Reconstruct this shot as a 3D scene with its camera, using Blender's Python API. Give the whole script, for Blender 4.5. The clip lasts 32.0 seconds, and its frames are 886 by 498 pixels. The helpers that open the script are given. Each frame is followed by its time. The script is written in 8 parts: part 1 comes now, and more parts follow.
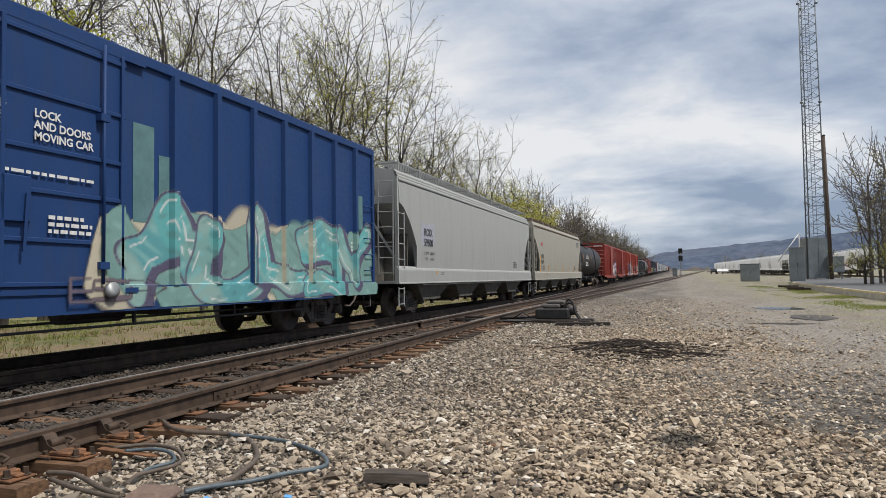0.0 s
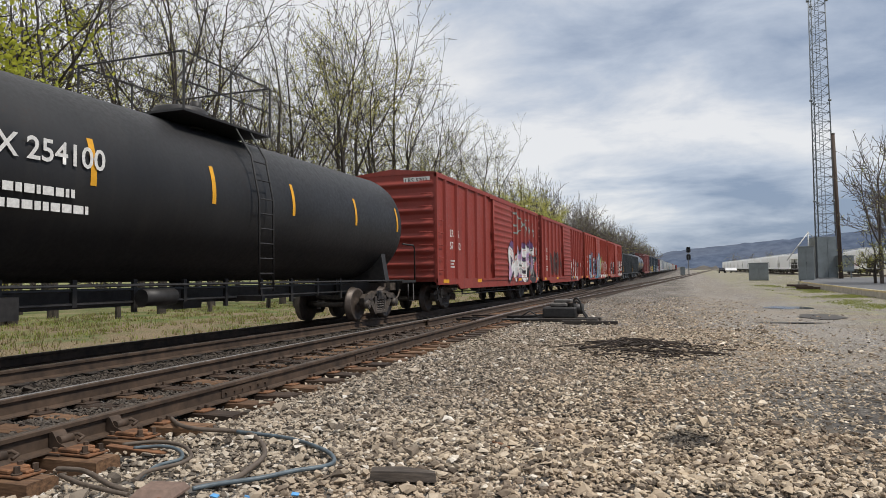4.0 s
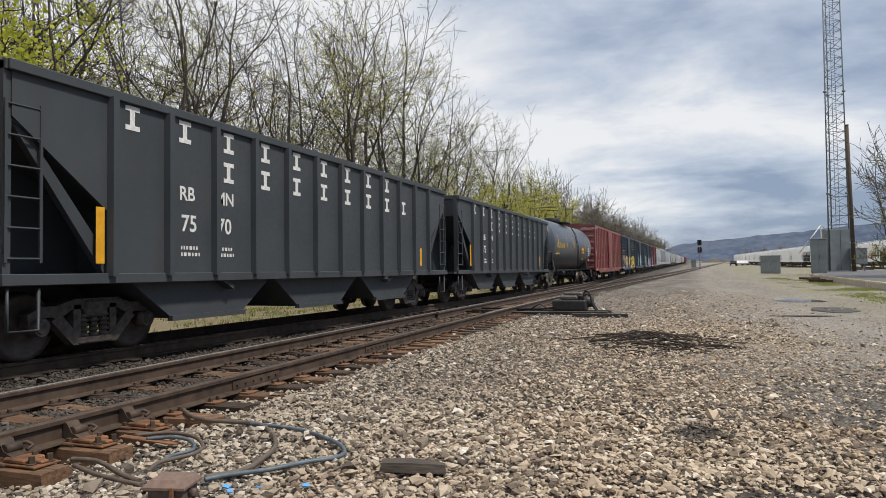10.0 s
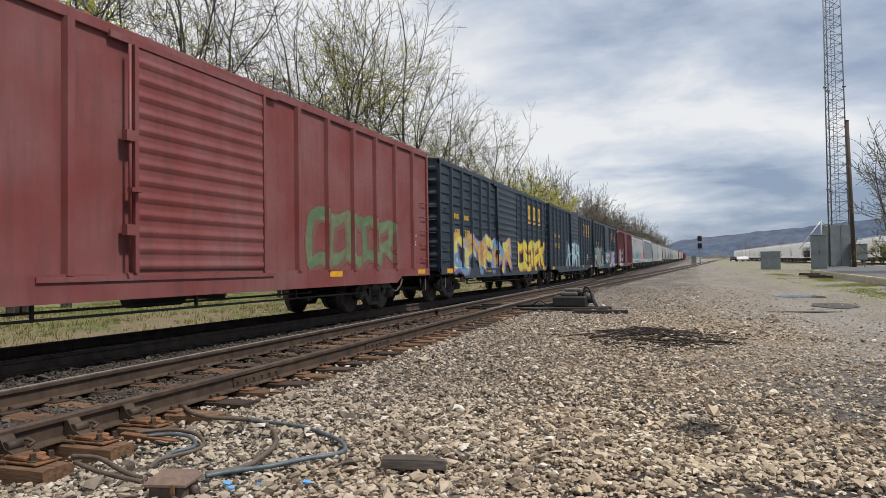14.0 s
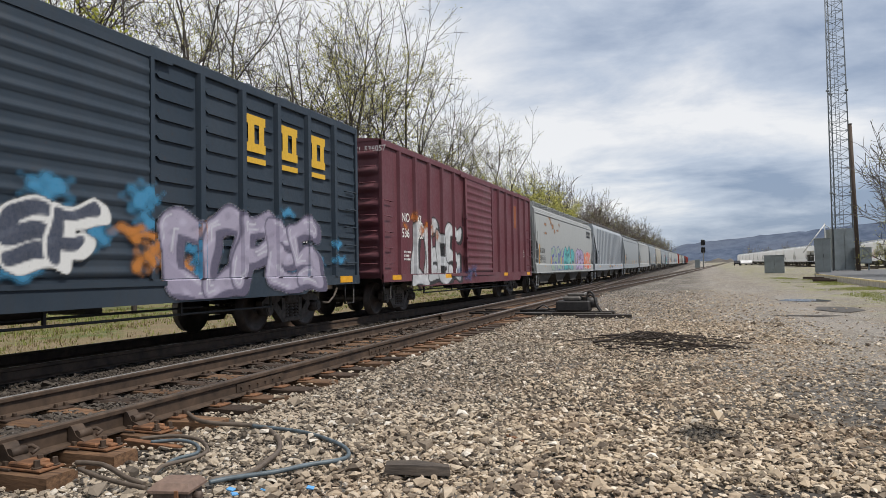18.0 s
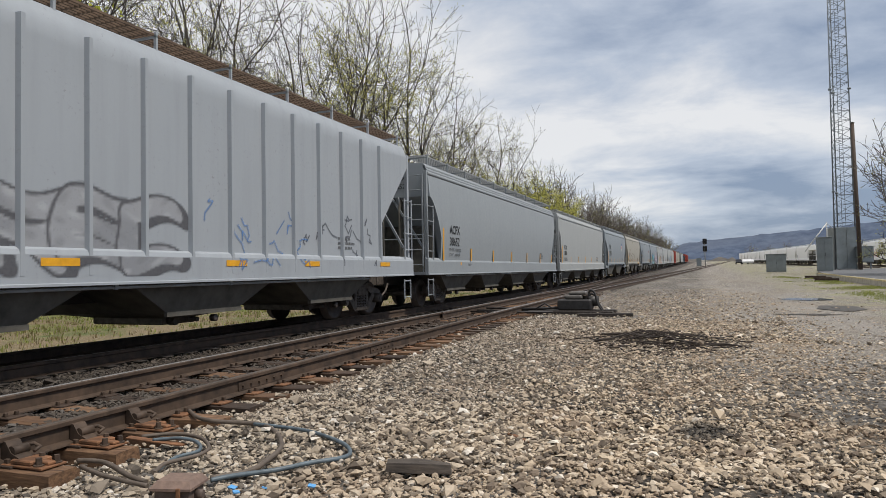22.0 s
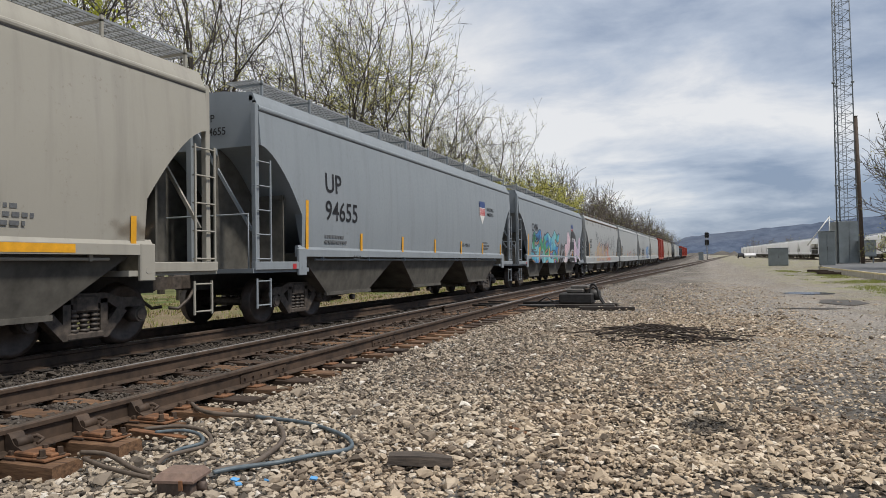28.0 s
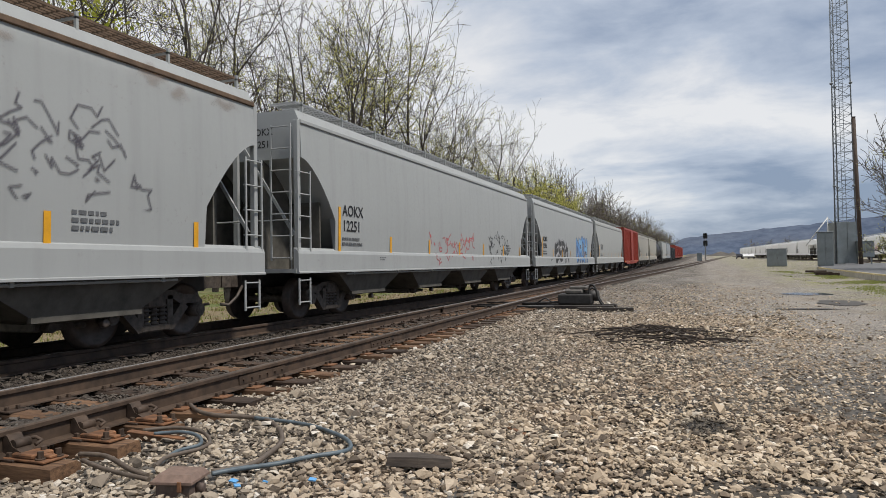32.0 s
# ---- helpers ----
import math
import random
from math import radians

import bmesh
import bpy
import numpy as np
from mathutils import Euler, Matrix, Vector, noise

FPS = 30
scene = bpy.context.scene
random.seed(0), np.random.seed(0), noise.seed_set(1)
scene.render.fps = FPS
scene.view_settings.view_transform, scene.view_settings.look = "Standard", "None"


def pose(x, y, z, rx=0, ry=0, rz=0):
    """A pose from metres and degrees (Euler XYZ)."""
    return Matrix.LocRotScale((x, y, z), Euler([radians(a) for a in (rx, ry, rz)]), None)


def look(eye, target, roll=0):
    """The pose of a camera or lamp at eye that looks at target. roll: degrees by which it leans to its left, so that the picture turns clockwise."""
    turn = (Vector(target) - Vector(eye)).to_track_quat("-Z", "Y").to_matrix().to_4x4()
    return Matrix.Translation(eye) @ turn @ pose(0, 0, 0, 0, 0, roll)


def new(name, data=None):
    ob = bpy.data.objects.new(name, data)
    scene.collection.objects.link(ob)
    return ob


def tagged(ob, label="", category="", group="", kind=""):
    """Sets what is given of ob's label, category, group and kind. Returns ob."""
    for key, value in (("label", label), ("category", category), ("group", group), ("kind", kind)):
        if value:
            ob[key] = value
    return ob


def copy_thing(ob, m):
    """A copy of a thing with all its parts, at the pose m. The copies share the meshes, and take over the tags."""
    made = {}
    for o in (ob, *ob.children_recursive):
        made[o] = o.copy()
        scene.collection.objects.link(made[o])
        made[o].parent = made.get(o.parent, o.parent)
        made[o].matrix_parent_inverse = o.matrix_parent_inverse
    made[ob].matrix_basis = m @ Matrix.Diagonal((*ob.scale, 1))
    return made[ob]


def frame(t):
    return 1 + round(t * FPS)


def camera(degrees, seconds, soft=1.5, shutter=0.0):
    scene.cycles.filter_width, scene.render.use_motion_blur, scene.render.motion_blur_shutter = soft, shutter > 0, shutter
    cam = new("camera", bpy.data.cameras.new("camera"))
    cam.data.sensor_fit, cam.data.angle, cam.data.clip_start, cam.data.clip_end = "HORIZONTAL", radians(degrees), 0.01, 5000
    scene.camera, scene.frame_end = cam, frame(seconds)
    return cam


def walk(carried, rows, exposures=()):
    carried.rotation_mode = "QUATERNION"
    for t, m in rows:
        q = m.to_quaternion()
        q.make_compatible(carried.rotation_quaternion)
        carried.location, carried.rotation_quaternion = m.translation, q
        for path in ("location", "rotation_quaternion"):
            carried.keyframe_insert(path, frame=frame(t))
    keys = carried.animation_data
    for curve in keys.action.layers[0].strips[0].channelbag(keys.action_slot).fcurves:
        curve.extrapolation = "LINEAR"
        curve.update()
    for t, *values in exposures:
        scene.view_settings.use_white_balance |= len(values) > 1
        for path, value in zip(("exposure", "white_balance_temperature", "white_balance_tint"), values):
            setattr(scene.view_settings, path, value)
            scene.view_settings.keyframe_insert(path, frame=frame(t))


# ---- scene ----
# The camera stands by the track in a steady hand; x is across the tracks, y along them, z = 0 is the rail head.
EYE = (0.0, 0.0, 1.096)
cam = camera(66.0, 32.0, soft=0.6)
walk(cam, [
    (0.0, pose(*EYE, 92.563, 0.865, 18.940)),
    (0.5, pose(*EYE, 92.529, 0.796, 19.040)),
    (1.0, pose(*EYE, 92.583, 0.849, 19.085)),
    (1.5, pose(*EYE, 92.654, 0.875, 19.126)),
    (2.0, pose(*EYE, 92.602, 0.987, 19.172)),
    (2.5, pose(*EYE, 92.474, 0.875, 19.139)),
    (3.0, pose(*EYE, 92.446, 0.766, 19.230)),
    (3.5, pose(*EYE, 92.476, 0.739, 19.385)),
    (5.5, pose(*EYE, 92.076, 0.771, 19.787)),
    (6.0, pose(*EYE, 91.965, 0.711, 19.805)),
    (6.5, pose(*EYE, 91.938, 0.642, 19.950)),
    (7.0, pose(*EYE, 91.899, 0.459, 19.973)),
    (7.5, pose(*EYE, 91.949, 0.539, 20.034)),
    (8.0, pose(*EYE, 91.960, 0.796, 20.144)),
    (8.5, pose(*EYE, 91.980, 0.832, 20.143)),
    (9.0, pose(*EYE, 91.926, 0.643, 20.323)),
    (9.5, pose(*EYE, 91.874, 0.644, 20.366)),
    (10.0, pose(*EYE, 91.838, 0.722, 20.356)),
    (10.5, pose(*EYE, 91.891, 0.889, 20.353)),
    (11.0, pose(*EYE, 91.995, 0.897, 20.282)),
    (11.5, pose(*EYE, 91.947, 0.721, 20.294)),
    (12.0, pose(*EYE, 91.852, 0.763, 20.307)),
    (12.5, pose(*EYE, 91.733, 0.764, 20.304)),
    (13.0, pose(*EYE, 91.700, 0.860, 20.356)),
    (13.5, pose(*EYE, 91.647, 0.916, 20.358)),
    (14.0, pose(*EYE, 91.553, 0.849, 20.368)),
    (14.5, pose(*EYE, 91.536, 1.082, 20.428)),
    (16.5, pose(*EYE, 91.861, 1.000, 20.531)),
    (17.0, pose(*EYE, 91.914, 1.060, 20.678)),
    (17.5, pose(*EYE, 91.951, 1.034, 20.608)),
    (18.0, pose(*EYE, 91.981, 1.063, 20.625)),
    (18.5, pose(*EYE, 91.958, 0.932, 20.614)),
    (19.0, pose(*EYE, 91.930, 1.134, 20.586)),
    (19.5, pose(*EYE, 91.904, 1.100, 20.595)),
    (20.0, pose(*EYE, 91.881, 1.090, 20.584)),
    (20.5, pose(*EYE, 91.863, 1.059, 20.672)),
    (21.0, pose(*EYE, 91.900, 1.121, 20.703)),
    (21.5, pose(*EYE, 91.912, 1.020, 20.770)),
    (22.0, pose(*EYE, 91.856, 1.000, 20.747)),
    (22.5, pose(*EYE, 91.789, 1.019, 20.745)),
    (23.0, pose(*EYE, 91.706, 1.004, 20.739)),
    (23.5, pose(*EYE, 91.654, 0.902, 20.741)),
    (24.0, pose(*EYE, 91.637, 0.847, 20.756)),
    (24.5, pose(*EYE, 91.674, 0.946, 20.817)),
    (25.0, pose(*EYE, 91.742, 0.962, 20.880)),
    (25.5, pose(*EYE, 91.716, 0.985, 21.022)),
    (27.5, pose(*EYE, 91.331, 0.975, 20.942)),
    (28.0, pose(*EYE, 91.308, 0.918, 20.894)),
    (28.5, pose(*EYE, 91.318, 0.971, 20.907)),
    (29.0, pose(*EYE, 91.333, 1.026, 20.883)),
    (29.5, pose(*EYE, 91.345, 0.920, 20.872)),
    (30.0, pose(*EYE, 91.347, 0.911, 20.827)),
    (30.5, pose(*EYE, 91.355, 0.968, 20.839)),
    (31.0, pose(*EYE, 91.358, 0.939, 20.837)),
    (31.5, pose(*EYE, 91.391, 0.929, 20.808)),
    (32.0, pose(*EYE, 91.389, 0.967, 20.788)),
], exposures=((0.0, -0.10), (3.0, -0.12), (6.0, -0.06), (9.0, -0.05), (12.0, -0.02), (14.0, -0.06), (17.0, 0.0), (19.0, -0.06), (20.5, -0.12), (32.0, -0.12)))

# ---- light: a bright broken overcast with a soft high sun ----
SUN_ELEV, SUN_AZ = 57.0, 98.0
world = bpy.data.worlds.new("sky")
scene.world = world
world.use_nodes = True
wt = world.node_tree
wt.nodes.clear()


def wnode(kind, **kw):
    n = wt.nodes.new(kind)
    for k, v in kw.items():
        n.inputs[k].default_value = v
    return n


out = wt.nodes.new("ShaderNodeOutputWorld")
bg_sky, bg_cloud, mixs = wt.nodes.new("ShaderNodeBackground"), wt.nodes.new("ShaderNodeBackground"), wt.nodes.new("ShaderNodeMixShader")
sky = wt.nodes.new("ShaderNodeTexSky")
sky.sky_type, sky.sun_disc = "NISHITA", False
sky.sun_elevation, sky.sun_rotation = radians(SUN_ELEV), radians(SUN_AZ)
wt.links.new(sky.outputs[0], bg_sky.inputs[0])
bg_sky.inputs[1].default_value = 0.13
tc = wt.nodes.new("ShaderNodeTexCoord")
sep = wt.nodes.new("ShaderNodeSeparateXYZ")
wt.links.new(tc.outputs["Generated"], sep.inputs[0])


def wmath(op, a, b=None):
    n = wt.nodes.new("ShaderNodeMath")
    n.operation = op
    for i, v in enumerate((a, b)):
        if v is None:
            continue
        if isinstance(v, (int, float)):
            n.inputs[i].default_value = v
        else:
            wt.links.new(v, n.inputs[i])
    return n.outputs[0]


# the cloud deck: noise on a plane overhead, seen in perspective
up = wmath("MAXIMUM", sep.outputs[2], 0.0)
den = wmath("ADD", up, 0.28)
px, py = wmath("DIVIDE", sep.outputs[0], den), wmath("DIVIDE", sep.outputs[1], den)
comb = wt.nodes.new("ShaderNodeCombineXYZ")
wt.links.new(px, comb.inputs[0])
wt.links.new(py, comb.inputs[1])
big = wnode("ShaderNodeTexNoise", Scale=0.95, Detail=5.0, Roughness=0.5, Distortion=0.3)
wmap = wt.nodes.new("ShaderNodeMapping")
wmap.inputs["Location"].default_value = (3.1, 7.4, 0.0)
wmap.inputs["Scale"].default_value = (0.8, 1.15, 1.0)
wt.links.new(comb.outputs[0], wmap.inputs[0])
wt.links.new(wmap.outputs[0], big.inputs["Vector"])
ramp = wt.nodes.new("ShaderNodeValToRGB")
ramp.color_ramp.elements[0].position, ramp.color_ramp.elements[0].color = 0.40, (0.29, 0.37, 0.52, 1)
ramp.color_ramp.elements[1].position, ramp.color_ramp.elements[1].color = 0.565, (1.0, 1.0, 1.01, 1)
e = ramp.color_ramp.elements.new(0.485)
e.color = (0.60, 0.67, 0.79, 1)
small = wnode("ShaderNodeTexNoise", Scale=3.0, Detail=7.0, Roughness=0.58, Distortion=0.25)
wt.links.new(wmap.outputs[0], small.inputs["Vector"])
# the deck's tiers: pale low banks, a darker shelf above them, broken cloud overhead
tier = wt.nodes.new("ShaderNodeValToRGB")
for i, (pos, val) in enumerate(((0.0, 0.37), (1.0, 0.52), (0.06, 0.40), (0.13, 0.54), (0.20, 0.57), (0.27, 0.44), (0.34, 0.43), (0.45, 0.54))):
    el = tier.color_ramp.elements[i] if i < 2 else tier.color_ramp.elements.new(pos)
    el.position, el.color = pos, (val, val, val, 1)
wt.links.new(wmath("ADD", up, wmath("MULTIPLY", wmath("SUBTRACT", big.outputs[0], 0.5), 0.22)), tier.inputs[0])
wt.links.new(wmath("ADD", wmath("MULTIPLY", tier.outputs[0], 0.42), wmath("ADD", wmath("MULTIPLY", big.outputs[0], 0.30), wmath("ADD", wmath("MULTIPLY", small.outputs[0], 0.30), wmath("MULTIPLY", sep.outputs[0], -0.17)))), ramp.inputs[0])
wt.links.new(ramp.outputs[0], bg_cloud.inputs[0])
bg_cloud.inputs[1].default_value = 0.93
mixs.inputs[0].default_value = 0.88
wt.links.new(bg_sky.outputs[0], mixs.inputs[1])
wt.links.new(bg_cloud.outputs[0], mixs.inputs[2])
wt.links.new(mixs.outputs[0], out.inputs[0])

sun_data = bpy.data.lights.new("sun", "SUN")
sun_data.energy, sun_data.angle, sun_data.color = 3.85, radians(6), (1.0, 0.945, 0.87)
sun = new("sun", sun_data)
az, el = radians(SUN_AZ), radians(SUN_ELEV)
sun.matrix_world = look((math.sin(az) * math.cos(el) * 50, math.cos(az) * math.cos(el) * 50, math.sin(el) * 50), (0, 0, 0))

# ---- mesh kit ----
class Kit:
    """Collects faces of one mesh."""

    def __init__(self):
        self.v, self.f, self.smooth = [], [], []

    def add(self, verts, faces, smooth=False):
        n = len(self.v)
        self.v += [tuple(p) for p in verts]
        self.f += [tuple(n + i for i in q) for q in faces]
        self.smooth += [smooth] * len(faces)
        return self

    def box(self, x0, x1, y0, y1, z0, z1, bev=0.0):
        if bev <= 0:
            p = [(x, y, z) for z in (z0, z1) for y in (y0, y1) for x in (x0, x1)]
            return self.add(p, [(0, 2, 3, 1), (4, 5, 7, 6), (0, 1, 5, 4), (2, 6, 7, 3), (0, 4, 6, 2), (1, 3, 7, 5)])
        b, rings = bev, []
        for z, i in ((z0, b), (z0 + b, 0), (z1 - b, 0), (z1, b)):
            a, c, d, g = x0 + i, x1 - i, y0 + i, y1 - i
            rings.append([(a + b, d, z), (c - b, d, z), (c, d + b, z), (c, g - b, z), (c - b, g, z), (a + b, g, z), (a, g - b, z), (a, d + b, z)])
        return self.loft(rings)

    def loft(self, rings, caps=True, closed=True, smooth=False):
        n, k = len(rings[0]), len(rings)
        verts = [p for r in rings for p in r]
        faces = []
        for j in range(k - 1):
            for i in range(n if closed else n - 1):
                a, b = j * n + i, j * n + (i + 1) % n
                faces.append((a, b, b + n, a + n))
        self.add(verts, faces, smooth)
        if caps:
            m = len(self.v) - len(verts)
            self.f += [tuple(m + i for i in range(n - 1, -1, -1)), tuple(m + (k - 1) * n + i for i in range(n))]
            self.smooth += [False, False]
        return self

    def tube(self, p, q, r, r2=None, n=8, caps=True):
        p, q = Vector(p), Vector(q)
        d = (q - p).normalized()
        a = d.orthogonal().normalized()
        b = d.cross(a)
        r2 = r if r2 is None else r2
        ring = lambda c, rr: [c + (a * math.cos(2 * math.pi * i / n) + b * math.sin(2 * math.pi * i / n)) * rr for i in range(n)]
        return self.loft([ring(p, r), ring(q, r2)], caps=caps, smooth=n > 6)

    def pipe(self, pts, r, n=6):
        """A bent tube through the points."""
        pts = [Vector(p) for p in pts]
        rings, a = [], None
        for i, p in enumerate(pts):
            d = (pts[min(i + 1, len(pts) - 1)] - pts[max(i - 1, 0)]).normalized()
            a = d.orthogonal().normalized() if a is None else (a - d * a.dot(d)).normalized()
            b = d.cross(a)
            rings.append([p + (a * math.cos(2 * math.pi * k / n) + b * math.sin(2 * math.pi * k / n)) * r for k in range(n)])
        return self.loft(rings, smooth=True)

    def prism(self, poly, axis, lo, hi):
        """A polygon of (a, b) pairs drawn out along an axis: x takes (y, z), y takes (x, z), z takes (x, y)."""
        put = {"x": lambda c, a, b: (c, a, b), "y": lambda c, a, b: (a, c, b), "z": lambda c, a, b: (a, b, c)}[axis]
        return self.loft([[put(lo, a, b) for a, b in poly], [put(hi, a, b) for a, b in poly]])

    def lathe(self, prof, n=28, axis="x"):
        """A profile of (along, radius) pairs turned round an axis through the origin."""
        rings = []
        for s, r in prof:
            ring = []
            for i in range(n):
                c, d = math.cos(2 * math.pi * i / n) * r, math.sin(2 * math.pi * i / n) * r
                ring.append({"x": (s, c, d), "y": (c, s, d), "z": (c, d, s)}[axis])
            rings.append(ring)
        return self.loft(rings, smooth=True)

    def sheet(self, us, vs, fn, smooth=True):
        """A grid of points fn(u, v)."""
        n = len(vs)
        return self.add([fn(u, v) for u in us for v in vs], [(i * n + j, (i + 1) * n + j, (i + 1) * n + j + 1, i * n + j + 1) for i in range(len(us) - 1) for j in range(n - 1)], smooth)

    def mesh(self, name, mat):
        me = bpy.data.meshes.new(name)
        me.from_pydata(self.v, [], self.f)
        me.polygons.foreach_set("use_smooth", self.smooth)
        bm = bmesh.new()
        bm.from_mesh(me)
        bmesh.ops.recalc_face_normals(bm, faces=bm.faces)
        bm.to_mesh(me)
        bm.free()
        if mat:
            me.materials.append(mat)
        return me


STOCK = {}


def shared(key, make, mat=None):
    """One mesh for alike parts."""
    if key not in STOCK:
        STOCK[key] = make().mesh(key if isinstance(key, str) else key[0], mat)
    return STOCK[key]


def part(name, shape, material, parent, label="", at=(0, 0, 0), turn=(0, 0, 0)):
    """Links a Kit or a mesh as one mesh object under its thing."""
    me = shape.mesh(name, material) if isinstance(shape, Kit) else shape
    ob = new(name, me)
    if not isinstance(shape, Kit) and material is not None:
        if not me.materials:
            me.materials.append(material)
        ob.material_slots[0].link = "OBJECT"
        ob.material_slots[0].material = material
    ob.parent = parent
    ob.location = at
    ob.rotation_euler = [radians(a) for a in turn]
    return tagged(ob, label) if label else ob


def thing(name, label, category, group="", kind="", at=(0, 0, 0), rz=0):
    ob = new(name)
    ob.location, ob.rotation_euler = at, (0, 0, radians(rz))
    return tagged(ob, label, category, group, kind)


def numbers(a, b, n):
    return [a + (b - a) * i / n for i in range(n + 1)]


def glyphs(text, size, bold=0.0):
    """A mesh of a line of text, lying in the y-z plane, to be read from +x."""
    key = ("lettering", text, size, bold)
    if key not in STOCK:
        cu = bpy.data.curves.new("text", "FONT")
        cu.body, cu.size, cu.align_x, cu.offset = text, size, "LEFT", bold
        cu.resolution_u = 3
        ob = bpy.data.objects.new("text", cu)
        scene.collection.objects.link(ob)
        dg = bpy.context.evaluated_depsgraph_get()
        me = bpy.data.meshes.new_from_object(ob.evaluated_get(dg))
        me.transform(Matrix(((0, 0, 1, 0), (1, 0, 0, 0), (0, 1, 0, 0), (0, 0, 0, 1))))
        me.materials.clear()
        bpy.data.objects.remove(ob)
        me.name = "lettering"
        STOCK[key] = me
    return STOCK[key]


def letter(parent, text, size, mat, x, y, z, bold=0.0, stretch=1.0):
    ob = part("lettering", glyphs(text, size, bold), mat, parent, at=(x, y, z))
    ob.scale = (1, stretch, 1)
    return ob

# ---- materials ----
class Mat:
    """A small writer of node materials."""

    def __init__(self, name):
        self.m = bpy.data.materials.new(name)
        self.m.use_nodes = True
        self.t = self.m.node_tree
        self.p = self.t.nodes["Principled BSDF"]

    def node(self, kind, **kw):
        n = self.t.nodes.new("ShaderNode" + kind)
        for k, v in kw.items():
            k = k.replace("_", " ")
            if hasattr(v, "links"):
                self.t.links.new(v, n.inputs[k])
            else:
                n.inputs[k].default_value = v
        return n

    def link(self, a, b):
        self.t.links.new(a, b)

    def coords(self, scale=(1, 1, 1), world_space=False):
        src = self.node("NewGeometry").outputs["Position"] if world_space else self.node("TexCoord").outputs["Object"]
        mp = self.node("Mapping")
        mp.inputs["Scale"].default_value = scale
        self.link(src, mp.inputs["Vector"])
        return mp.outputs[0]

    def noise(self, vec, scale, detail=3.0, rough=0.55):
        return self.node("TexNoise", Vector=vec, Scale=scale, Detail=detail, Roughness=rough).outputs["Fac"]

    def ramp(self, fac, stops):
        n = self.node("ValToRGB")
        self.link(fac, n.inputs[0])
        el = n.color_ramp.elements
        for i, (pos, col) in enumerate(stops):
            e = el[i] if i < 2 else el.new(pos)
            e.position = pos
            e.color = (*col, 1) if hasattr(col, "__len__") else (col, col, col, 1)
        return n.outputs[0]

    def mix(self, fac, a, b, mode="MIX"):
        n = self.t.nodes.new("ShaderNodeMix")
        n.data_type, n.blend_type = "RGBA", mode
        for sock, v in ((n.inputs[0], fac), (n.inputs[6], a), (n.inputs[7], b)):
            if hasattr(v, "links"):
                self.link(v, sock)
            elif hasattr(v, "__len__"):
                sock.default_value = (*v, 1)
            else:
                sock.default_value = v
        return n.outputs[2]

    def math(self, op, a, b=0.0, clamp=False):
        n = self.t.nodes.new("ShaderNodeMath")
        n.operation, n.use_clamp = op, clamp
        for sock, v in ((n.inputs[0], a), (n.inputs[1], b)):
            if hasattr(v, "links"):
                self.link(v, sock)
            else:
                sock.default_value = v
        return n.outputs[0]

    def bump(self, height, strength=0.3, distance=0.02):
        n = self.node("Bump", Height=height, Strength=strength, Distance=distance)
        self.link(n.outputs[0], self.p.inputs["Normal"])

    def done(self, color=None, rough=None, metal=None):
        for key, v in (("Base Color", color), ("Roughness", rough), ("Metallic", metal)):
            if v is None:
                continue
            if hasattr(v, "links"):
                self.link(v, self.p.inputs[key])
            else:
                self.p.inputs[key].default_value = (*v, 1) if hasattr(v, "__len__") else v
        return self.m


RUST = (0.10, 0.045, 0.024)


def paint(name, color, fade=0.25, grime=0.45, rust=0.25, rough=0.5, dirt=(0.045, 0.04, 0.036), wide=False, gloss=0.35):
    """Weathered rolling-stock paint: chalky fading, run-down grime and rust spots."""
    k = Mat(name)
    v = k.coords()
    streak = k.noise(k.coords((1.0, 2.4, 0.22) if wide else (1.0, 4.0, 0.4)), 1.3, 5, 0.6)
    patch = k.noise(v, 0.7, 4)
    fine = k.noise(v, 14.0, 4, 0.65)
    light = tuple(c + (0.62 - c) * 0.22 for c in color)
    c = k.mix(k.ramp(patch, [(0.35, 0.0), (0.7, fade)]), color, light)
    c = k.mix(k.ramp(streak, [(0.48, 0.0), (0.8, grime)]), c, dirt)
    spots = k.math("MULTIPLY", k.ramp(fine, [(0.60, 0.0), (0.70, 1.0)]), k.ramp(k.noise(v, 1.3, 3), [(0.5, 0.0), (0.65, rust)]))
    c = k.mix(spots, c, RUST)
    k.bump(fine, 0.12, 0.01)
    k.p.inputs["Specular IOR Level"].default_value = gloss
    return k.done(c, k.ramp(fine, [(0.3, rough - 0.04), (0.7, rough + 0.18)]))


def plain(name, color, rough=0.6, metal=0.0, vary=0.3, scale=6.0, bump=0.15):
    """One surface with a little uneven tone."""
    k = Mat(name)
    n = k.noise(k.coords(), scale, 4, 0.6)
    c = k.mix(k.ramp(n, [(0.3, 0.0), (0.75, 1.0)]), tuple(x * (1 - vary) for x in color), tuple(min(1, x * (1 + vary)) for x in color))
    if bump:
        k.bump(n, bump, 0.01)
    return k.done(c, rough, metal)


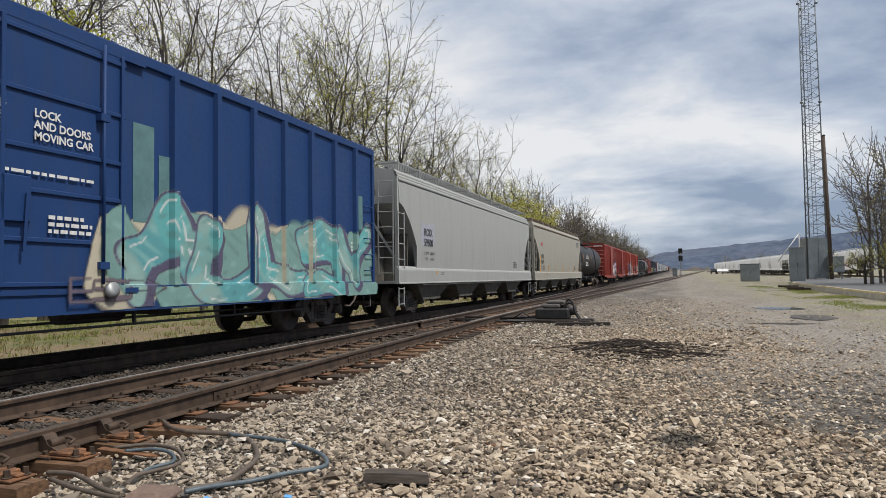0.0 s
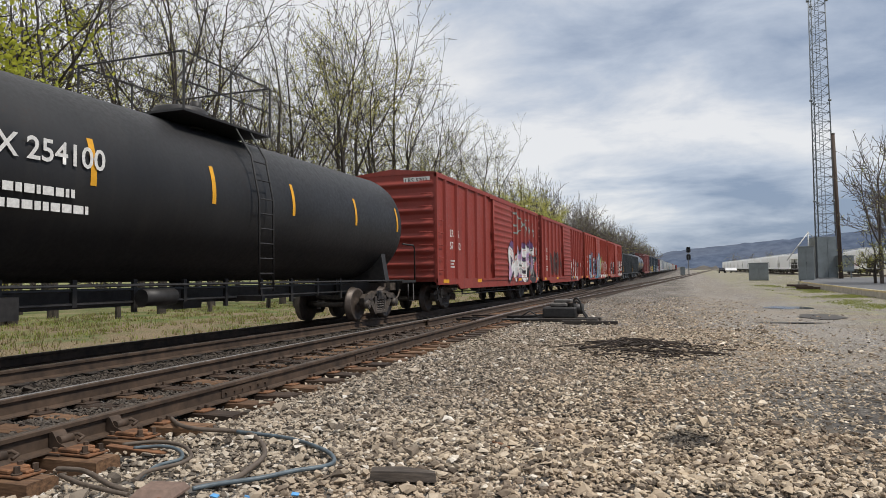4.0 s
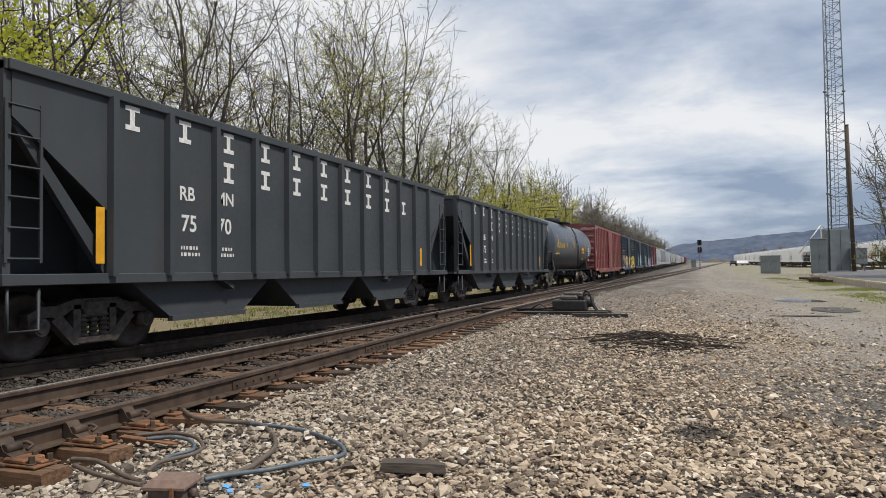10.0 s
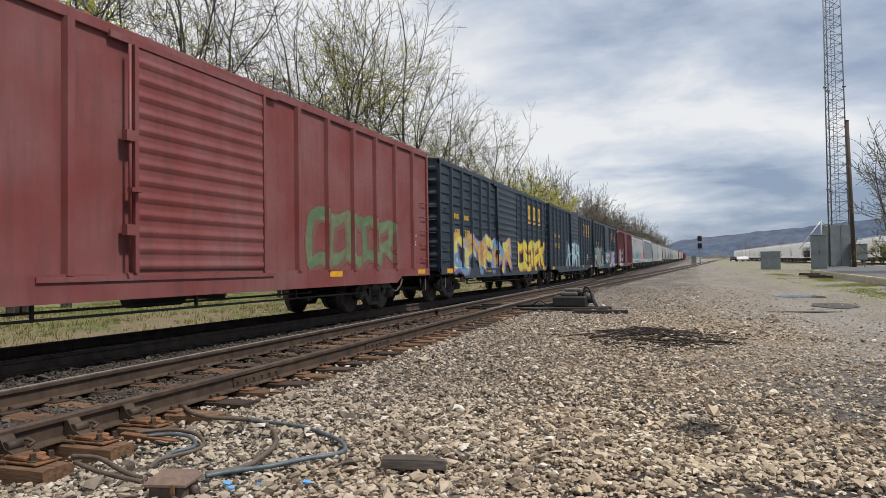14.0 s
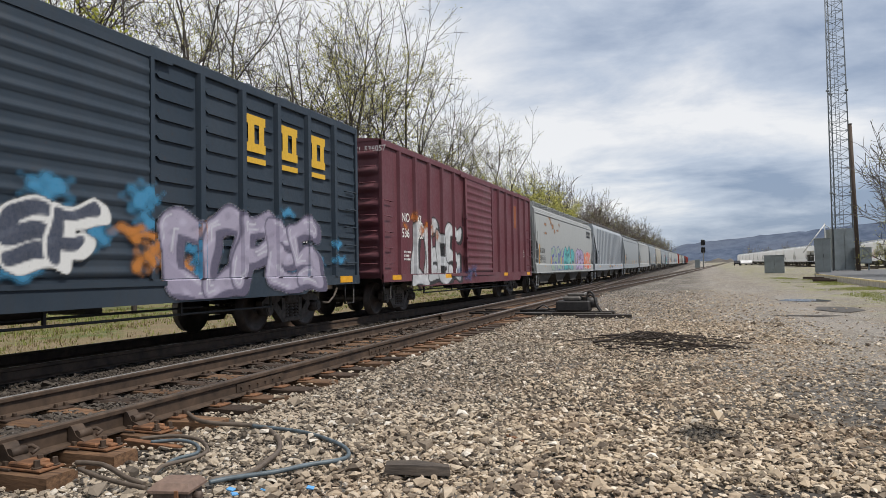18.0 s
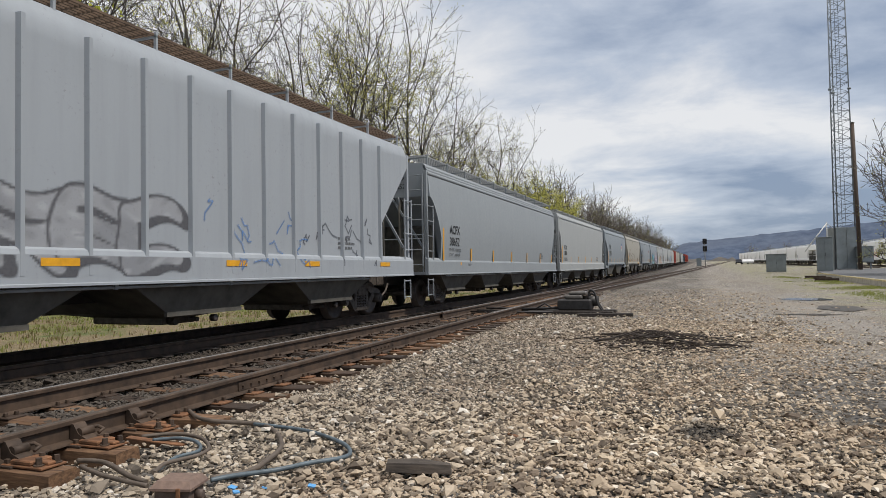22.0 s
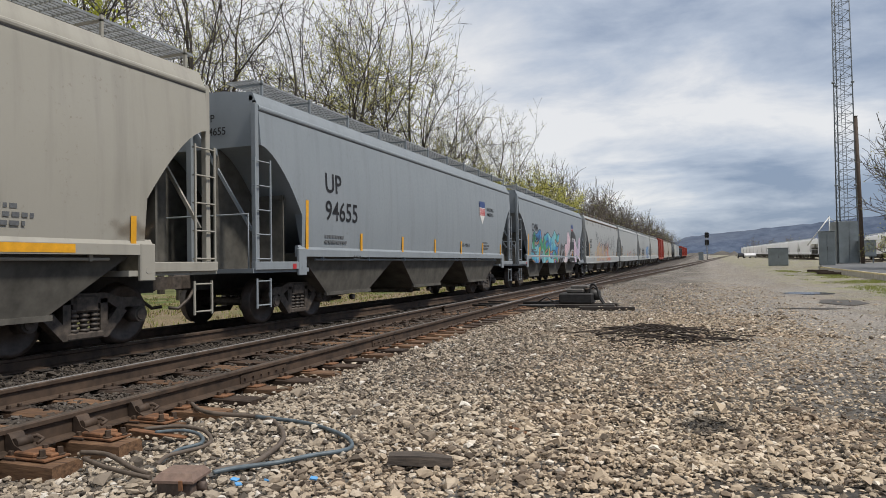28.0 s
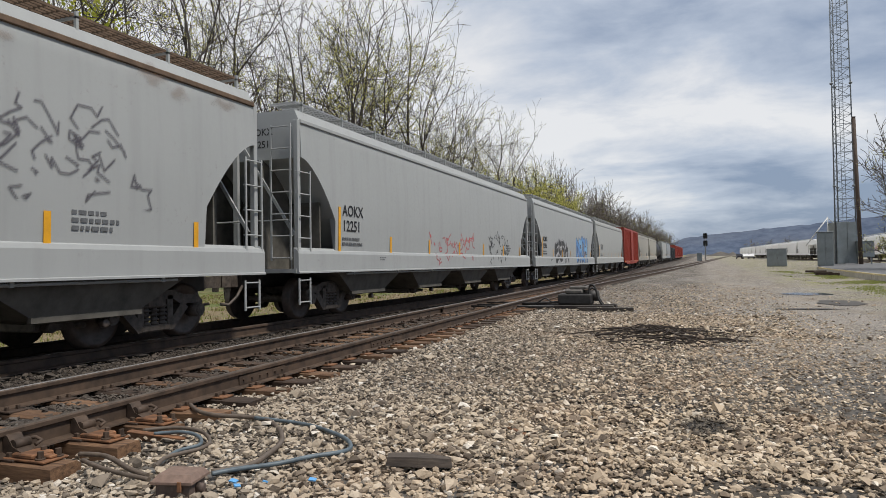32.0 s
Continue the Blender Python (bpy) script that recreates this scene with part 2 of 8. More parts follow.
M_BLACKSTEEL = plain("black_steel", (0.024, 0.022, 0.021), 0.55, 0.0, 0.5, 9)
M_TRUCK = plain("truck_steel", (0.078, 0.063, 0.051), 0.6, 0.0, 0.6, 11)
M_WHEEL = plain("wheel_steel", (0.085, 0.066, 0.054), 0.5, 0.3, 0.45, 7)
M_YELLOW = plain("reflector_yellow", (0.70, 0.34, 0.015), 0.5, 0, 0.15, 8)
M_WHITE = plain("lettering_white", (0.68, 0.67, 0.64), 0.6, 0, 0.2, 18)
M_DARKLET = plain("lettering_dark", (0.012, 0.012, 0.014), 0.6, 0, 0.3, 18)
M_YELLET = plain("lettering_yellow", (0.62, 0.37, 0.03), 0.6, 0, 0.1, 18)
M_GREYPLATE = plain("galvanised", (0.32, 0.33, 0.33), 0.5, 0.4, 0.25, 5)


def decal_material():
    k = Mat("spray_paint")
    a = k.node("Attribute")
    a.attribute_name = "tone"
    fine = k.noise(k.coords(), 25.0, 3)
    col = k.mix(k.ramp(fine, [(0.4, 0.0), (0.85, 0.16)]), a.outputs["Color"], (0.25, 0.24, 0.23))
    k.done(col, 0.55)
    tr, mx = k.t.nodes.new("ShaderNodeBsdfTransparent"), k.t.nodes.new("ShaderNodeMixShader")
    o = k.t.nodes["Material Output"]
    k.link(k.math("MULTIPLY", a.outputs["Alpha"], k.ramp(fine, [(0.25, 0.86), (0.45, 1.0)])), mx.inputs[0])
    k.link(tr.outputs[0], mx.inputs[1])
    k.link(k.p.outputs[0], mx.inputs[2])
    k.link(mx.outputs[0], o.inputs[0])
    return k.m


M_SPRAY = decal_material()

# ---- ground, tracks ----
TRAIN_X = -8.93          # centre line of the track that carries the train
GAUGE = 1.505            # between rail heads' centres


def grade(y):
    """The whole site climbs a little further off."""
    u = max(0.0, y - 35.0)
    return 0.0095 * u * u / (u + 30.0)


def near_rail(y):
    """x of the near track's right-hand rail; it closes in on the train's track."""
    return -4.5 - 0.033 * y


def branch_rail(y):
    """x of the right-hand rail of the branch, which leaves the near track at the switch and bends off to the yard."""
    if y < 17:
        return near_rail(y)
    s = min(y - 17, 32.0)
    return near_rail(17) - 0.033 * s + 0.00128 * s * s + max(0, y - 49) * 0.049


def ground_z(x, y):
    """The yard, the hollow cribs of the near track, the train's bed and the field below it."""
    edge = near_rail(y) + 0.62
    foot = -0.290 + 0.050 * min(1, max(0, (y - 4.2) / 1.6))
    if x > edge:
        z = foot + (-0.232 - foot) * min(1, (x - edge) / 0.7)
        z -= 0.013 * min(1, max(0, (x + 3.0) / 2.5))
    elif x > near_rail(y) - 0.06:
        z = foot - 0.035
    elif x > near_rail(y) - GAUGE - 0.5 and x < near_rail(y) - GAUGE + 0.3:
        z = -0.262
    elif x > -10.4:
        z = -0.240
    else:
        z = -0.226 - 0.38 * min(1, (-10.4 - x) / 1.8)
    return z + grade(y)


def oil_mask(k, xyz, grain):
    """Where old oil has soaked a small hollow in the gravel."""
    dx = k.math("MULTIPLY", k.math("ADD", xyz.outputs[0], 0.02), 4.3)
    dy = k.math("MULTIPLY", k.math("SUBTRACT", xyz.outputs[1], 5.87), 2.3)
    d = k.math("SQRT", k.math("ADD", k.math("MULTIPLY", dx, dx), k.math("MULTIPLY", dy, dy)))
    return k.ramp(k.math("ADD", d, k.math("MULTIPLY", k.math("SUBTRACT", grain, 0.5), 1.2)), [(0.55, 0.8), (1.2, 0.0)])


def ground_material():
    k = Mat("gravel_and_grass")
    v = k.coords((1, 1, 1), True)
    s = k.node("SeparateXYZ")
    k.link(v, s.inputs[0])
    # crushed stone
    vor = k.node("TexVoronoi", Vector=v, Scale=23.0)
    tone = k.node("SeparateColor")
    k.link(vor.outputs["Color"], tone.inputs[0])
    stone = k.ramp(tone.outputs[0], [(0.0, (0.15, 0.13, 0.11)), (1.0, (0.55, 0.50, 0.43)), (0.5, (0.33, 0.29, 0.245)), (0.75, (0.41, 0.345, 0.265))])
    gaps = k.ramp(vor.outputs["Distance"], [(0.30, 1.0), (0.62, 0.12)])
    stone = k.mix(1.0, stone, gaps, "MULTIPLY")
    # worn fine yard gravel with dust
    vor2 = k.node("TexVoronoi", Vector=v, Scale=38.0)
    t2 = k.node("SeparateColor")
    k.link(vor2.outputs["Color"], t2.inputs[0])
    yard = k.ramp(t2.outputs[0], [(0.0, (0.05, 0.045, 0.04)), (1.0, (0.92, 0.85, 0.75)), (0.5, (0.47, 0.415, 0.345))])
    yard = k.mix(1.0, yard, k.ramp(vor2.outputs["Distance"], [(0.35, 1.0), (0.7, 0.25)]), "MULTIPLY")
    big = k.noise(v, 0.45, 5)
    yard = k.mix(k.ramp(k.noise(v, 0.9, 4), [(0.45, 0.0), (0.75, 0.55)]), yard, (0.30, 0.235, 0.15))
    yard = k.mix(k.ramp(big, [(0.55, 0.0), (0.8, 0.5)]), yard, (0.26, 0.245, 0.23))
    edge = k.math("ADD", s.outputs[0], k.math("MULTIPLY", k.math("SUBTRACT", big, 0.5), 3.0))
    c = k.mix(k.ramp(k.math("ADD", k.math("MULTIPLY", edge, 0.2), 0.45), [(0.3, 0.0), (0.62, 0.8)]), stone, yard)
    # shade in the gaps under the loose stones, painted dark near the tracks
    gap_shade = k.ramp(k.math("ADD", k.math("MULTIPLY", s.outputs[1], 0.02), k.math("MULTIPLY", big, 0.3)), [(0.26, 0.95), (0.38, 0.3)])
    c = k.mix(gap_shade, c, (0.022, 0.018, 0.015))
    # broad tracks of tyres and dust along the yard
    lane = k.noise(k.coords((0.8, 0.22, 1.0), True), 0.6, 5, 0.65)
    c = k.mix(k.ramp(lane, [(0.45, 0.0), (0.70, 0.45)]), c, (0.34, 0.32, 0.295))
    c = k.mix(k.ramp(k.noise(v, 0.22, 5, 0.65), [(0.5, 0.0), (0.72, 0.5)]), c, (0.24, 0.19, 0.125))
    # oily brown between the rails
    bed = k.math("MULTIPLY", k.math("LESS_THAN", s.outputs[0], -4.6), k.ramp(k.noise(v, 2.3, 3), [(0.2, 0.55), (0.8, 0.95)]))
    c = k.mix(bed, c, k.mix(tone.outputs[0], (0.014, 0.011, 0.009), (0.085, 0.067, 0.055)))
    # the rough field beyond the train
    gn = k.noise(v, 0.35, 5, 0.6)
    fine = k.noise(v, 9.0, 5, 0.7)
    litter = k.mix(k.ramp(k.noise(v, 16.0, 4, 0.7), [(0.35, 0.0), (0.65, 1.0)]), (0.08, 0.06, 0.035), (0.27, 0.20, 0.12))
    grass = k.ramp(k.math("ADD", k.math("MULTIPLY", gn, 0.75), k.math("MULTIPLY", fine, 0.25)), [(0.38, (0.06, 0.09, 0.018)), (0.60, (0.25, 0.21, 0.10)), (0.49, (0.14, 0.16, 0.04))])
    near_bank = k.math("ADD", k.math("MULTIPLY", s.outputs[0], 0.02), k.math("ADD", gn, 0.37))
    grass = k.mix(k.ramp(near_bank, [(0.36, 0.0), (0.50, 0.9)]), grass, litter)
    far = k.math("ADD", s.outputs[0], k.math("MULTIPLY", k.math("SUBTRACT", gn, 0.5), 1.4))
    c = k.mix(k.math("LESS_THAN", far, -12.3), c, grass)
    # thin spring grass along the yard's edge
    weed = k.math("MULTIPLY", k.ramp(k.math("MULTIPLY", k.math("ADD", edge, 0.0), 0.1), [(0.36, 0.0), (0.62, 1.0)]), k.ramp(k.noise(v, 0.8, 5, 0.7), [(0.47, 0.0), (0.62, 0.8)]))
    c = k.mix(weed, c, k.mix(fine, (0.13, 0.16, 0.04), (0.32, 0.30, 0.11)))
    c = k.mix(oil_mask(k, s, k.noise(v, 9.0, 3)), c, (0.018, 0.016, 0.014))
    h = k.math("ADD", k.ramp(vor.outputs["Distance"], [(0.0, 1.0), (0.8, 0.0)]), fine)
    k.bump(h, 0.6, 0.03)
    return k.done(c, 0.9)


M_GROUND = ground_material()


def make_ground():
    def steps(stops):
        res = []
        for (a, b, n) in stops:
            res += numbers(a, b, n)[:-1]
        return res + [stops[-1][1]]

    xs = steps([(-2500, -60, 8), (-60, -14, 12), (-14, -10, 14), (-10, -7, 12), (-7, -3, 36), (-3, 6, 24), (6, 30, 12), (30, 2500, 10)])
    ys = steps([(-2500, -20, 8), (-20, 0, 6), (0, 16, 40), (16, 60, 30), (60, 300, 20), (300, 3500, 8)])
    k = Kit()
    k.sheet(xs, ys, lambda x, y: (x, y, ground_z(x, y) + (0.02 * noise.noise((x * 1.3, y * 1.3, 0.0)) if abs(x) < 20 and -5 < y < 60 else 0)))
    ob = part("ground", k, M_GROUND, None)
    return tagged(ob, "grey crushed-stone ballast and worn gravel yard", "ground", kind="structure")


make_ground()


def rail_material():
    k = Mat("rail_steel")
    v = k.coords((1, 1, 1), True)
    n = k.noise(v, 5, 5, 0.65)
    c = k.ramp(n, [(0.3, (0.032, 0.021, 0.014)), (0.75, (0.112, 0.072, 0.047))])
    k.bump(n, 0.25, 0.004)
    return k.done(c, 0.7, 0.15)


def wood_material(name, dark, light, grain=(14, 1.2, 14)):
    k = Mat(name)
    v = k.coords(grain)
    rnd = k.node("ObjectInfo").outputs["Random"]
    n = k.noise(v, 2.2, 5, 0.65)
    c = k.ramp(n, [(0.3, dark), (0.75, light)])
    c = k.mix(k.ramp(rnd, [(0.0, 0.0), (1.0, 0.55)]), c, tuple(x * 0.45 for x in dark))
    k.bump(n, 0.6, 0.01)
    return k.done(c, 0.85)


M_RAIL = rail_material()
# worn heads: the sky's gleam on them is put into the lighter base colour
M_RAILTOP = plain("rail_head", (0.30, 0.285, 0.27), 0.42, 0.5, 0.25, 5, 0.0)
M_DULLTOP = plain("dull_rail_head", (0.12, 0.095, 0.075), 0.45, 0.5, 0.3, 5, 0.0)
M_TIE = wood_material("creosoted_wood", (0.022, 0.014, 0.010), (0.11, 0.066, 0.040), (2.0, 14, 14))
M_TIEPLATE = plain("rusty_plate", (0.185, 0.086, 0.040), 0.8, 0.1, 0.55, 9, 0.4)
M_BLACKTIE = plain("oily_wood", (0.034, 0.027, 0.022), 0.8, 0, 0.5, 9, 0.4)

RAIL_SECTION = [(-0.076, -0.186), (0.076, -0.186), (0.073, -0.174), (0.012, -0.156), (0.009, -0.055), (0.036, -0.042), (0.036, -0.012), (0.027, -0.001), (-0.027, -0.001), (-0.036, -0.012), (-0.036, -0.042), (-0.009, -0.055), (-0.012, -0.156), (-0.073, -0.174)]


def rail(fn, ys, parent, top=None):
    k = Kit()
    k.loft([[(fn(y) + a, y, z + grade(y)) for a, z in RAIL_SECTION] for y in ys])
    ob = part("rail", k, M_RAIL, parent)
    h = Kit()
    h.loft([[(fn(y) + a, y, z + grade(y)) for a, z in ((-0.026, -0.002), (0.026, -0.002), (0.022, 0.002), (-0.022, 0.002))] for y in ys])
    part("rail_head", h, top or M_DULLTOP, ob, "worn running surface")
    return ob


near_track = tagged(new("near_track"), "rusty turnout track on creosoted wooden ties", "railway track", kind="structure")
train_track = tagged(new("train_track"), "dark oily main track on wooden ties", "railway track", kind="structure")
branch_track = tagged(new("branch_track"), "branch track bending off to the yard", "railway track", kind="structure")

YS_NEAR = numbers(-14, 17, 31) + numbers(17, 118, 40)[1:]
YS_LONG = numbers(-30, 60, 30) + numbers(60, 900, 60)[1:]
YS_BRANCH = numbers(17, 60, 43) + numbers(60, 700, 40)[1:]
rail(near_rail, numbers(-14, 17, 31), near_track)
rail(lambda y: near_rail(y) - GAUGE, YS_NEAR, near_track, M_RAILTOP)
rail(branch_rail, YS_BRANCH, branch_track, M_RAILTOP)
rail(lambda y: branch_rail(y) - GAUGE + max(0, 0.09 - 0.006 * (y - 17)), YS_BRANCH, branch_track)
rail(lambda y: near_rail(y) - max(0, 0.09 - 0.006 * (y - 17)), numbers(17, 112, 60), near_track)
for dx in (0.5, -0.5):
    rail(lambda y, dx=dx: TRAIN_X + dx * GAUGE, YS_LONG, train_track)

# ---- rolling stock: every car stands at the origin, its camera-side flank at +x, its leading end at -y ----
HALF = 1.52
M_REDREF = plain("signal_red", (0.42, 0.03, 0.035), 0.5, 0, 0.15, 8)
M_SHIELDBLUE = plain("shield_blue", (0.04, 0.07, 0.20), 0.5, 0, 0.15, 8)


def wheel_mesh():
    return Kit().lathe([(-0.07, 0.0), (-0.07, 0.10), (-0.035, 0.15), (-0.03, 0.31), (-0.07, 0.37), (-0.07, 0.43), (0.06, 0.44), (0.08, 0.468), (0.095, 0.46), (0.095, 0.0)], 20)


def frame_mesh():
    """A cast three-piece truck's side frame."""
    k = Kit()
    half = [(-1.02, 0.44), (-1.04, 0.60), (-0.86, 0.70), (-0.62, 0.70), (-0.34, 0.78), (0.34, 0.78), (0.62, 0.70), (0.86, 0.70), (1.04, 0.60), (1.02, 0.44), (0.90, 0.44), (0.86, 0.55), (0.68, 0.56), (0.62, 0.50), (0.38, 0.64), (-0.38, 0.64), (-0.62, 0.50), (-0.68, 0.56), (-0.86, 0.55), (-0.90, 0.44)]
    k.prism(half, "x", -0.07, 0.07)
    for s in (-1, 1):
        k.prism([(s * 0.70, 0.50), (s * 0.55, 0.58), (s * 0.25, 0.26), (s * 0.25, 0.16), (s * 0.36, 0.16)][::s], "x", -0.075, 0.075)
        k.box(-0.07, 0.07, s * 0.30 - 0.06, s * 0.30 + 0.06, 0.22, 0.70)
        k.tube((-0.06, s * 0.89, 0.44), (0.15, s * 0.89, 0.44), 0.125, 0.115, 14)
        k.tube((0.14, s * 0.89, 0.44), (0.165, s * 0.89, 0.44), 0.09, 0.08, 12)
    k.box(-0.09, 0.09, -0.30, 0.30, 0.16, 0.26, 0.02)
    return k


def spring_mesh():
    prof = [(0.25, 0.0)]
    for i in range(5):
        z = 0.26 + i * 0.066
        prof += [(z, 0.05), (z + 0.008, 0.076), (z + 0.036, 0.076), (z + 0.044, 0.05)]
    return Kit().lathe(prof + [(0.60, 0.0)], 7, "z")


def bolster_mesh():
    k = Kit()
    k.box(-1.1, 1.1, -0.20, 0.20, 0.52, 0.76, 0.03)
    for s in (-1, 1):
        k.tube((-0.8, s * 0.55, 0.40), (0.8, s * 0.55, 0.40), 0.05, 0.05, 8)
        for x in (-0.76, 0.76):
            k.box(x - 0.06, x + 0.06, s * 0.46 - 0.08, s * 0.46 + 0.02, 0.30, 0.52)
    return k


def truck(car, y):
    t = part("truck", shared("truck", bolster_mesh), M_TRUCK, car, "cast steel three-piece freight truck", (0, y, 0))
    for s in (-1, 1):
        part("side_frame", shared("side_frame", frame_mesh), M_TRUCK, t, at=(s * 1.0, 0, 0))
        if s > 0:
            for q in (-0.17, 0.0, 0.17):
                part("spring", shared("spring", spring_mesh), M_TRUCK, t, at=(s * 1.02, q, 0))
        ax = part("axle", shared("axle", lambda: Kit().tube((-0.95, 0, 0), (0.95, 0, 0), 0.08, 0.08, 10)), M_TRUCK, t, at=(0, s * 0.89, 0.435))
        for q in (-1, 1):
            part("wheel", shared("wheel", wheel_mesh), M_WHEEL, t, at=(q * 0.75, s * 0.89, 0.435), turn=(0, 0, 90 + q * 90))
    return t


def coupler_mesh():
    k = Kit()
    k.box(-0.13, 0.13, 0.0, 0.55, 0.72, 0.98, 0.02)
    k.prism([(-0.17, -0.35), (0.17, -0.35), (0.2, -0.15), (0.12, 0.05), (-0.12, 0.05), (-0.2, -0.15)], "z", 0.74, 0.96)
    k.pipe([(0.3, 0.1, 0.75), (0.32, -0.1, 0.55), (0.28, -0.3, 0.4), (0.2, -0.45, 0.42)], 0.03)
    return k


def running_gear(car, length, inset):
    """Trucks, couplers and centre sill."""
    h = length / 2
    for s in (-1, 1):
        truck(car, s * (h - inset))
        part("coupler", shared("coupler", coupler_mesh), M_TRUCK, car, at=(0, s * (h + 0.18), 0), turn=(0, 0, 0 if s < 0 else 180))
    part("centre_sill", shared(("centre_sill", length), lambda: Kit().box(-0.22, 0.22, -h, h, 0.70, 1.0)), M_BLACKSTEEL, car)


def ladder_mesh(z0, z1, width, rungs, stand=0.09):
    k = Kit()
    for s in (0, 1):
        k.box(stand - 0.012, stand + 0.012, s * width - 0.018, s * width + 0.018, z0 - 0.05, z1 + 0.05)
    for z in numbers(z0, z1, rungs):
        k.tube((stand, 0, z), (stand, width, z), 0.014, 0.014, 6)
        for s in (0, 1):
            k.tube((0, s * width, z), (stand, s * width, z), 0.014, 0.014, 5)
    return k


def stirrup_mesh():
    return Kit().pipe([(0, -0.2, 0.95), (0, -0.2, 0.45), (0, 0.2, 0.45), (0, 0.2, 0.95)], 0.022, 5)


def band(name, car, mat, x, y, z, w, h, label=""):
    """A painted or stuck-on patch."""
    return part(name, shared((name, w, h), lambda: Kit().box(0, 0.003, 0, w, 0, h)), mat, car, label, (x, y, z))


def bars(car, mat, x, y, z, w, h, rows, seed=0):
    """Small unreadable lettering as rows of dashes."""
    def make():
        r, k = random.Random(seed), Kit()
        step = h / rows
        for i in range(rows):
            q = 0.0
            while q < w * r.uniform(0.65, 1.0):
                d = r.uniform(0.05, 0.16) * min(1, w)
                k.box(0, 0.003, q, min(q + d, w), h - (i + 0.75) * step, h - (i + 0.2) * step)
                q += d + 0.03
        return k
    return tagged(part("small_lettering", shared(("small_lettering", w, h, rows, seed), make), mat, car, at=(x, y, z)), kind="stuff")


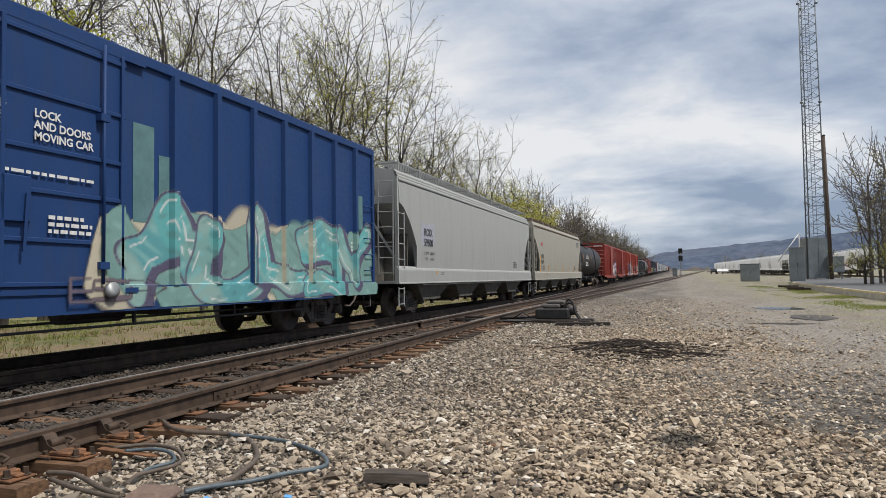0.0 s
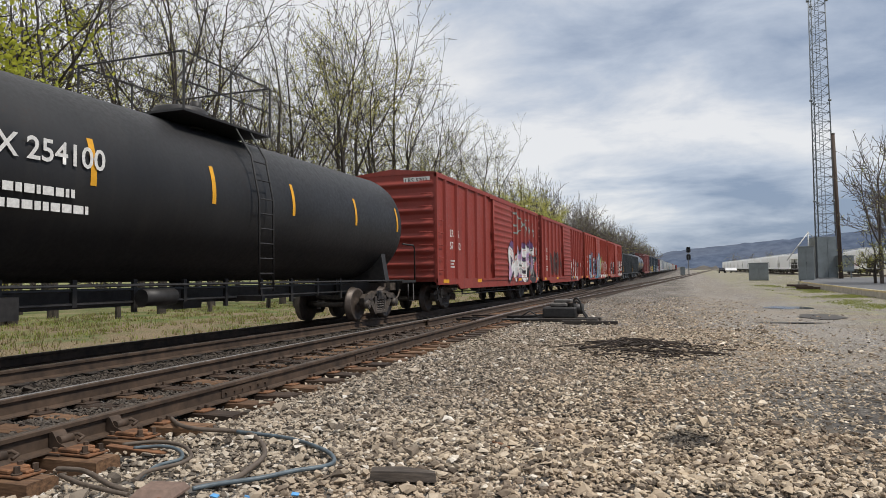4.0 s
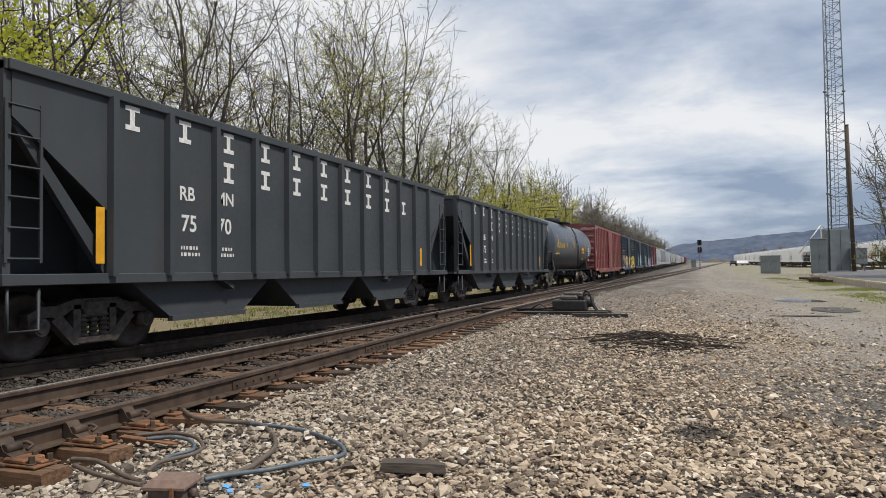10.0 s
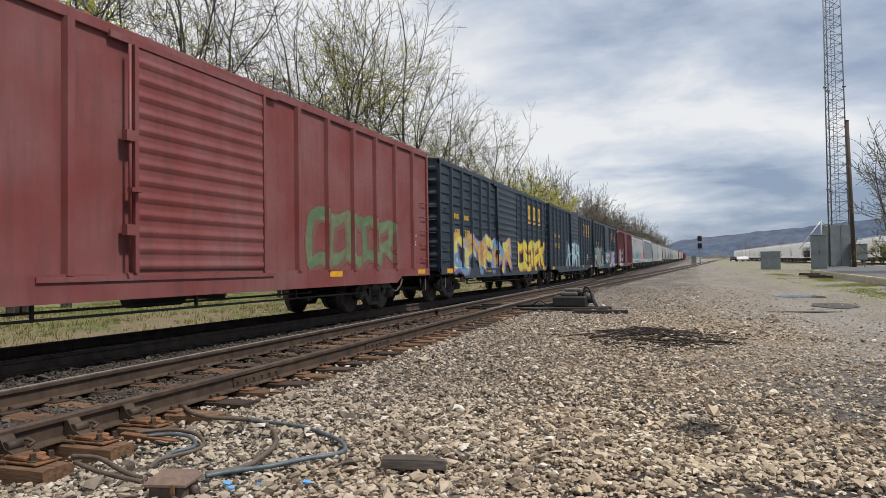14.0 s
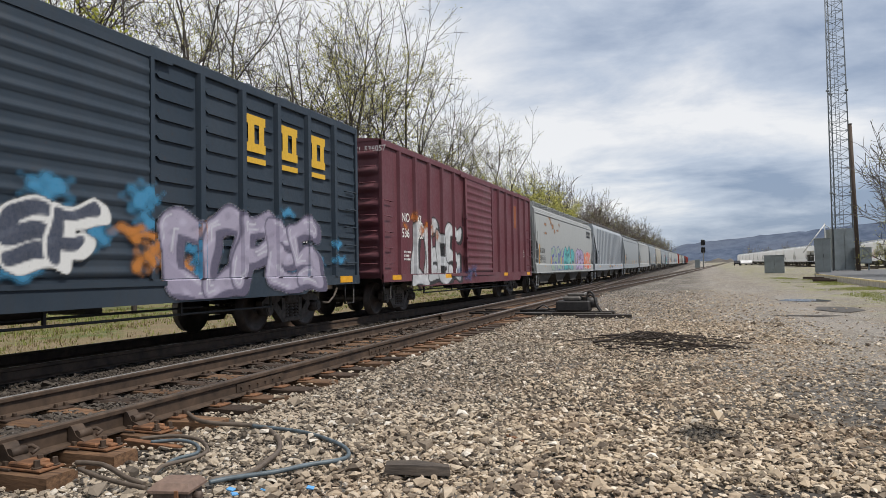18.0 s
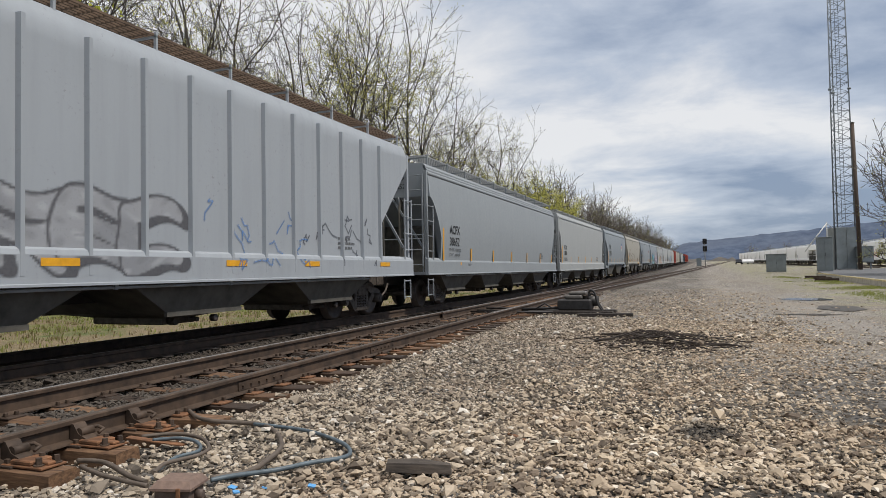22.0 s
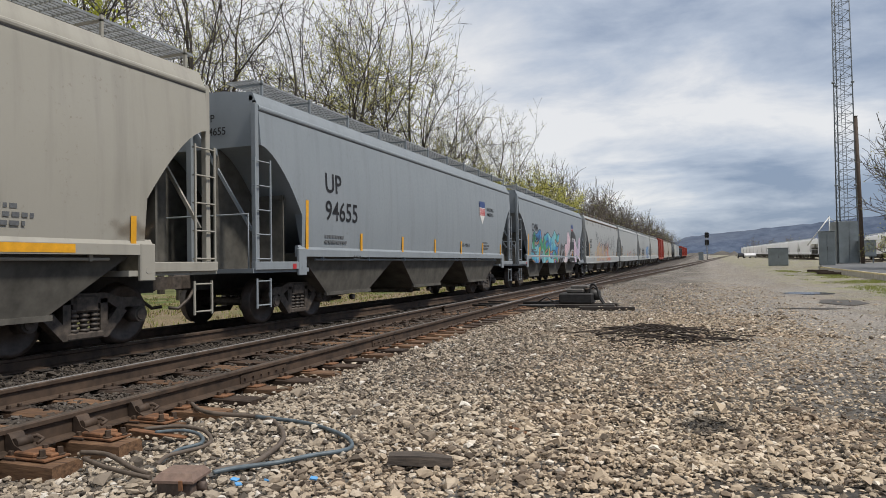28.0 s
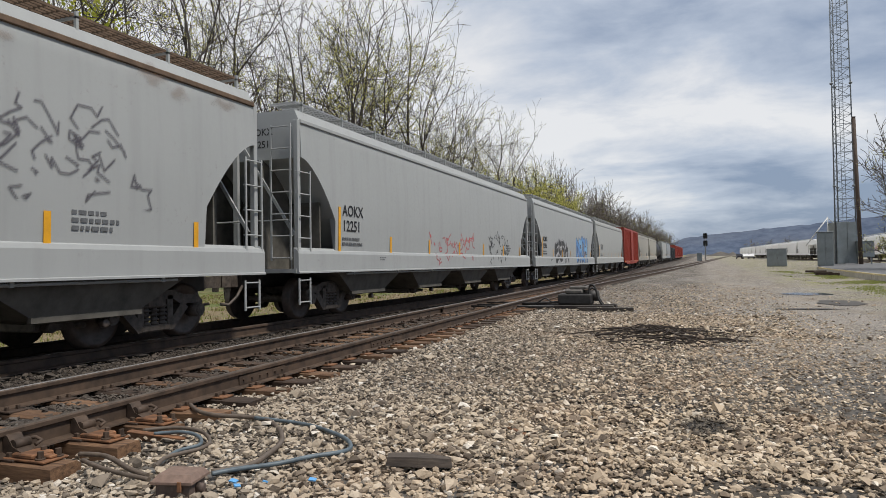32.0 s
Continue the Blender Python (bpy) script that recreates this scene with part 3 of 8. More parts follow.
def spray(car, y0, y1, z0, z1, fill, edge, seed, flank, letters=5, cloud=None, alpha=1.0, style="block", highlight=None, word="", floor=0.75, drop=None, lean=0.0):
    """Spray-painted letters that follow the flank: flank(y, z) gives its x."""
    r = np.random.RandomState(seed)
    step = 0.021 if style in ("tag", "scribble") else 0.030
    ys, zs = np.arange(y0 - 0.6, y1 + 0.6, step), np.arange(max(floor, z0 - 0.15), z1 + 0.6, step)
    Y, Z = np.meshgrid(ys, zs, indexing="ij")
    wob = (0.25 if style == "tag" else 0.35 if style == "block" else 0.7) * (0.05 * np.sin(Y * 5.1 + seed) + 0.04 * np.sin(Z * 7.3 + Y * 2.0))
    tone = np.zeros(Y.shape + (3,))
    al = np.zeros(Y.shape)

    def lay(mask, col, k=1.0):
        m = np.clip(mask, 0, 1)[..., None] * k
        tone[...] = np.where(al[..., None] > 0.01, tone * (1 - m) + np.array(col) * m, np.array(col))
        al[...] = np.maximum(al, m[..., 0])

    def seg(a, b):
        d = np.array(b) - np.array(a)
        t = np.clip(((YW - a[0]) * d[0] + (ZW - a[1]) * d[1]) / (d @ d + 1e-9), 0, 1)
        return np.hypot(YW - a[0] - t * d[0], ZW - a[1] - t * d[1]) + wob

    def moved(field, i, j):
        res = np.full(field.shape, 9.0)
        res[i:, :field.shape[1] - j] = field[:field.shape[0] - i, j:]
        return res

    w = (y1 - y0) / letters
    H = z1 - z0
    curl = 0.0 if style in ("tag", "scribble", "stain") else 0.09 * min(w, H)
    YW = Y - lean * (Z - z0) + curl * np.sin(Z * 3.6 / H + Y * 1.3 / w + seed)
    ZW = Z + curl * np.sin(Y * 4.4 / w + seed * 0.7)
    if cloud is not None:
        dd = np.full(Y.shape, 9.0)
        for i in range(letters * 2):
            cy, cz, rr = r.uniform(y0, y1), r.uniform(z0 + 0.2 * H, z1 - 0.1 * H), r.uniform(0.3, 0.55) * H
            dd = np.minimum(dd, np.hypot(Y - cy, Z - cz) - rr)
        lay(np.clip(0.5 - dd / 0.12, 0, 1), cloud, 0.92)
    if style == "stain":
        for i in range(letters):
            cy, cz, a, b = r.uniform(y0, y1), r.uniform(z0, z1), r.uniform(0.12, 0.4), r.uniform(0.06, 0.22)
            d = np.hypot((Y - cy) / a, (Z - cz) / b) + 0.35 * np.sin(Y * 17 + i) * np.sin(Z * 23 + i * 2)
            lay(np.clip(1.15 - d, 0, 0.85), fill)
    if style == "scribble":
        # quick marker strokes
        line = np.full(Y.shape, 9.0)
        for i in range(letters):
            p = (r.uniform(y0, y1), r.uniform(z0, z1))
            for j in range(r.randint(2, 6)):
                q = (p[0] + r.uniform(-0.16, 0.22), p[1] + r.uniform(-0.2, 0.2))
                line = np.minimum(line, seg(p, q) - wob)
                p = q
        lay(np.clip(0.5 - (line - 0.012) / 0.02, 0, 1), fill)
    strokes = []
    for i in range(letters if style not in ("stain", "scribble") else 0):
        a, b = y0 + i * w + 0.04 * w, y0 + (i + 1) * w - 0.04 * w
        jl, jr, top, bot = r.uniform(-0.12, 0.12, 4) * H * 0.6
        lo, hi, mid = z0 + 0.12 * H + bot, z1 - 0.1 * H + top, (z0 + z1) / 2 + r.uniform(-0.1, 0.1) * H
        P = {"bl": (a + jl, lo), "tl": (a - jl, hi), "br": (b + jr, lo), "tr": (b - jr, hi), "ml": (a, mid), "mr": (b, mid), "t": ((a + b) / 2, hi), "b": ((a + b) / 2, lo), "m": ((a + b) / 2, mid)}
        glyph = {"A": "bl t,t br,ml mr", "U": "tl bl,bl br,br tr", "M": "bl tl,tl m,m tr,tr br", "W": "tl bl,bl m,m br,br tr", "E": "bl tl,tl tr,ml mr,bl br", "R": "bl tl,tl tr,tr mr,mr ml,m br", "S": "tr tl,tl ml,ml mr,mr br,br bl", "O": "tl tr,tr br,br bl,bl tl", "T": "t b,tl tr", "H": "bl tl,br tr,ml mr", "P": "bl tl,tl tr,tr mr,mr ml", "N": "bl tl,tl br,br tr", "D": "bl tl,tl mr,mr bl", "I": "b t", "K": "bl tl,ml tr,m br", "B": "bl tl,tl tr,tr mr,mr ml,mr br,br bl", "L": "tl bl,bl br", "C": "tr tl,tl bl,bl br", "G": "tr tl,tl bl,bl br,br mr,mr m", "Y": "tl m,tr m,m b", "F": "bl tl,tl tr,ml m", "V": "tl b,b tr"}
        names = "EADNSRKTHOCP"
        one = np.full(Y.shape, 9.0)
        for sgm in glyph[word[i % len(word)] if word else names[r.randint(len(names))]].split(","):
            p, q = sgm.split()
            one = np.minimum(one, seg(P[p], P[q]))
        strokes.append(one)
    thick = max(0.022, (0.15 if style == "block" else 0.18 if style == "bubble" else 0.04) * min(w, H))
    fills = fill if isinstance(fill, list) else [fill]
    if style == "tag":
        for one in strokes:
            lay(np.clip(0.5 - (one - thick) / 0.025, 0, 1), fills[0])
    else:
        mott = np.sin(Y * 9.1 + 3 * np.sin(Z * 5.3 + seed)) * np.sin(Z * 11.7 + 2 * np.sin(Y * 3.1))
        for n, one in enumerate(strokes):
            lay(np.clip(0.5 - (np.minimum(moved(one, 2, 1), moved(one, 4, 2)) - thick - 0.05) / 0.03, 0, 1), drop or edge)
            lay(np.clip(0.5 - (one - thick - 0.05) / 0.025, 0, 1), edge)
            inside = np.clip(0.5 - (one - thick) / 0.025, 0, 1)
            base = fills[n % len(fills)] if len(fills) > 2 else fills[0]
            lay(inside, base)
            for j, colr in enumerate(fills):
                ph = np.sin(Y * (1.7 + j) + seed * 1.3 + j * 2.1) + np.sin(Z * 4.1 + j * 1.7 + Y * 0.8)
                lay(inside * np.clip(ph * 1.6 - 0.6, 0, 1), colr)
            lay(inside * np.clip(mott - 0.45, 0, 0.5), tuple(min(1.0, q * 1.35 + 0.04) for q in base))
            lay(inside * np.clip(-mott - 0.45, 0, 0.5), tuple(q * 0.6 for q in base))
            if highlight is not None:
                lay(np.clip(0.5 - (np.abs(one - thick * 0.5) - 0.014) / 0.018, 0, 1) * (np.sin(Y * 6 + Z * 5) > 0.2), highlight)
    al *= alpha
    keep = (al[:-1, :-1] + al[1:, :-1] + al[:-1, 1:] + al[1:, 1:]) > 0.02
    n, m = Y.shape
    idx = np.arange(n * m).reshape(n, m)
    quads = np.stack([idx[:-1, :-1][keep], idx[1:, :-1][keep], idx[1:, 1:][keep], idx[:-1, 1:][keep]], 1)
    coat = car.get("coats", 0)
    car["coats"] = coat + 1
    X = np.array([[flank(y, z) for z in (zs if len(zs) else [])] for y in ys]) + 0.004 + 0.003 * coat
    co = np.stack([X, Y, Z], -1).reshape(-1, 3)
    used, inv = np.unique(quads, return_inverse=True)
    quads = inv.reshape(quads.shape)
    co, rgba = co[used], np.concatenate([tone.reshape(-1, 3), al.reshape(-1, 1)], 1)[used]
    me = bpy.data.meshes.new("graffiti")
    me.from_pydata(co.tolist(), [], quads.tolist())
    at = me.attributes.new("tone", "FLOAT_COLOR", "POINT")
    at.data.foreach_set("color", rgba.astype(np.float32).ravel())
    me.materials.append(M_SPRAY)
    ob = part("graffiti", me, None, car, {"stain": "patchy sprayed and rusty stains", "scribble": "thin scribbled marker tags"}.get(style, "spray-painted graffiti lettering"))
    return tagged(ob, kind="stuff") if style in ("stain", "scribble", "tag") else ob


def wagon(name, label, category):
    return thing(name, label, category, "freight train")


# ---- boxcars ----
def end_mesh(top, ribs):
    """A corrugated steel end, outside towards -y."""
    k = Kit()
    zs = numbers(1.0, top, ribs * 8)
    xs = [-HALF, -HALF + 0.06, -HALF + 0.2, 0, HALF - 0.2, HALF - 0.06, HALF]

    def fn(x, z):
        ph = (z - 1.0) / (top - 1.0) * ribs
        d = max(0.0, math.sin(math.pi * 2 * ph)) ** 0.8 * 0.10
        if abs(x) > HALF - 0.1 or z < 1.08 or z > top - 0.12:
            d = 0
        return (x, -d, z)
    k.sheet(xs, zs, fn)
    return k


def boxcar(label, mat, length=16.0, posts=(6, 5), top=4.45, door=3.1, door_off=0.0, sill=0.72, fancy_panels=False, roof_mat=None, post_mat=None, ribs=8, door_ribs=13, plug=False, left=None):
    car = wagon("boxcar", label, "boxcar")
    h = length / 2
    car["half"] = h
    roof_mat = roof_mat or mat
    body = Kit()
    body.box(-HALF, HALF, -h + 0.09, h - 0.09, 0.98, top)
    part("body", body, mat, car)
    for s in (-1, 1):
        part("side_sill", shared(("side_sill", length, sill), lambda: Kit().prism([(-h, 1.08), (-h, sill + 0.16), (-h + 2.0, sill + 0.16), (-h + 2.3, sill), (h - 2.3, sill), (h - 2.0, sill + 0.16), (h, sill + 0.16), (h, 1.08)], "x", -0.03, 0.03)), mat, car, at=(s * (HALF + 0.035), 0, 0))
        part("end_wall", shared(("end_wall", top, ribs), lambda: end_mesh(top, ribs)), mat, car, "corrugated steel end", (0, s * (h - 0.02), 0), (0, 0, 0 if s < 0 else 180))
        part("top_rail", shared(("top_rail", length), lambda: Kit().box(-0.04, 0.05, -h, h, -0.13, 0.03, 0.01)), mat, car, at=(s * HALF, 0, top))
        for e in (-1, 1):
            part("corner_post", shared(("corner_post", top), lambda: Kit().box(-0.05, 0.05, -0.05, 0.05, 0.95, top, 0.012)), mat, car, at=(s * (HALF + 0.01), e * (h - 0.05), 0))
    # roof: low gable with cross ribs
    roof = Kit()
    roof.prism([(-HALF - 0.03, top), (HALF + 0.03, top), (HALF + 0.03, top + 0.03), (0, top + 0.20), (-HALF - 0.03, top + 0.03)], "y", -h, h)
    for y in numbers(-h + 0.6, h - 0.6, int(length / 1.2)):
        roof.prism([(-HALF - 0.02, top + 0.03), (HALF + 0.02, top + 0.03), (HALF, top + 0.07), (0, top + 0.24), (-HALF, top + 0.07)], "y", y - 0.04, y + 0.04)
    part("roof", roof, roof_mat, car, "ribbed steel roof")
    # posts either side of the doorway
    d0, d1 = door_off - door / 2, door_off + door / 2
    ys_posts = ([-h + left[0] + left[1] * i for i in range(posts[0])] if left else [-h + (d0 + h) * (i + 1) / (posts[0] + 1) for i in range(posts[0])]) + [d1 + (h - d1) * (i + 1) / (posts[1] + 1) for i in range(posts[1])]
    post = shared(("side_post", top), lambda: Kit().prism([(0, -0.08), (0.088, -0.055), (0.088, 0.055), (0, 0.08)], "z", 1.06, top - 0.12))
    for y in ys_posts:
        for s in (1, -1):
            part("side_post", post, post_mat or mat, car, at=(s * HALF, y, 0), turn=(0, 0, 0 if s > 0 else 180))
    if fancy_panels:
        # horizontal pressed beads between the posts
        edges = [-h] + [y for y in ys_posts if y < d0] + [d0] + [d1] + [y for y in ys_posts if y > d1] + [h]
        def beads():
            k = Kit()
            for a, b in zip(edges[:-1], edges[1:]):
                if a == d0:
                    continue
                for z in numbers(1.35, top - 0.35, 9):
                    k.prism([(a + 0.12, z), (a + 0.18, z + 0.05), (b - 0.18, z + 0.05), (b - 0.12, z), (b - 0.18, z - 0.05), (a + 0.18, z - 0.05)], "x", HALF - 0.01, HALF + 0.035)
            return k
        part("panel_beads", beads(), mat, car)
    # sliding door with pressed ribs, on the camera's flank and the far one
    def door_mesh():
        k = Kit()
        zs = numbers(1.12, top - 0.2, door_ribs * 6)
        k.sheet([0.03, 0.12, door - 0.12, door - 0.03], zs, lambda y, z: (0.02 + (0.035 * max(0, math.sin((z - 1.12) / (top - 1.32) * 2 * math.pi * door_ribs)) ** 0.6 if 0.1 < y < door - 0.1 else 0), y, z))
        k.box(-0.05, 0.005, 0.0, door, 1.08, top - 0.16)
        return k
    def plug_mesh():
        k = Kit().box(-0.05, 0.03, 0.0, door, 1.08, top - 0.16)
        return k
    if plug:
        dr = part("door", plug_mesh(), mat, car, "framed plug door with lock rods", (HALF + 0.045, d0, 0))
        for z in (1.08, 1.62, 2.22, 2.74, 3.42, top - 0.3):
            part("door_rail", shared("door_rail", lambda: Kit().box(0.03, 0.06, 0.0, door, 0, 0.06, 0.008)), mat, dr, at=(0, 0, z))
        for y in (0.0, 0.6, 1.2, door - 0.1):
            part("door_stile", shared("plug_stile", lambda: Kit().box(0.03, 0.08, 0, 0.06, 1.08, top - 0.16, 0.01)), mat, dr, at=(0, y, 0))
        part("lock_plate", Kit().box(0.0, 0.03, -0.2, 0.3, 1.85, 2.4, 0.01).tube((0.06, 0.18, 1.5), (0.06, 0.22, 2.2), 0.02, 0.02, 6), mat, dr, at=(0.05, door * 0.42, 0))
        part("lock_rod", Kit().tube((0.1, 0, 1.1), (0.1, 0, top - 0.1), 0.022, 0.022, 8).box(0.02, 0.13, -0.08, 0.08, 1.3, 1.4).box(0.02, 0.13, -0.08, 0.08, 3.3, 3.4), mat, dr, at=(0, door - 0.43, 0))
        part("roller", Kit().lathe([(-0.03, 0.0), (-0.03, 0.11), (0.03, 0.11), (0.03, 0.0)], 14), M_GREYPLATE, dr, at=(0.12, door - 0.3, 1.02))
    else:
        dr = part("door", shared(("door", door, top, door_ribs), door_mesh), mat, car, "ribbed sliding door", (HALF + 0.055, d0, 0))
        for q in (0.0, door - 0.07):
            part("door_stile", shared(("door_stile", top), lambda: Kit().box(0.0, 0.055, 0.0, 0.07, 1.08, top - 0.16)), mat, dr, at=(0, q, 0))
    bar = shared(("lock_bar", top), lambda: Kit().tube((0.06, 0, 1.1), (0.06, 0, top - 0.2), 0.022, 0.022, 8).box(0.0, 0.1, -0.09, 0.09, 2.9, 3.05).box(0.0, 0.1, -0.09, 0.09, 1.6, 1.75).box(0.03, 0.12, -0.02, 0.16, 2.2, 2.26))
    part("lock_bar", bar, mat, dr, at=(0.02, -0.12, 0))
    part("door_track", shared(("door_track", door), lambda: Kit().box(0, 0.09, -door * 0.55, door * 1.02, 0, 0.07)), mat, car, at=(HALF, d0 + 0.2, 0.98))
    part("lower_rail", shared(("lower_rail", door), lambda: Kit().box(0, 0.06, -0.4, door + 0.4, 0.0, 0.1)), mat, car, at=(HALF + 0.02, d0, top - 0.17))
    # ladders and grabs
    grab = shared("grab_iron", lambda: Kit().pipe([(0, 0, 0), (0.08, 0, 0), (0.08, 0.42, 0), (0, 0.42, 0)], 0.013, 5))
    for z in numbers(1.35, 2.95, 4):
        part("grab_iron", grab, mat, car, at=(HALF, -h + 0.12, z))
        part("grab_iron", grab, mat, car, at=(HALF, h - 0.56, z))
    for z in numbers(1.35, 4.2, 7):
        part("grab_iron", grab, mat, car, at=(1.0, -h - 0.02, z), turn=(0, 0, -90))
    for e in (-1, 1):
        part("stirrup", shared("stirrup", stirrup_mesh), M_BLACKSTEEL, car, at=(HALF - 0.02, e * (h - 0.35), 0))
    underframe(car, length)
    running_gear(car, length, 2.0 if length < 18 else 2.6)
    car["posts"] = [float(y) for y in ys_posts]
    bead = 0.037 if fancy_panels else 0.0
    def flank(y, z, edges=ys_posts, d0=d0, d1=d1):
        if d0 - 0.06 < y < d1:
            return HALF + 0.115
        if z < 1.08:
            return HALF + 0.066
        return HALF + (0.09 if any(abs(y - p) < 0.065 for p in edges) else bead)
    return car, flank


def underframe(car, length):
    """Brake rods, cylinder and reservoir below the floor."""
    def make():
        k = Kit()
        k.tube((0.55, -0.6, 0.72), (0.55, 0.5, 0.72), 0.2, 0.2, 12)
        k.tube((-0.5, 0.8, 0.72), (-0.5, 1.5, 0.72), 0.16, 0.16, 12)
        k.box(0.2, 0.9, 1.0, 1.3, 0.6, 0.9)
        k.tube((1.35, -length * 0.3, 0.52), (1.35, length * 0.3, 0.52), 0.02, 0.02, 5)
        k.tube((1.1, -length * 0.34, 0.60), (1.1, length * 0.2, 0.60), 0.02, 0.02, 5)
        for y in numbers(-length * 0.3, length * 0.3, 4):
            k.box(1.33, 1.37, y - 0.02, y + 0.02, 0.5, 1.0)
            k.box(-1.45, 1.45, y - 0.06, y + 0.06, 0.86, 1.0)
        return k
    part("brake_gear", shared(("brake_gear", length), make), M_BLACKSTEEL, car, "brake rods, cylinder and reservoir")


# ---- covered hoppers ----
def hopper_section(z, bulge, top, shoulder):
    """Half width of the hull at a height."""
    if z <= shoulder:
        return HALF - 0.02 + bulge * math.sin(math.pi * min(1, max(0, (z - 1.0) / (shoulder - 1.0))))
    d = z - shoulder
    if d <= 0.27:
        return HALF - 0.02 - 0.45 * d
    return HALF - 0.14 - 0.65 * (d - 0.27) / (top - shoulder - 0.27)


def covered_hopper(label, mat, length=18.4, top=4.35, shoulder=4.0, bulge=0.05, bays=4, sill_mat=None, ribbed=0, slope=1.3, end_mat=None, walk_mat=None, cut_top=3.3, cut_low=2.1, strips=True, round_cut=True, inset=2.1, top_rail=True, thin=False, shield=False):
    car = wagon("covered_hopper", label, "hopper car")
    h = length / 2
    sill_mat, end_mat, walk_mat = sill_mat or mat, end_mat or mat, walk_mat or M_GREYPLATE
    e0 = h - 0.2                     # hull's end wall
    e1 = e0 - slope                  # foot of the slope sheet
    zs_full = [1.12, 1.5, 2.0, 2.5, 3.0, 3.5, shoulder - 0.2, shoulder, shoulder + 0.15, shoulder + 0.27, top]

    def ring(y, zb, zi=1.12):
        zz = [zb + (z - 1.12) * (shoulder - zb) / (shoulder - 1.12) if z <= shoulder else z for z in zs_full]
        right = [(hopper_section(z, bulge, top, shoulder), y, z) for z in zz]
        right = [(1.40, y, max(zi, zb - 0.02))] + right
        return right + [(-x, y, z) for x, y, z in reversed(right)]
    hull = Kit()
    rings = []
    cuts = []
    n = 9
    for i in range(n + 1):
        t = i / n
        y = e0 - slope * t
        zb = cut_top - (cut_top - cut_low) * (t ** 1.6 if round_cut else t)
        cuts.append((y, zb))
    run = slope * 1.9

    def inner(y):
        # the slope sheet falls from the end wall to the first bay
        return max(1.12, cut_top - (cut_top - 1.12) * (e0 - abs(y)) / run)
    for y, zb in cuts:
        rings.append(ring(-y, zb, inner(y)))
    for y in [-e1 + 0.03, -e0 + run] + numbers(-e0 + run, e0 - run, 10)[1:-1] + [e0 - run, e1 - 0.03]:
        rings.append(ring(y, 1.34 if thin else 1.12, inner(y)))
    for y, zb in reversed(cuts):
        rings.append(ring(y, zb, inner(y)))
    hull.loft(rings, smooth=True)
    body = part("hull", hull, mat, car, "smooth steel hopper hull")
    body.data.set_sharp_from_angle(angle=radians(28))
    # slope sheets' dark inside shows between end posts; the sill runs the whole length
    for s in (-1, 1):
        if thin:
            part("side_sill", shared(("thin_sill", length), lambda: Kit().prism([(-0.06, 1.30), (0.05, 1.30), (0.05, 1.44), (0.0, 1.52), (-0.06, 1.52)], "y", -h + 1.4, h - 1.4)), sill_mat, car, at=(s * (HALF - 0.0), 0, 0), turn=(0, 0, 0 if s > 0 else 180))
            for e in (-1, 1):
                part("end_sill", shared(("end_sill",), lambda: Kit().box(-0.05, 0.05, -0.75, 0.75, 1.05, 1.20, 0.01)), sill_mat, car, at=(s * HALF, e * (h - 0.75), 0))
                part("jacking_plate", shared(("jacking_plate",), lambda: Kit().box(-0.03, 0.03, -0.14, 0.14, 0.93, 1.46, 0.012).tube((0.03, 0, 1.08), (0.034, 0, 1.08), 0.05, 0.05, 12)), sill_mat, car, at=(s * (HALF + 0.03), e * (h - 1.5), 0))
        else:
            part("side_sill", shared(("hopper_sill", length), lambda: Kit().prism([(-0.06, 0.99), (0.075, 0.99), (0.075, 1.02), (0.052, 1.03), (0.052, 1.38), (0.03, 1.44), (-0.06, 1.50)], "y", -h, h)), sill_mat, car, at=(s * (HALF - 0.0), 0, 0), turn=(0, 0, 0 if s > 0 else 180))
    for e in (-1, 1):
        part("centre_post", shared(("centre_post", shoulder), lambda: Kit().box(-0.06, 0.06, -0.04, 0.04, 1.0, shoulder, 0.01)), mat, car, at=(0, e * (h - 0.16), 0))
        part("diagonal_stay", shared(("diagonal_stay", shoulder), lambda: Kit().prism([(0.05, shoulder - 0.3), (0.12, shoulder - 0.3), (1.40, 1.75), (1.33, 1.75)], "y", -0.02, 0.02)), mat, car, at=(0, e * (h - 0.19), 0))
    for e in (-1, 1):
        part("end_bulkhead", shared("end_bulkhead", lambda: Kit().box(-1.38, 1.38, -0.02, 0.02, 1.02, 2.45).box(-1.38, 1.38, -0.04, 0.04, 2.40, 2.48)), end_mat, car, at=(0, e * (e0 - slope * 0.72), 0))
    if thin:
        band("end_reflector", car, M_REDREF, HALF + 0.056, -h + 1.15, 1.06, 0.12, 0.1)
    if shield:
        sy = h - 4.4
        sx = hopper_section(2.75, bulge, top, shoulder) + 0.006
        band("shield_field", car, M_SHIELDBLUE, sx, sy, 3.1, 0.62, 0.22)
        for q in (0.03, 0.155, 0.28, 0.405, 0.53):
            part("shield_stripe", shared("shield_stripe", lambda: Kit().box(0, 0.002, 0, 0.065, -0.26, 0.0)), M_REDREF, car, at=(sx + 0.004, sy + q, 3.08))
        part("shield_body", Kit().prism([(0, 0.42), (0.62, 0.42), (0.62, 0.18), (0.31, -0.15), (0, 0.18)], "x", 0, 0.003), M_WHITE, car, "white and red striped shield emblem", (sx, sy, 2.68))
    part("end_platform", shared(("end_platform", slope), lambda: Kit().box(-HALF, HALF, -0.02, slope + 0.5, 1.0, 1.08)), sill_mat, car, at=(0, -h, 0))
    part("end_platform", shared(("end_platform", slope), None), sill_mat, car, at=(0, h, 0), turn=(0, 0, 180))
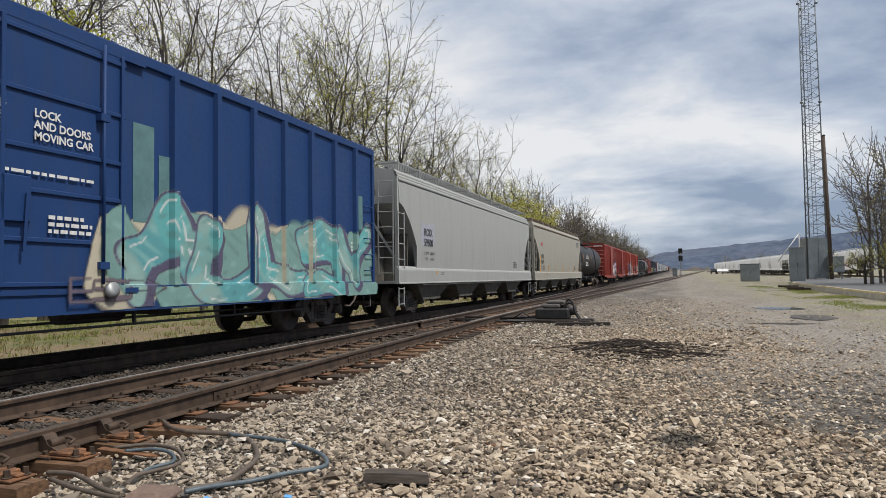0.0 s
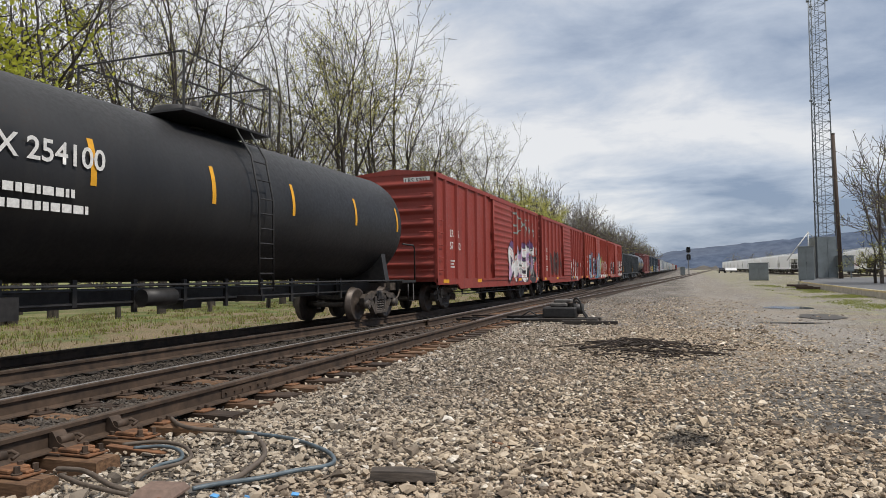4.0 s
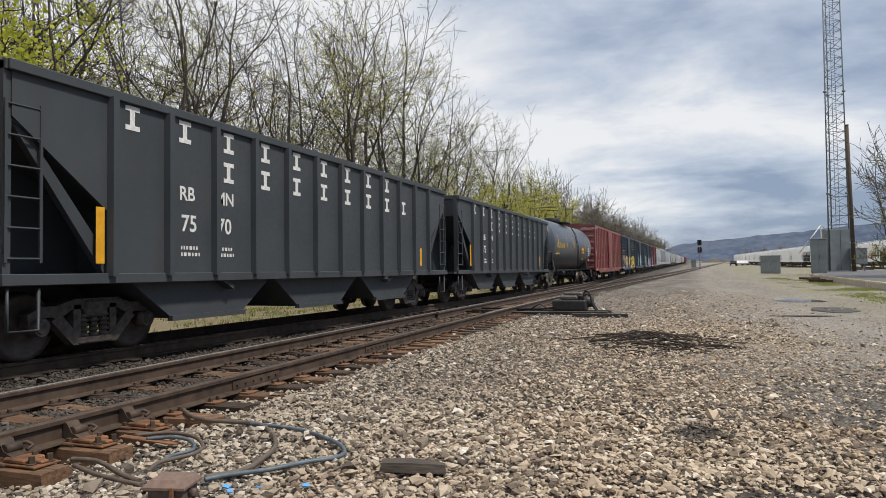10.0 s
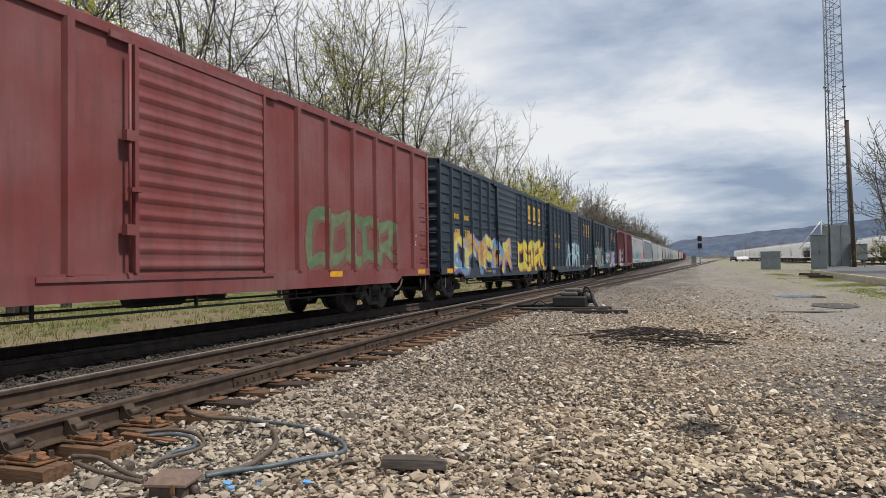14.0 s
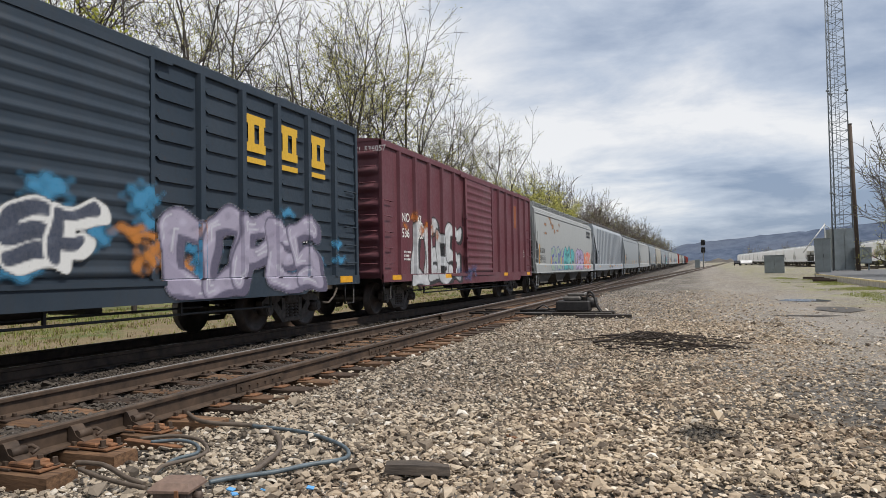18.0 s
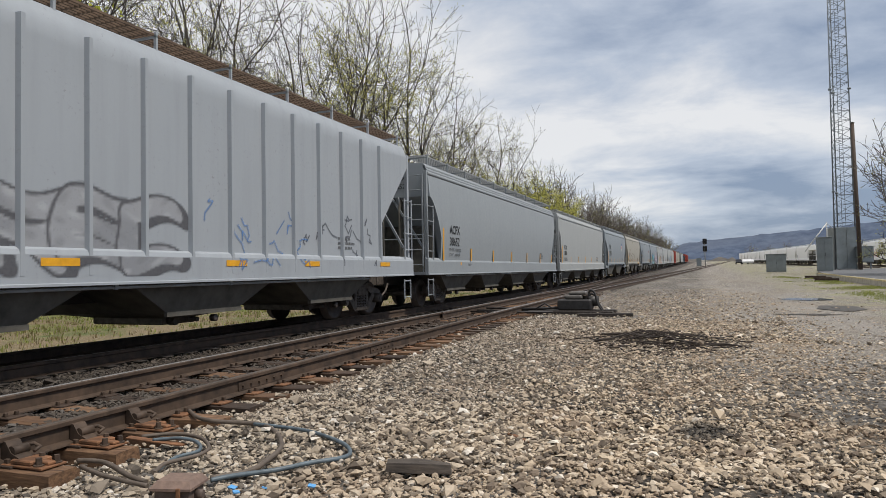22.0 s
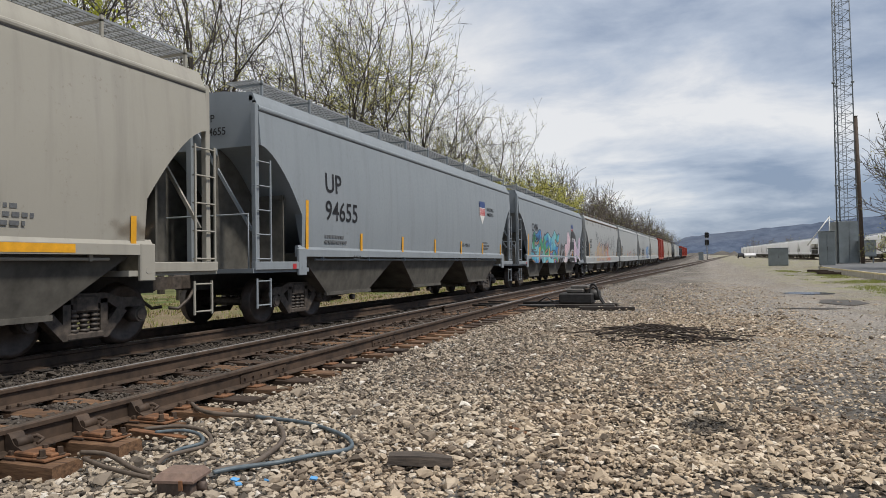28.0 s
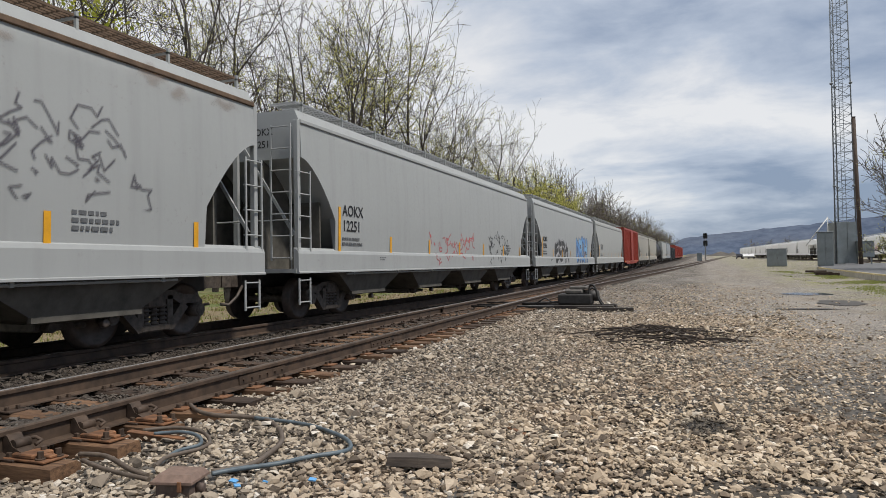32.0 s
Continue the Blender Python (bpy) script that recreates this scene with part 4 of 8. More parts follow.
    for s in (-1, 1):
        for e in (-1, 1):
            part("end_post", shared(("end_post", shoulder), lambda: Kit().box(-0.05, 0.05, -0.05, 0.05, 1.0, shoulder + 0.05, 0.01)), mat, car, at=(s * (HALF - 0.06), e * (h - 0.15), 0))
        # braces under the slope sheet
        part("end_brace", shared(("end_brace", slope, cut_top), lambda: Kit().prism([(0.12, cut_top), (0.27, cut_top), (slope + 0.3, 1.1), (slope + 0.05, 1.1)], "x", -0.04, 0.04)), mat, car, at=(0.55, -h if s < 0 else h, 0), turn=(0, 0, 0 if s < 0 else 180))
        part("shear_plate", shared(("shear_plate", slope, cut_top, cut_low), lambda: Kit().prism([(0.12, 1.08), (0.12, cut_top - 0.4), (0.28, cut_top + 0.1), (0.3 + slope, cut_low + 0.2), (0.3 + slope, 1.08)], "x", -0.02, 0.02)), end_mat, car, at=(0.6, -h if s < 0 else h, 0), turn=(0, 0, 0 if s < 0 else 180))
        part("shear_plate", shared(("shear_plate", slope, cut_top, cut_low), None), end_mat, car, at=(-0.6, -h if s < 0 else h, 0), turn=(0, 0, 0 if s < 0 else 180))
    # side and end ladders at the camera's corners
    side_lad = shared(("hopper_ladder", shoulder), lambda: ladder_mesh(1.25, 3.0, 0.45, 4, 0.05))
    end_lad = shared(("hopper_end_ladder", shoulder), lambda: ladder_mesh(1.3, 3.9, 0.45, 6, 0.05))
    part("ladder", side_lad, mat, car, at=(HALF - 0.02, -h + 0.03, 0))
    part("ladder", side_lad, mat, car, at=(HALF - 0.02, h - 0.50, 0))
    if not thin:
        part("ladder", end_lad, mat, car, at=(HALF - 0.55, -h + 0.02, 0), turn=(0, 0, -90))
    part("handrail", shared("hopper_rail", lambda: Kit().pipe([(-1.4, 0, 1.05), (-1.4, 0, 2.05), (1.4, 0, 2.05), (1.4, 0, 1.05)], 0.018, 5)), mat, car, at=(0, -h + 0.02, 0))
    for e in (-1, 1):
        part("stirrup", shared("hopper_stirrup", lambda: ladder_mesh(0.42, 0.85, 0.4, 1, 0.0)), sill_mat, car, at=(HALF, e * (h - 0.3) - 0.2, 0))
    # discharge bays
    span = 2 * e1 / bays
    def bay():
        k, w = Kit(), span * 0.5
        zt = 1.37 if thin else 1.13
        ring = lambda x, q, z: [(-x, -q, z), (x, -q, z), (x, q, z), (-x, q, z)]
        k.loft([ring(0.8, 0.30, 0.40), ring(1.27, w * 0.40, 0.50), ring(1.45, w * 0.97, zt)])
        for sx in (-1, 1):
            k.prism([(-w * 0.44, 0.47), (w * 0.44, 0.47), (w * 0.44, 0.54), (-w * 0.44, 0.54)], "x", sx * 1.28 - 0.03, sx * 1.28 + 0.03)
        return k
    for i in range(bays):
        y = -e1 + span * (i + 0.5)
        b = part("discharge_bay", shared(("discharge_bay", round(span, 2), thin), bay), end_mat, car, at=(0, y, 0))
        part("gate_cap", shared("gate_cap", lambda: Kit().lathe([(-0.05, 0.0), (-0.05, 0.06), (0.045, 0.06), (0.05, 0.052), (0.05, 0.0)], 12)), M_WHEEL, b, "round steel end of the gate shaft", (1.2, 0.30, 0.38))
        part("outlet_gate", shared("outlet_gate", lambda: Kit().box(-0.75, 0.75, -0.4, 0.4, 0.30, 0.43, 0.02).tube((0.75, -0.25, 0.36), (0.9, -0.25, 0.36), 0.07, 0.07, 8).tube((-0.9, 0.2, 0.36), (0.95, 0.2, 0.36), 0.04, 0.04, 8)), M_TRUCK, b)
    # roof: hatches and grated walkways on brackets
    part("trough_cover", shared(("trough_cover", length), lambda: Kit().box(-0.35, 0.35, -e0 + 0.5, e0 - 0.5, 0, 0.14, 0.04)), mat, car, at=(0, 0, top - 0.03))
    def walkway():
        k = Kit()
        z = 0.0
        for x in numbers(-0.29, 0.29, 7):
            k.box(x - 0.012, x + 0.012, -e0 + 0.1, e0 - 0.1, z, z + 0.035)
        for y in numbers(-e0 + 0.1, e0 - 0.1, int(length * 5)):
            k.box(-0.30, 0.30, y - 0.01, y + 0.01, z + 0.004, z + 0.03)
        return k
    for s in (1, -1):
        wk = part("walkway", shared(("walkway", length), walkway), walk_mat, car, "steel grating roof walkway", at=(s * 1.05, 0, top + 0.15), turn=(0, 0, 0))
        for y in numbers(-e0 + 0.3, e0 - 0.3, int(length / 1.7)):
            part("bracket", shared("walk_bracket", lambda: Kit().box(-0.015, 0.03, -0.02, 0.02, -0.42, 0.06).box(-0.55, 0.03, -0.02, 0.02, -0.03, 0.0)), mat, wk, at=(0.31 * s, y, 0), turn=(0, 0, 0 if s > 0 else 180))
    if top_rail:
        for i in range(3):
            part("roof_ridge", shared(("roof_ridge", length), lambda: Kit().prism([(-0.05, -0.045), (0.012, -0.045), (0.026, -0.028), (0.032, 0.0), (0.026, 0.028), (0.005, 0.045), (-0.05, 0.045)], "y", -e0, e0)), mat, car, at=(HALF - 0.025 - (0.07 if thin else 0.04) * i, 0, shoulder - 0.02 + 0.095 * i))
        part("seam_strip", shared(("seam_strip", length), lambda: Kit().box(0, 0.022, -e0, e0, 0, 0.02)), M_BLACKSTEEL, car, at=(HALF - 0.03, 0, shoulder - 0.085))
    elif not ribbed:
        part("eave_rail", shared(("eave_rail", length), lambda: Kit().box(-0.04, 0.035, -e0, e0, -0.05, 0.035, 0.012)), walk_mat if walk_mat is P_RUSTWALK else mat, car, at=(HALF - 0.02, 0, shoulder + 0.03))
    if ribbed:
        rib = shared(("side_rib", shoulder), lambda: Kit().prism([(0, -0.045), (0.085, -0.028), (0.085, 0.028), (0, 0.045)], "z", 1.12, shoulder))
        for y in numbers(-e1 + 0.05, e1 - 0.05, ribbed):
            for s in (1, -1):
                part("side_rib", rib, mat, car, at=(s * (HALF - 0.03), y, 0), turn=(0, 0, 0 if s > 0 else 180))
    if strips:
        for i, y in enumerate(numbers(-e1 + 0.12, e1 - 0.3, 6)):
            ht = 1.0 if i == 0 else 0.42
            ob = band("reflector_strip", car, M_YELLOW, hopper_section(1.9, bulge, top, shoulder) + 0.0, y, 1.42, 0.1, ht)
            ob.rotation_euler = (0, radians(1.0 if bulge > 0.02 else 0), 0)
    # air line hung in clips under the sill
    line_z = 1.24 if thin else 0.95
    part("air_line", shared(("air_line", length, thin), lambda: Kit().tube((0, -e1 + 0.6, 0), (0, e1 - 0.6, 0), 0.022, 0.022, 6)), mat, car, at=(HALF - 0.04, 0, line_z))
    for y in numbers(-e1 + 0.9, e1 - 0.9, 6):
        part("pipe_clip", shared("pipe_clip", lambda: Kit().box(-0.02, 0.03, -0.03, 0.03, -0.03, 0.08, 0.006)), mat, car, at=(HALF - 0.04, y, line_z))
    running_gear(car, length, inset)
    return car, (lambda y, z: (hopper_section(z, bulge, top, shoulder) if z > 1.40 else HALF + 0.052) + (0.0))


# ---- open coal hopper ----
def coal_hopper(label, mat, length=14.65, top=3.58, posts=11):
    car = wagon("open_hopper", label, "hopper car")
    h = length / 2
    e = 1.5
    for s in (-1, 1):
        k = Kit().prism([(-h + 0.12, top), (-h + 0.12, top - 0.62), (-h + e, 1.95), (-h + e, 1.0), (h - e, 1.0), (h - e, 1.95), (h - 0.12, top - 0.62), (h - 0.12, top)], "x", s * HALF - 0.03, s * HALF + 0.03)
        part("side_sheet", k, mat, car, "open steel hopper side")
        part("end_sheet", Kit().box(-HALF, HALF, s * (h - 0.12) - 0.03, s * (h - 0.12) + 0.03, top - 0.66, top), mat, car)
        k = Kit().prism([(s * (h - 0.12), top - 0.66), (s * (h - 0.12), top - 0.59), (s * (h - 4.2), 0.9), (s * (h - 4.2), 0.83)][::s], "x", -HALF, HALF)
        part("slope_sheet", k, mat, car)
    for s in (-1, 1):
        part("top_chord", shared(("top_chord", length), lambda: Kit().box(-0.07, 0.07, -h + 0.05, h - 0.05, -0.1, 0.03, 0.01)), mat, car, at=(s * (HALF + 0.02), 0, top))
        part("side_sill", shared(("coal_sill", length), lambda: Kit().box(-0.06, 0.06, -h, h, 0.98, 1.12, 0.01)), mat, car, at=(s * HALF, 0, 0))
        part("end_chord", shared("end_chord", lambda: Kit().box(-HALF - 0.05, HALF + 0.05, -0.07, 0.07, -0.1, 0.03, 0.01)), mat, car, at=(0, s * (h - 0.10), top))
        for q in (-1, 1):
            part("corner_post", shared(("coal_corner", top), lambda: Kit().box(-0.06, 0.06, -0.05, 0.05, 1.0, top)), mat, car, at=(s * (HALF - 0.05), q * (h - 0.08), 0))
    post = shared(("coal_post", top), lambda: Kit().prism([(0, -0.07), (0.1, -0.05), (0.1, 0.05), (0, 0.07)], "z", 1.08, top - 0.08))
    ys = numbers(-h + e + 0.05, h - e - 0.05, posts)
    for y in ys:
        for s in (1, -1):
            part("side_post", post, mat, car, at=(s * (HALF + 0.03), y, 0), turn=(0, 0, 0 if s > 0 else 180))
    for s in (-1, 1):
        part("end_bulkhead", shared("coal_bulkhead", lambda: Kit().box(-1.45, 1.45, -0.02, 0.02, 1.02, 2.2)), mat, car, at=(0, s * (h - 1.9), 0))
        part("shear_plate", shared("coal_shear", lambda: Kit().prism([(0.15, 1.05), (0.2, 2.7), (0.5, 2.75), (1.9, 2.1), (1.9, 1.05)], "x", -0.02, 0.02)), mat, car, at=(0.55, s * h, 0), turn=(0, 0, 0 if s < 0 else 180))
    for y in (-3.55, 0.0, 3.55):
        part("discharge_bay", shared("coal_bay", lambda: Kit().prism([(-1.7, 1.0), (1.7, 1.0), (0.85, 0.42), (-0.85, 0.42)], "x", -1.35, 1.35).box(1.3, 1.4, -0.9, 0.9, 0.38, 0.46)), mat, car, at=(0, y, 0))
    part("ladder", shared("coal_ladder", lambda: ladder_mesh(1.3, 3.1, 0.45, 5, 0.05)), mat, car, at=(HALF - 0.02, -h + 0.05, 0))
    part("ladder", shared("coal_ladder", None), mat, car, at=(HALF - 0.02, h - 0.5, 0))
    for s in (-1, 1):
        part("end_brace", shared("coal_brace", lambda: Kit().prism([(0.08, 3.0), (0.22, 3.0), (1.75, 1.1), (1.50, 1.1)], "x", -0.05, 0.05)), mat, car, at=(HALF - 0.08, -h if s < 0 else h, 0), turn=(0, 0, 0 if s < 0 else 180))
        part("stirrup", shared("stirrup", stirrup_mesh), mat, car, at=(HALF, s * (h - 0.3), 0))
        part("end_platform", shared("coal_platform", lambda: Kit().box(-HALF, HALF, -0.3, 1.6, 1.0, 1.06)), mat, car, at=(0, -h if s < 0 else h, 0), turn=(0, 0, 0 if s < 0 else 180))
    running_gear(car, length, 1.75)
    return car, (lambda y, z: HALF + 0.032), ys


# ---- tank car ----
def tank_car(label, mat, length=16.6, radius=1.5, zc=2.55, band_ys=()):
    car = wagon("tank_car", label, "tank car")
    h = length / 2
    hl = h - 0.55
    prof = [(-hl, 0.0), (-hl + 0.02, 0.35)]
    prof += [(-hl + 0.75 * (1 - math.cos(a)), radius * math.sin(a)) for a in [0.4, 0.6, 0.8, 1.0, 1.2, 1.4, math.pi / 2]]
    full = prof + [(-s, r) for s, r in reversed(prof)]
    part("tank", Kit().lathe(full, 64, "y"), mat, car, "cylindrical steel tank", (0, 0, zc))
    def dome():
        k = Kit()
        k.lathe([(0, 0.0), (0, 0.5), (0.42, 0.5), (0.46, 0.46), (0.5, 0.0)], 24, "z")
        k.tube((0.25, 0.15, 0.4), (0.25, 0.15, 0.62), 0.1, 0.1, 10)
        return k
    part("manway", shared("manway", dome), M_BLACKSTEEL, car, "manway housing with valves", (0, 0, zc + radius - 0.12))
    def plat():
        k = Kit()
        k.box(-1.15, 1.15, -1.25, 1.25, 0, 0.04)
        for x in (-1.15, 1.15):
            for y in (-1.25, 0, 1.25):
                k.tube((x, y, 0), (x, y, 1.0), 0.02, 0.02, 6)
            for z in (0.5, 1.0):
                k.tube((x, -1.25, z), (x, 1.25, z), 0.018, 0.018, 6)
        for y in (-1.25, 1.25):
            k.tube((-1.15, y, 1.0), (1.15, y, 1.0), 0.018, 0.018, 6)
        return k
    part("top_platform", shared("top_platform", plat), M_BLACKSTEEL, car, "railed platform", (0, 0, zc + radius - 0.05))
    def lad():
        k = Kit()
        for y in (0, 0.45):
            k.pipe([(1.5 + 0.12, y, 0.9), (1.62, y, 2.6), (1.45, y, 3.4), (1.1, y, 3.95), (1.05, y, 4.1)], 0.02, 6)
        for z in numbers(0.95, 2.6, 6):
            k.tube((1.62, 0, z), (1.62, 0.45, z), 0.015, 0.015, 6)
        for x, z in ((1.56, 2.95), (1.47, 3.3), (1.3, 3.65)):
            k.tube((x, 0, z), (x, 0.45, z), 0.015, 0.015, 6)
        return k
    part("ladder", shared("tank_ladder", lad), M_BLACKSTEEL, car, at=(0, 0.2, 0))
    for s in (-1, 1):
        def stub():
            k = Kit()
            k.box(-0.3, 0.3, -0.1, 2.9, 0.7, 1.12)
            k.box(-1.35, 1.35, -0.1, 0.95, 0.98, 1.05)
            k.prism([(-1.35, 1.02), (1.35, 1.02), (1.2, 1.9), (0.75, 1.35), (-0.75, 1.35), (-1.2, 1.9)], "y", 1.85, 2.1)
            k.pipe([(-1.35, 0.0, 1.05), (-1.35, 0.0, 2.0), (-1.35, 0.1, 2.08), (-1.35, 0.9, 2.08)], 0.025, 6)
            k.pipe([(1.38, 0.0, 1.05), (1.38, 0.0, 2.0), (1.38, 0.1, 2.08), (1.38, 0.85, 2.08), (1.38, 0.95, 1.9), (1.38, 0.95, 1.05)], 0.025, 6)
            return k
        part("stub_sill", shared("stub_sill", stub), M_BLACKSTEEL, car, "end platform, saddle and handrail", (0, s * -h if s > 0 else h, 0), (0, 0, 0 if s > 0 else 180))
        part("stirrup", shared("stirrup", stirrup_mesh), M_BLACKSTEEL, car, at=(1.38, s * (h - 0.4), 0))
        part("side_rod", shared(("side_rod", length), lambda: Kit().tube((0, -h + 1.0, 0), (0, h - 1.0, 0), 0.02, 0.02, 6)), M_BLACKSTEEL, car, at=(s * 1.4, 0, 1.05))
    def fit():
        k = Kit()
        k.tube((0, 0, 0.75), (0, 0, 1.2), 0.18, 0.18, 12)
        k.box(-0.3, 0.3, -0.25, 0.25, 0.6, 0.78)
        k.box(-1.2, 1.2, 0.9, 1.0, 0.7, 0.8)
        k.tube((0.9, -1.9, 0.85), (0.9, -1.2, 0.85), 0.14, 0.14, 10)
        for z in (0.98, 0.78):
            k.tube((0.6, -5.6, z), (0.6, 5.6, z), 0.025, 0.025, 6)
        for i, y in enumerate(numbers(-5.2, 5.2, 9)):
            k.box(0.57, 0.63, y - 0.04, y + 0.04, 0.74 - 0.12 * (i % 2), 1.14)
        k.box(0.3, 0.8, -4.6, -3.9, 0.62, 0.92)
        return k
    part("bottom_outlet", shared("bottom_outlet", fit), M_BLACKSTEEL, car)
    def flank(y, z):
        return math.sqrt(max(0.05, radius * radius - (z - zc) ** 2)) + 0.004
    # reflective bars bent round the shell
    for y in band_ys:
        def strip(y=y):
            k = Kit()
            k.sheet([y, y + 0.1], numbers(zc - 0.15, zc + 0.5, 8), lambda a, z: (flank(a, z) + 0.003, a, z))
            return k
        part("reflector_strip", strip(), M_YELLOW, car)
    running_gear(car, length, 1.8)
    return car, flank

# ---- the train, car by car; the number is where the leading end stands at 13 s ----
SPEED = 13.75
TRAIN = []

P_BLUE = paint("blue_paint", (0.009, 0.043, 0.150), 0.05, 0.3, 0.3)
P_REDBROWN = paint("boxcar_red", (0.255, 0.036, 0.024), 0.12, 0.4, 0.35)
P_RED = paint("oxide_red", (0.28, 0.038, 0.020), 0.12, 0.35, 0.3)
P_FADED = paint("faded_red", (0.19, 0.046, 0.042), 0.4, 0.45, 0.4)
P_MAROON = paint("maroon_paint", (0.118, 0.031, 0.041), 0.25, 0.35, 0.3)
P_NAVY = paint("dark_blue_paint", (0.025, 0.038, 0.054), 0.1, 0.25, 0.3, 0.45)
P_COAL = paint("black_paint", (0.043, 0.049, 0.054), 0.12, 0.35, 0.3, 0.48)
P_TANK = paint("tank_black", (0.042, 0.054, 0.068), 0.08, 0.12, 0.1, 0.28, gloss=0.7)
P_TANK2 = paint("tank_dull_black", (0.014, 0.014, 0.015), 0.08, 0.35, 0.2, 0.45)
P_LGREY = paint("light_grey_paint", (0.345, 0.352, 0.335), 0.15, 0.16, 0.2, wide=True)
P_BEIGE = paint("beige_grey_paint", (0.335, 0.318, 0.268), 0.15, 0.18, 0.3, wide=True)
P_GREY = paint("grey_paint", (0.262, 0.284, 0.298), 0.15, 0.08, 0.15, wide=True)
P_COOL = paint("cool_grey_paint", (0.235, 0.262, 0.282), 0.2, 0.18, 0.2, wide=True)
P_WHITE = paint("white_grey_paint", (0.33, 0.342, 0.338), 0.2, 0.13, 0.2, wide=True)
P_TAN = paint("tan_grey_paint", (0.33, 0.312, 0.265), 0.25, 0.25, 0.35, wide=True)
# grime and underside shade mixed into one colour for bays, bulkheads and plates
P_UNDER = plain("grimy_shaded_bays", (0.095, 0.088, 0.074), 0.75, 0, 0.45, 3)
P_RUSTWALK = plain("rusty_walkway", (0.13, 0.085, 0.055), 0.8, 0.1, 0.4, 4)

GREEN_W, TEAL, CREAM = (0.32, 0.50, 0.42), (0.13, 0.42, 0.44), (0.62, 0.56, 0.42)
SILVER, BLACK, WHITE = (0.50, 0.51, 0.52), (0.02, 0.02, 0.022), (0.68, 0.68, 0.66)


def place(car, y13, length):
    TRAIN.append((car, y13 + length / 2))


def stencil(car, flank, y, z, mat, mark, number, size=0.58, gap=0.6, wide=1.0):
    """Reporting mark over the number."""
    def put(text, z):
        a, b = flank(y + 0.3, z), flank(y + 0.3, z + size * 0.7)
        ob = letter(car, text, size, mat, a + 0.009, y, z, 0.006, wide)
        ob.rotation_euler = (0, math.atan2(b - a, size * 0.7), 0)
    if mark:
        put(mark, z + gap)
    put(number, z)


def reading_boxcar(label, mat, y13, length, number, mark="", paints=(), **kw):
    car, flank = boxcar(label, mat, length, **kw)
    h = length / 2
    for a in paints:
        spray(car, flank=flank, **a)
    if number:
        half = len(number) // 2
        p = car["posts"]
        gap = 0.16
        y, z, mh = p[0] + (0.57 if mark == "LRS" else 0.2), 2.07, (len(mark) + 1) // 2
        for text, q, zz in ((mark[:mh], y, z + 0.42), (mark[mh:], p[1] + 0.2, z + 0.42), (number[:half], y, z), (number[half:], p[1] + 0.2, z)):
            if text:
                letter(car, text, 0.34, M_WHITE, HALF + 0.006, q, zz, 0.006)
        plate = band("number_board", car, M_WHITE if mark == "LRS" else mat, 0, -h - 0.105, 4.12, 0.9, 0.2)
        plate.location, plate.rotation_euler = (0.45, -h - 0.03, 4.14), (0, 0, radians(-90))
        en = letter(car, (mark + " " + number).strip(), 0.2, M_DARKLET if mark == "LRS" else M_WHITE, 0, 0, 0, 0.002)
        en.location, en.rotation_euler = (0.50, -h - 0.038, 4.17), (0, 0, radians(-90))
    bars(car, M_WHITE, HALF + 0.006, -h + 1.4, 1.42, 0.5, 0.3, 3, 3)
    bars(car, M_WHITE, HALF + 0.006, h - 1.25, 1.7, 0.45, 0.35, 4, 5)
    for y in (-h + 0.5, -h * 0.45, h * 0.4, h - 0.9):
        band("reflector_strip", car, M_YELLOW, HALF + 0.068, y, 0.93, 0.55, 0.12)
    place(car, y13, length)
    return car, flank


def hopper(label, mat, y13, length, mark, number, paints=(), letmat=None, size=0.58, at=2.36, base=None, wide=1.0, data=(), **kw):
    car, flank = covered_hopper(label, mat, length, **kw)
    h = length / 2
    slope = kw.get("slope", 1.5)
    y = -h + at
    letmat = letmat or M_DARKLET
    for a in paints:
        spray(car, flank=flank, floor=1.1, **a)
    z0 = base or (2.08 if size > 0.5 else 1.90)
    stencil(car, flank, y, z0, letmat, mark, number, size, size * 1.0, wide)
    soft = M_FAINT if letmat is M_DARKLET else letmat
    if data:
        for text, z in data:
            letter(car, text, 0.135, letmat, flank(y, z + 0.1) + 0.008, y - 0.02, z, 0.0)
        band("sill_sticker", car, M_YELLOW, HALF + 0.053, y + 1.05, 1.28, 0.1, 0.1)
    else:
        bars(car, soft, flank(y, 1.72) + 0.008, y, 1.56, 1.1, 0.22, 2, 7)
    bars(car, soft, flank(h - 3.9, 1.75) + 0.006, h - 4.0, 1.60, 0.8, 0.3, 3, 9)
    if mat is P_TAN:
        band("data_plate", car, M_DARKLET, flank(h - 4.4, 1.72) + 0.012, h - 4.9, 1.58, 0.55, 0.34)
        band("sill_reflector", car, M_YELLOW, HALF + 0.053, h - 4.2, 1.32, 1.5, 0.11)
    bars(car, M_FAINT, HALF + 0.054, -h + 3.6, 1.24, 0.4, 0.1, 2, 8)
    en = letter(car, mark, 0.2, letmat, 0, 0, 0, 0.002)
    en.location, en.rotation_euler = (0.3, -h + 0.19, 3.80), (0, 0, radians(-90))
    en = letter(car, number, 0.2, letmat, 0, 0, 0, 0.002)
    en.location, en.rotation_euler = (0.3, -h + 0.19, 3.55), (0, 0, radians(-90))
    place(car, y13, length)
    return car, flank


def name_block():
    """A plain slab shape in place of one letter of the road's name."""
    return Kit().box(0, 0.003, 0, 0.26, 0, 0.07).box(0, 0.003, 0, 0.26, 0.27, 0.34).box(0, 0.003, 0.08, 0.17, 0.07, 0.27)


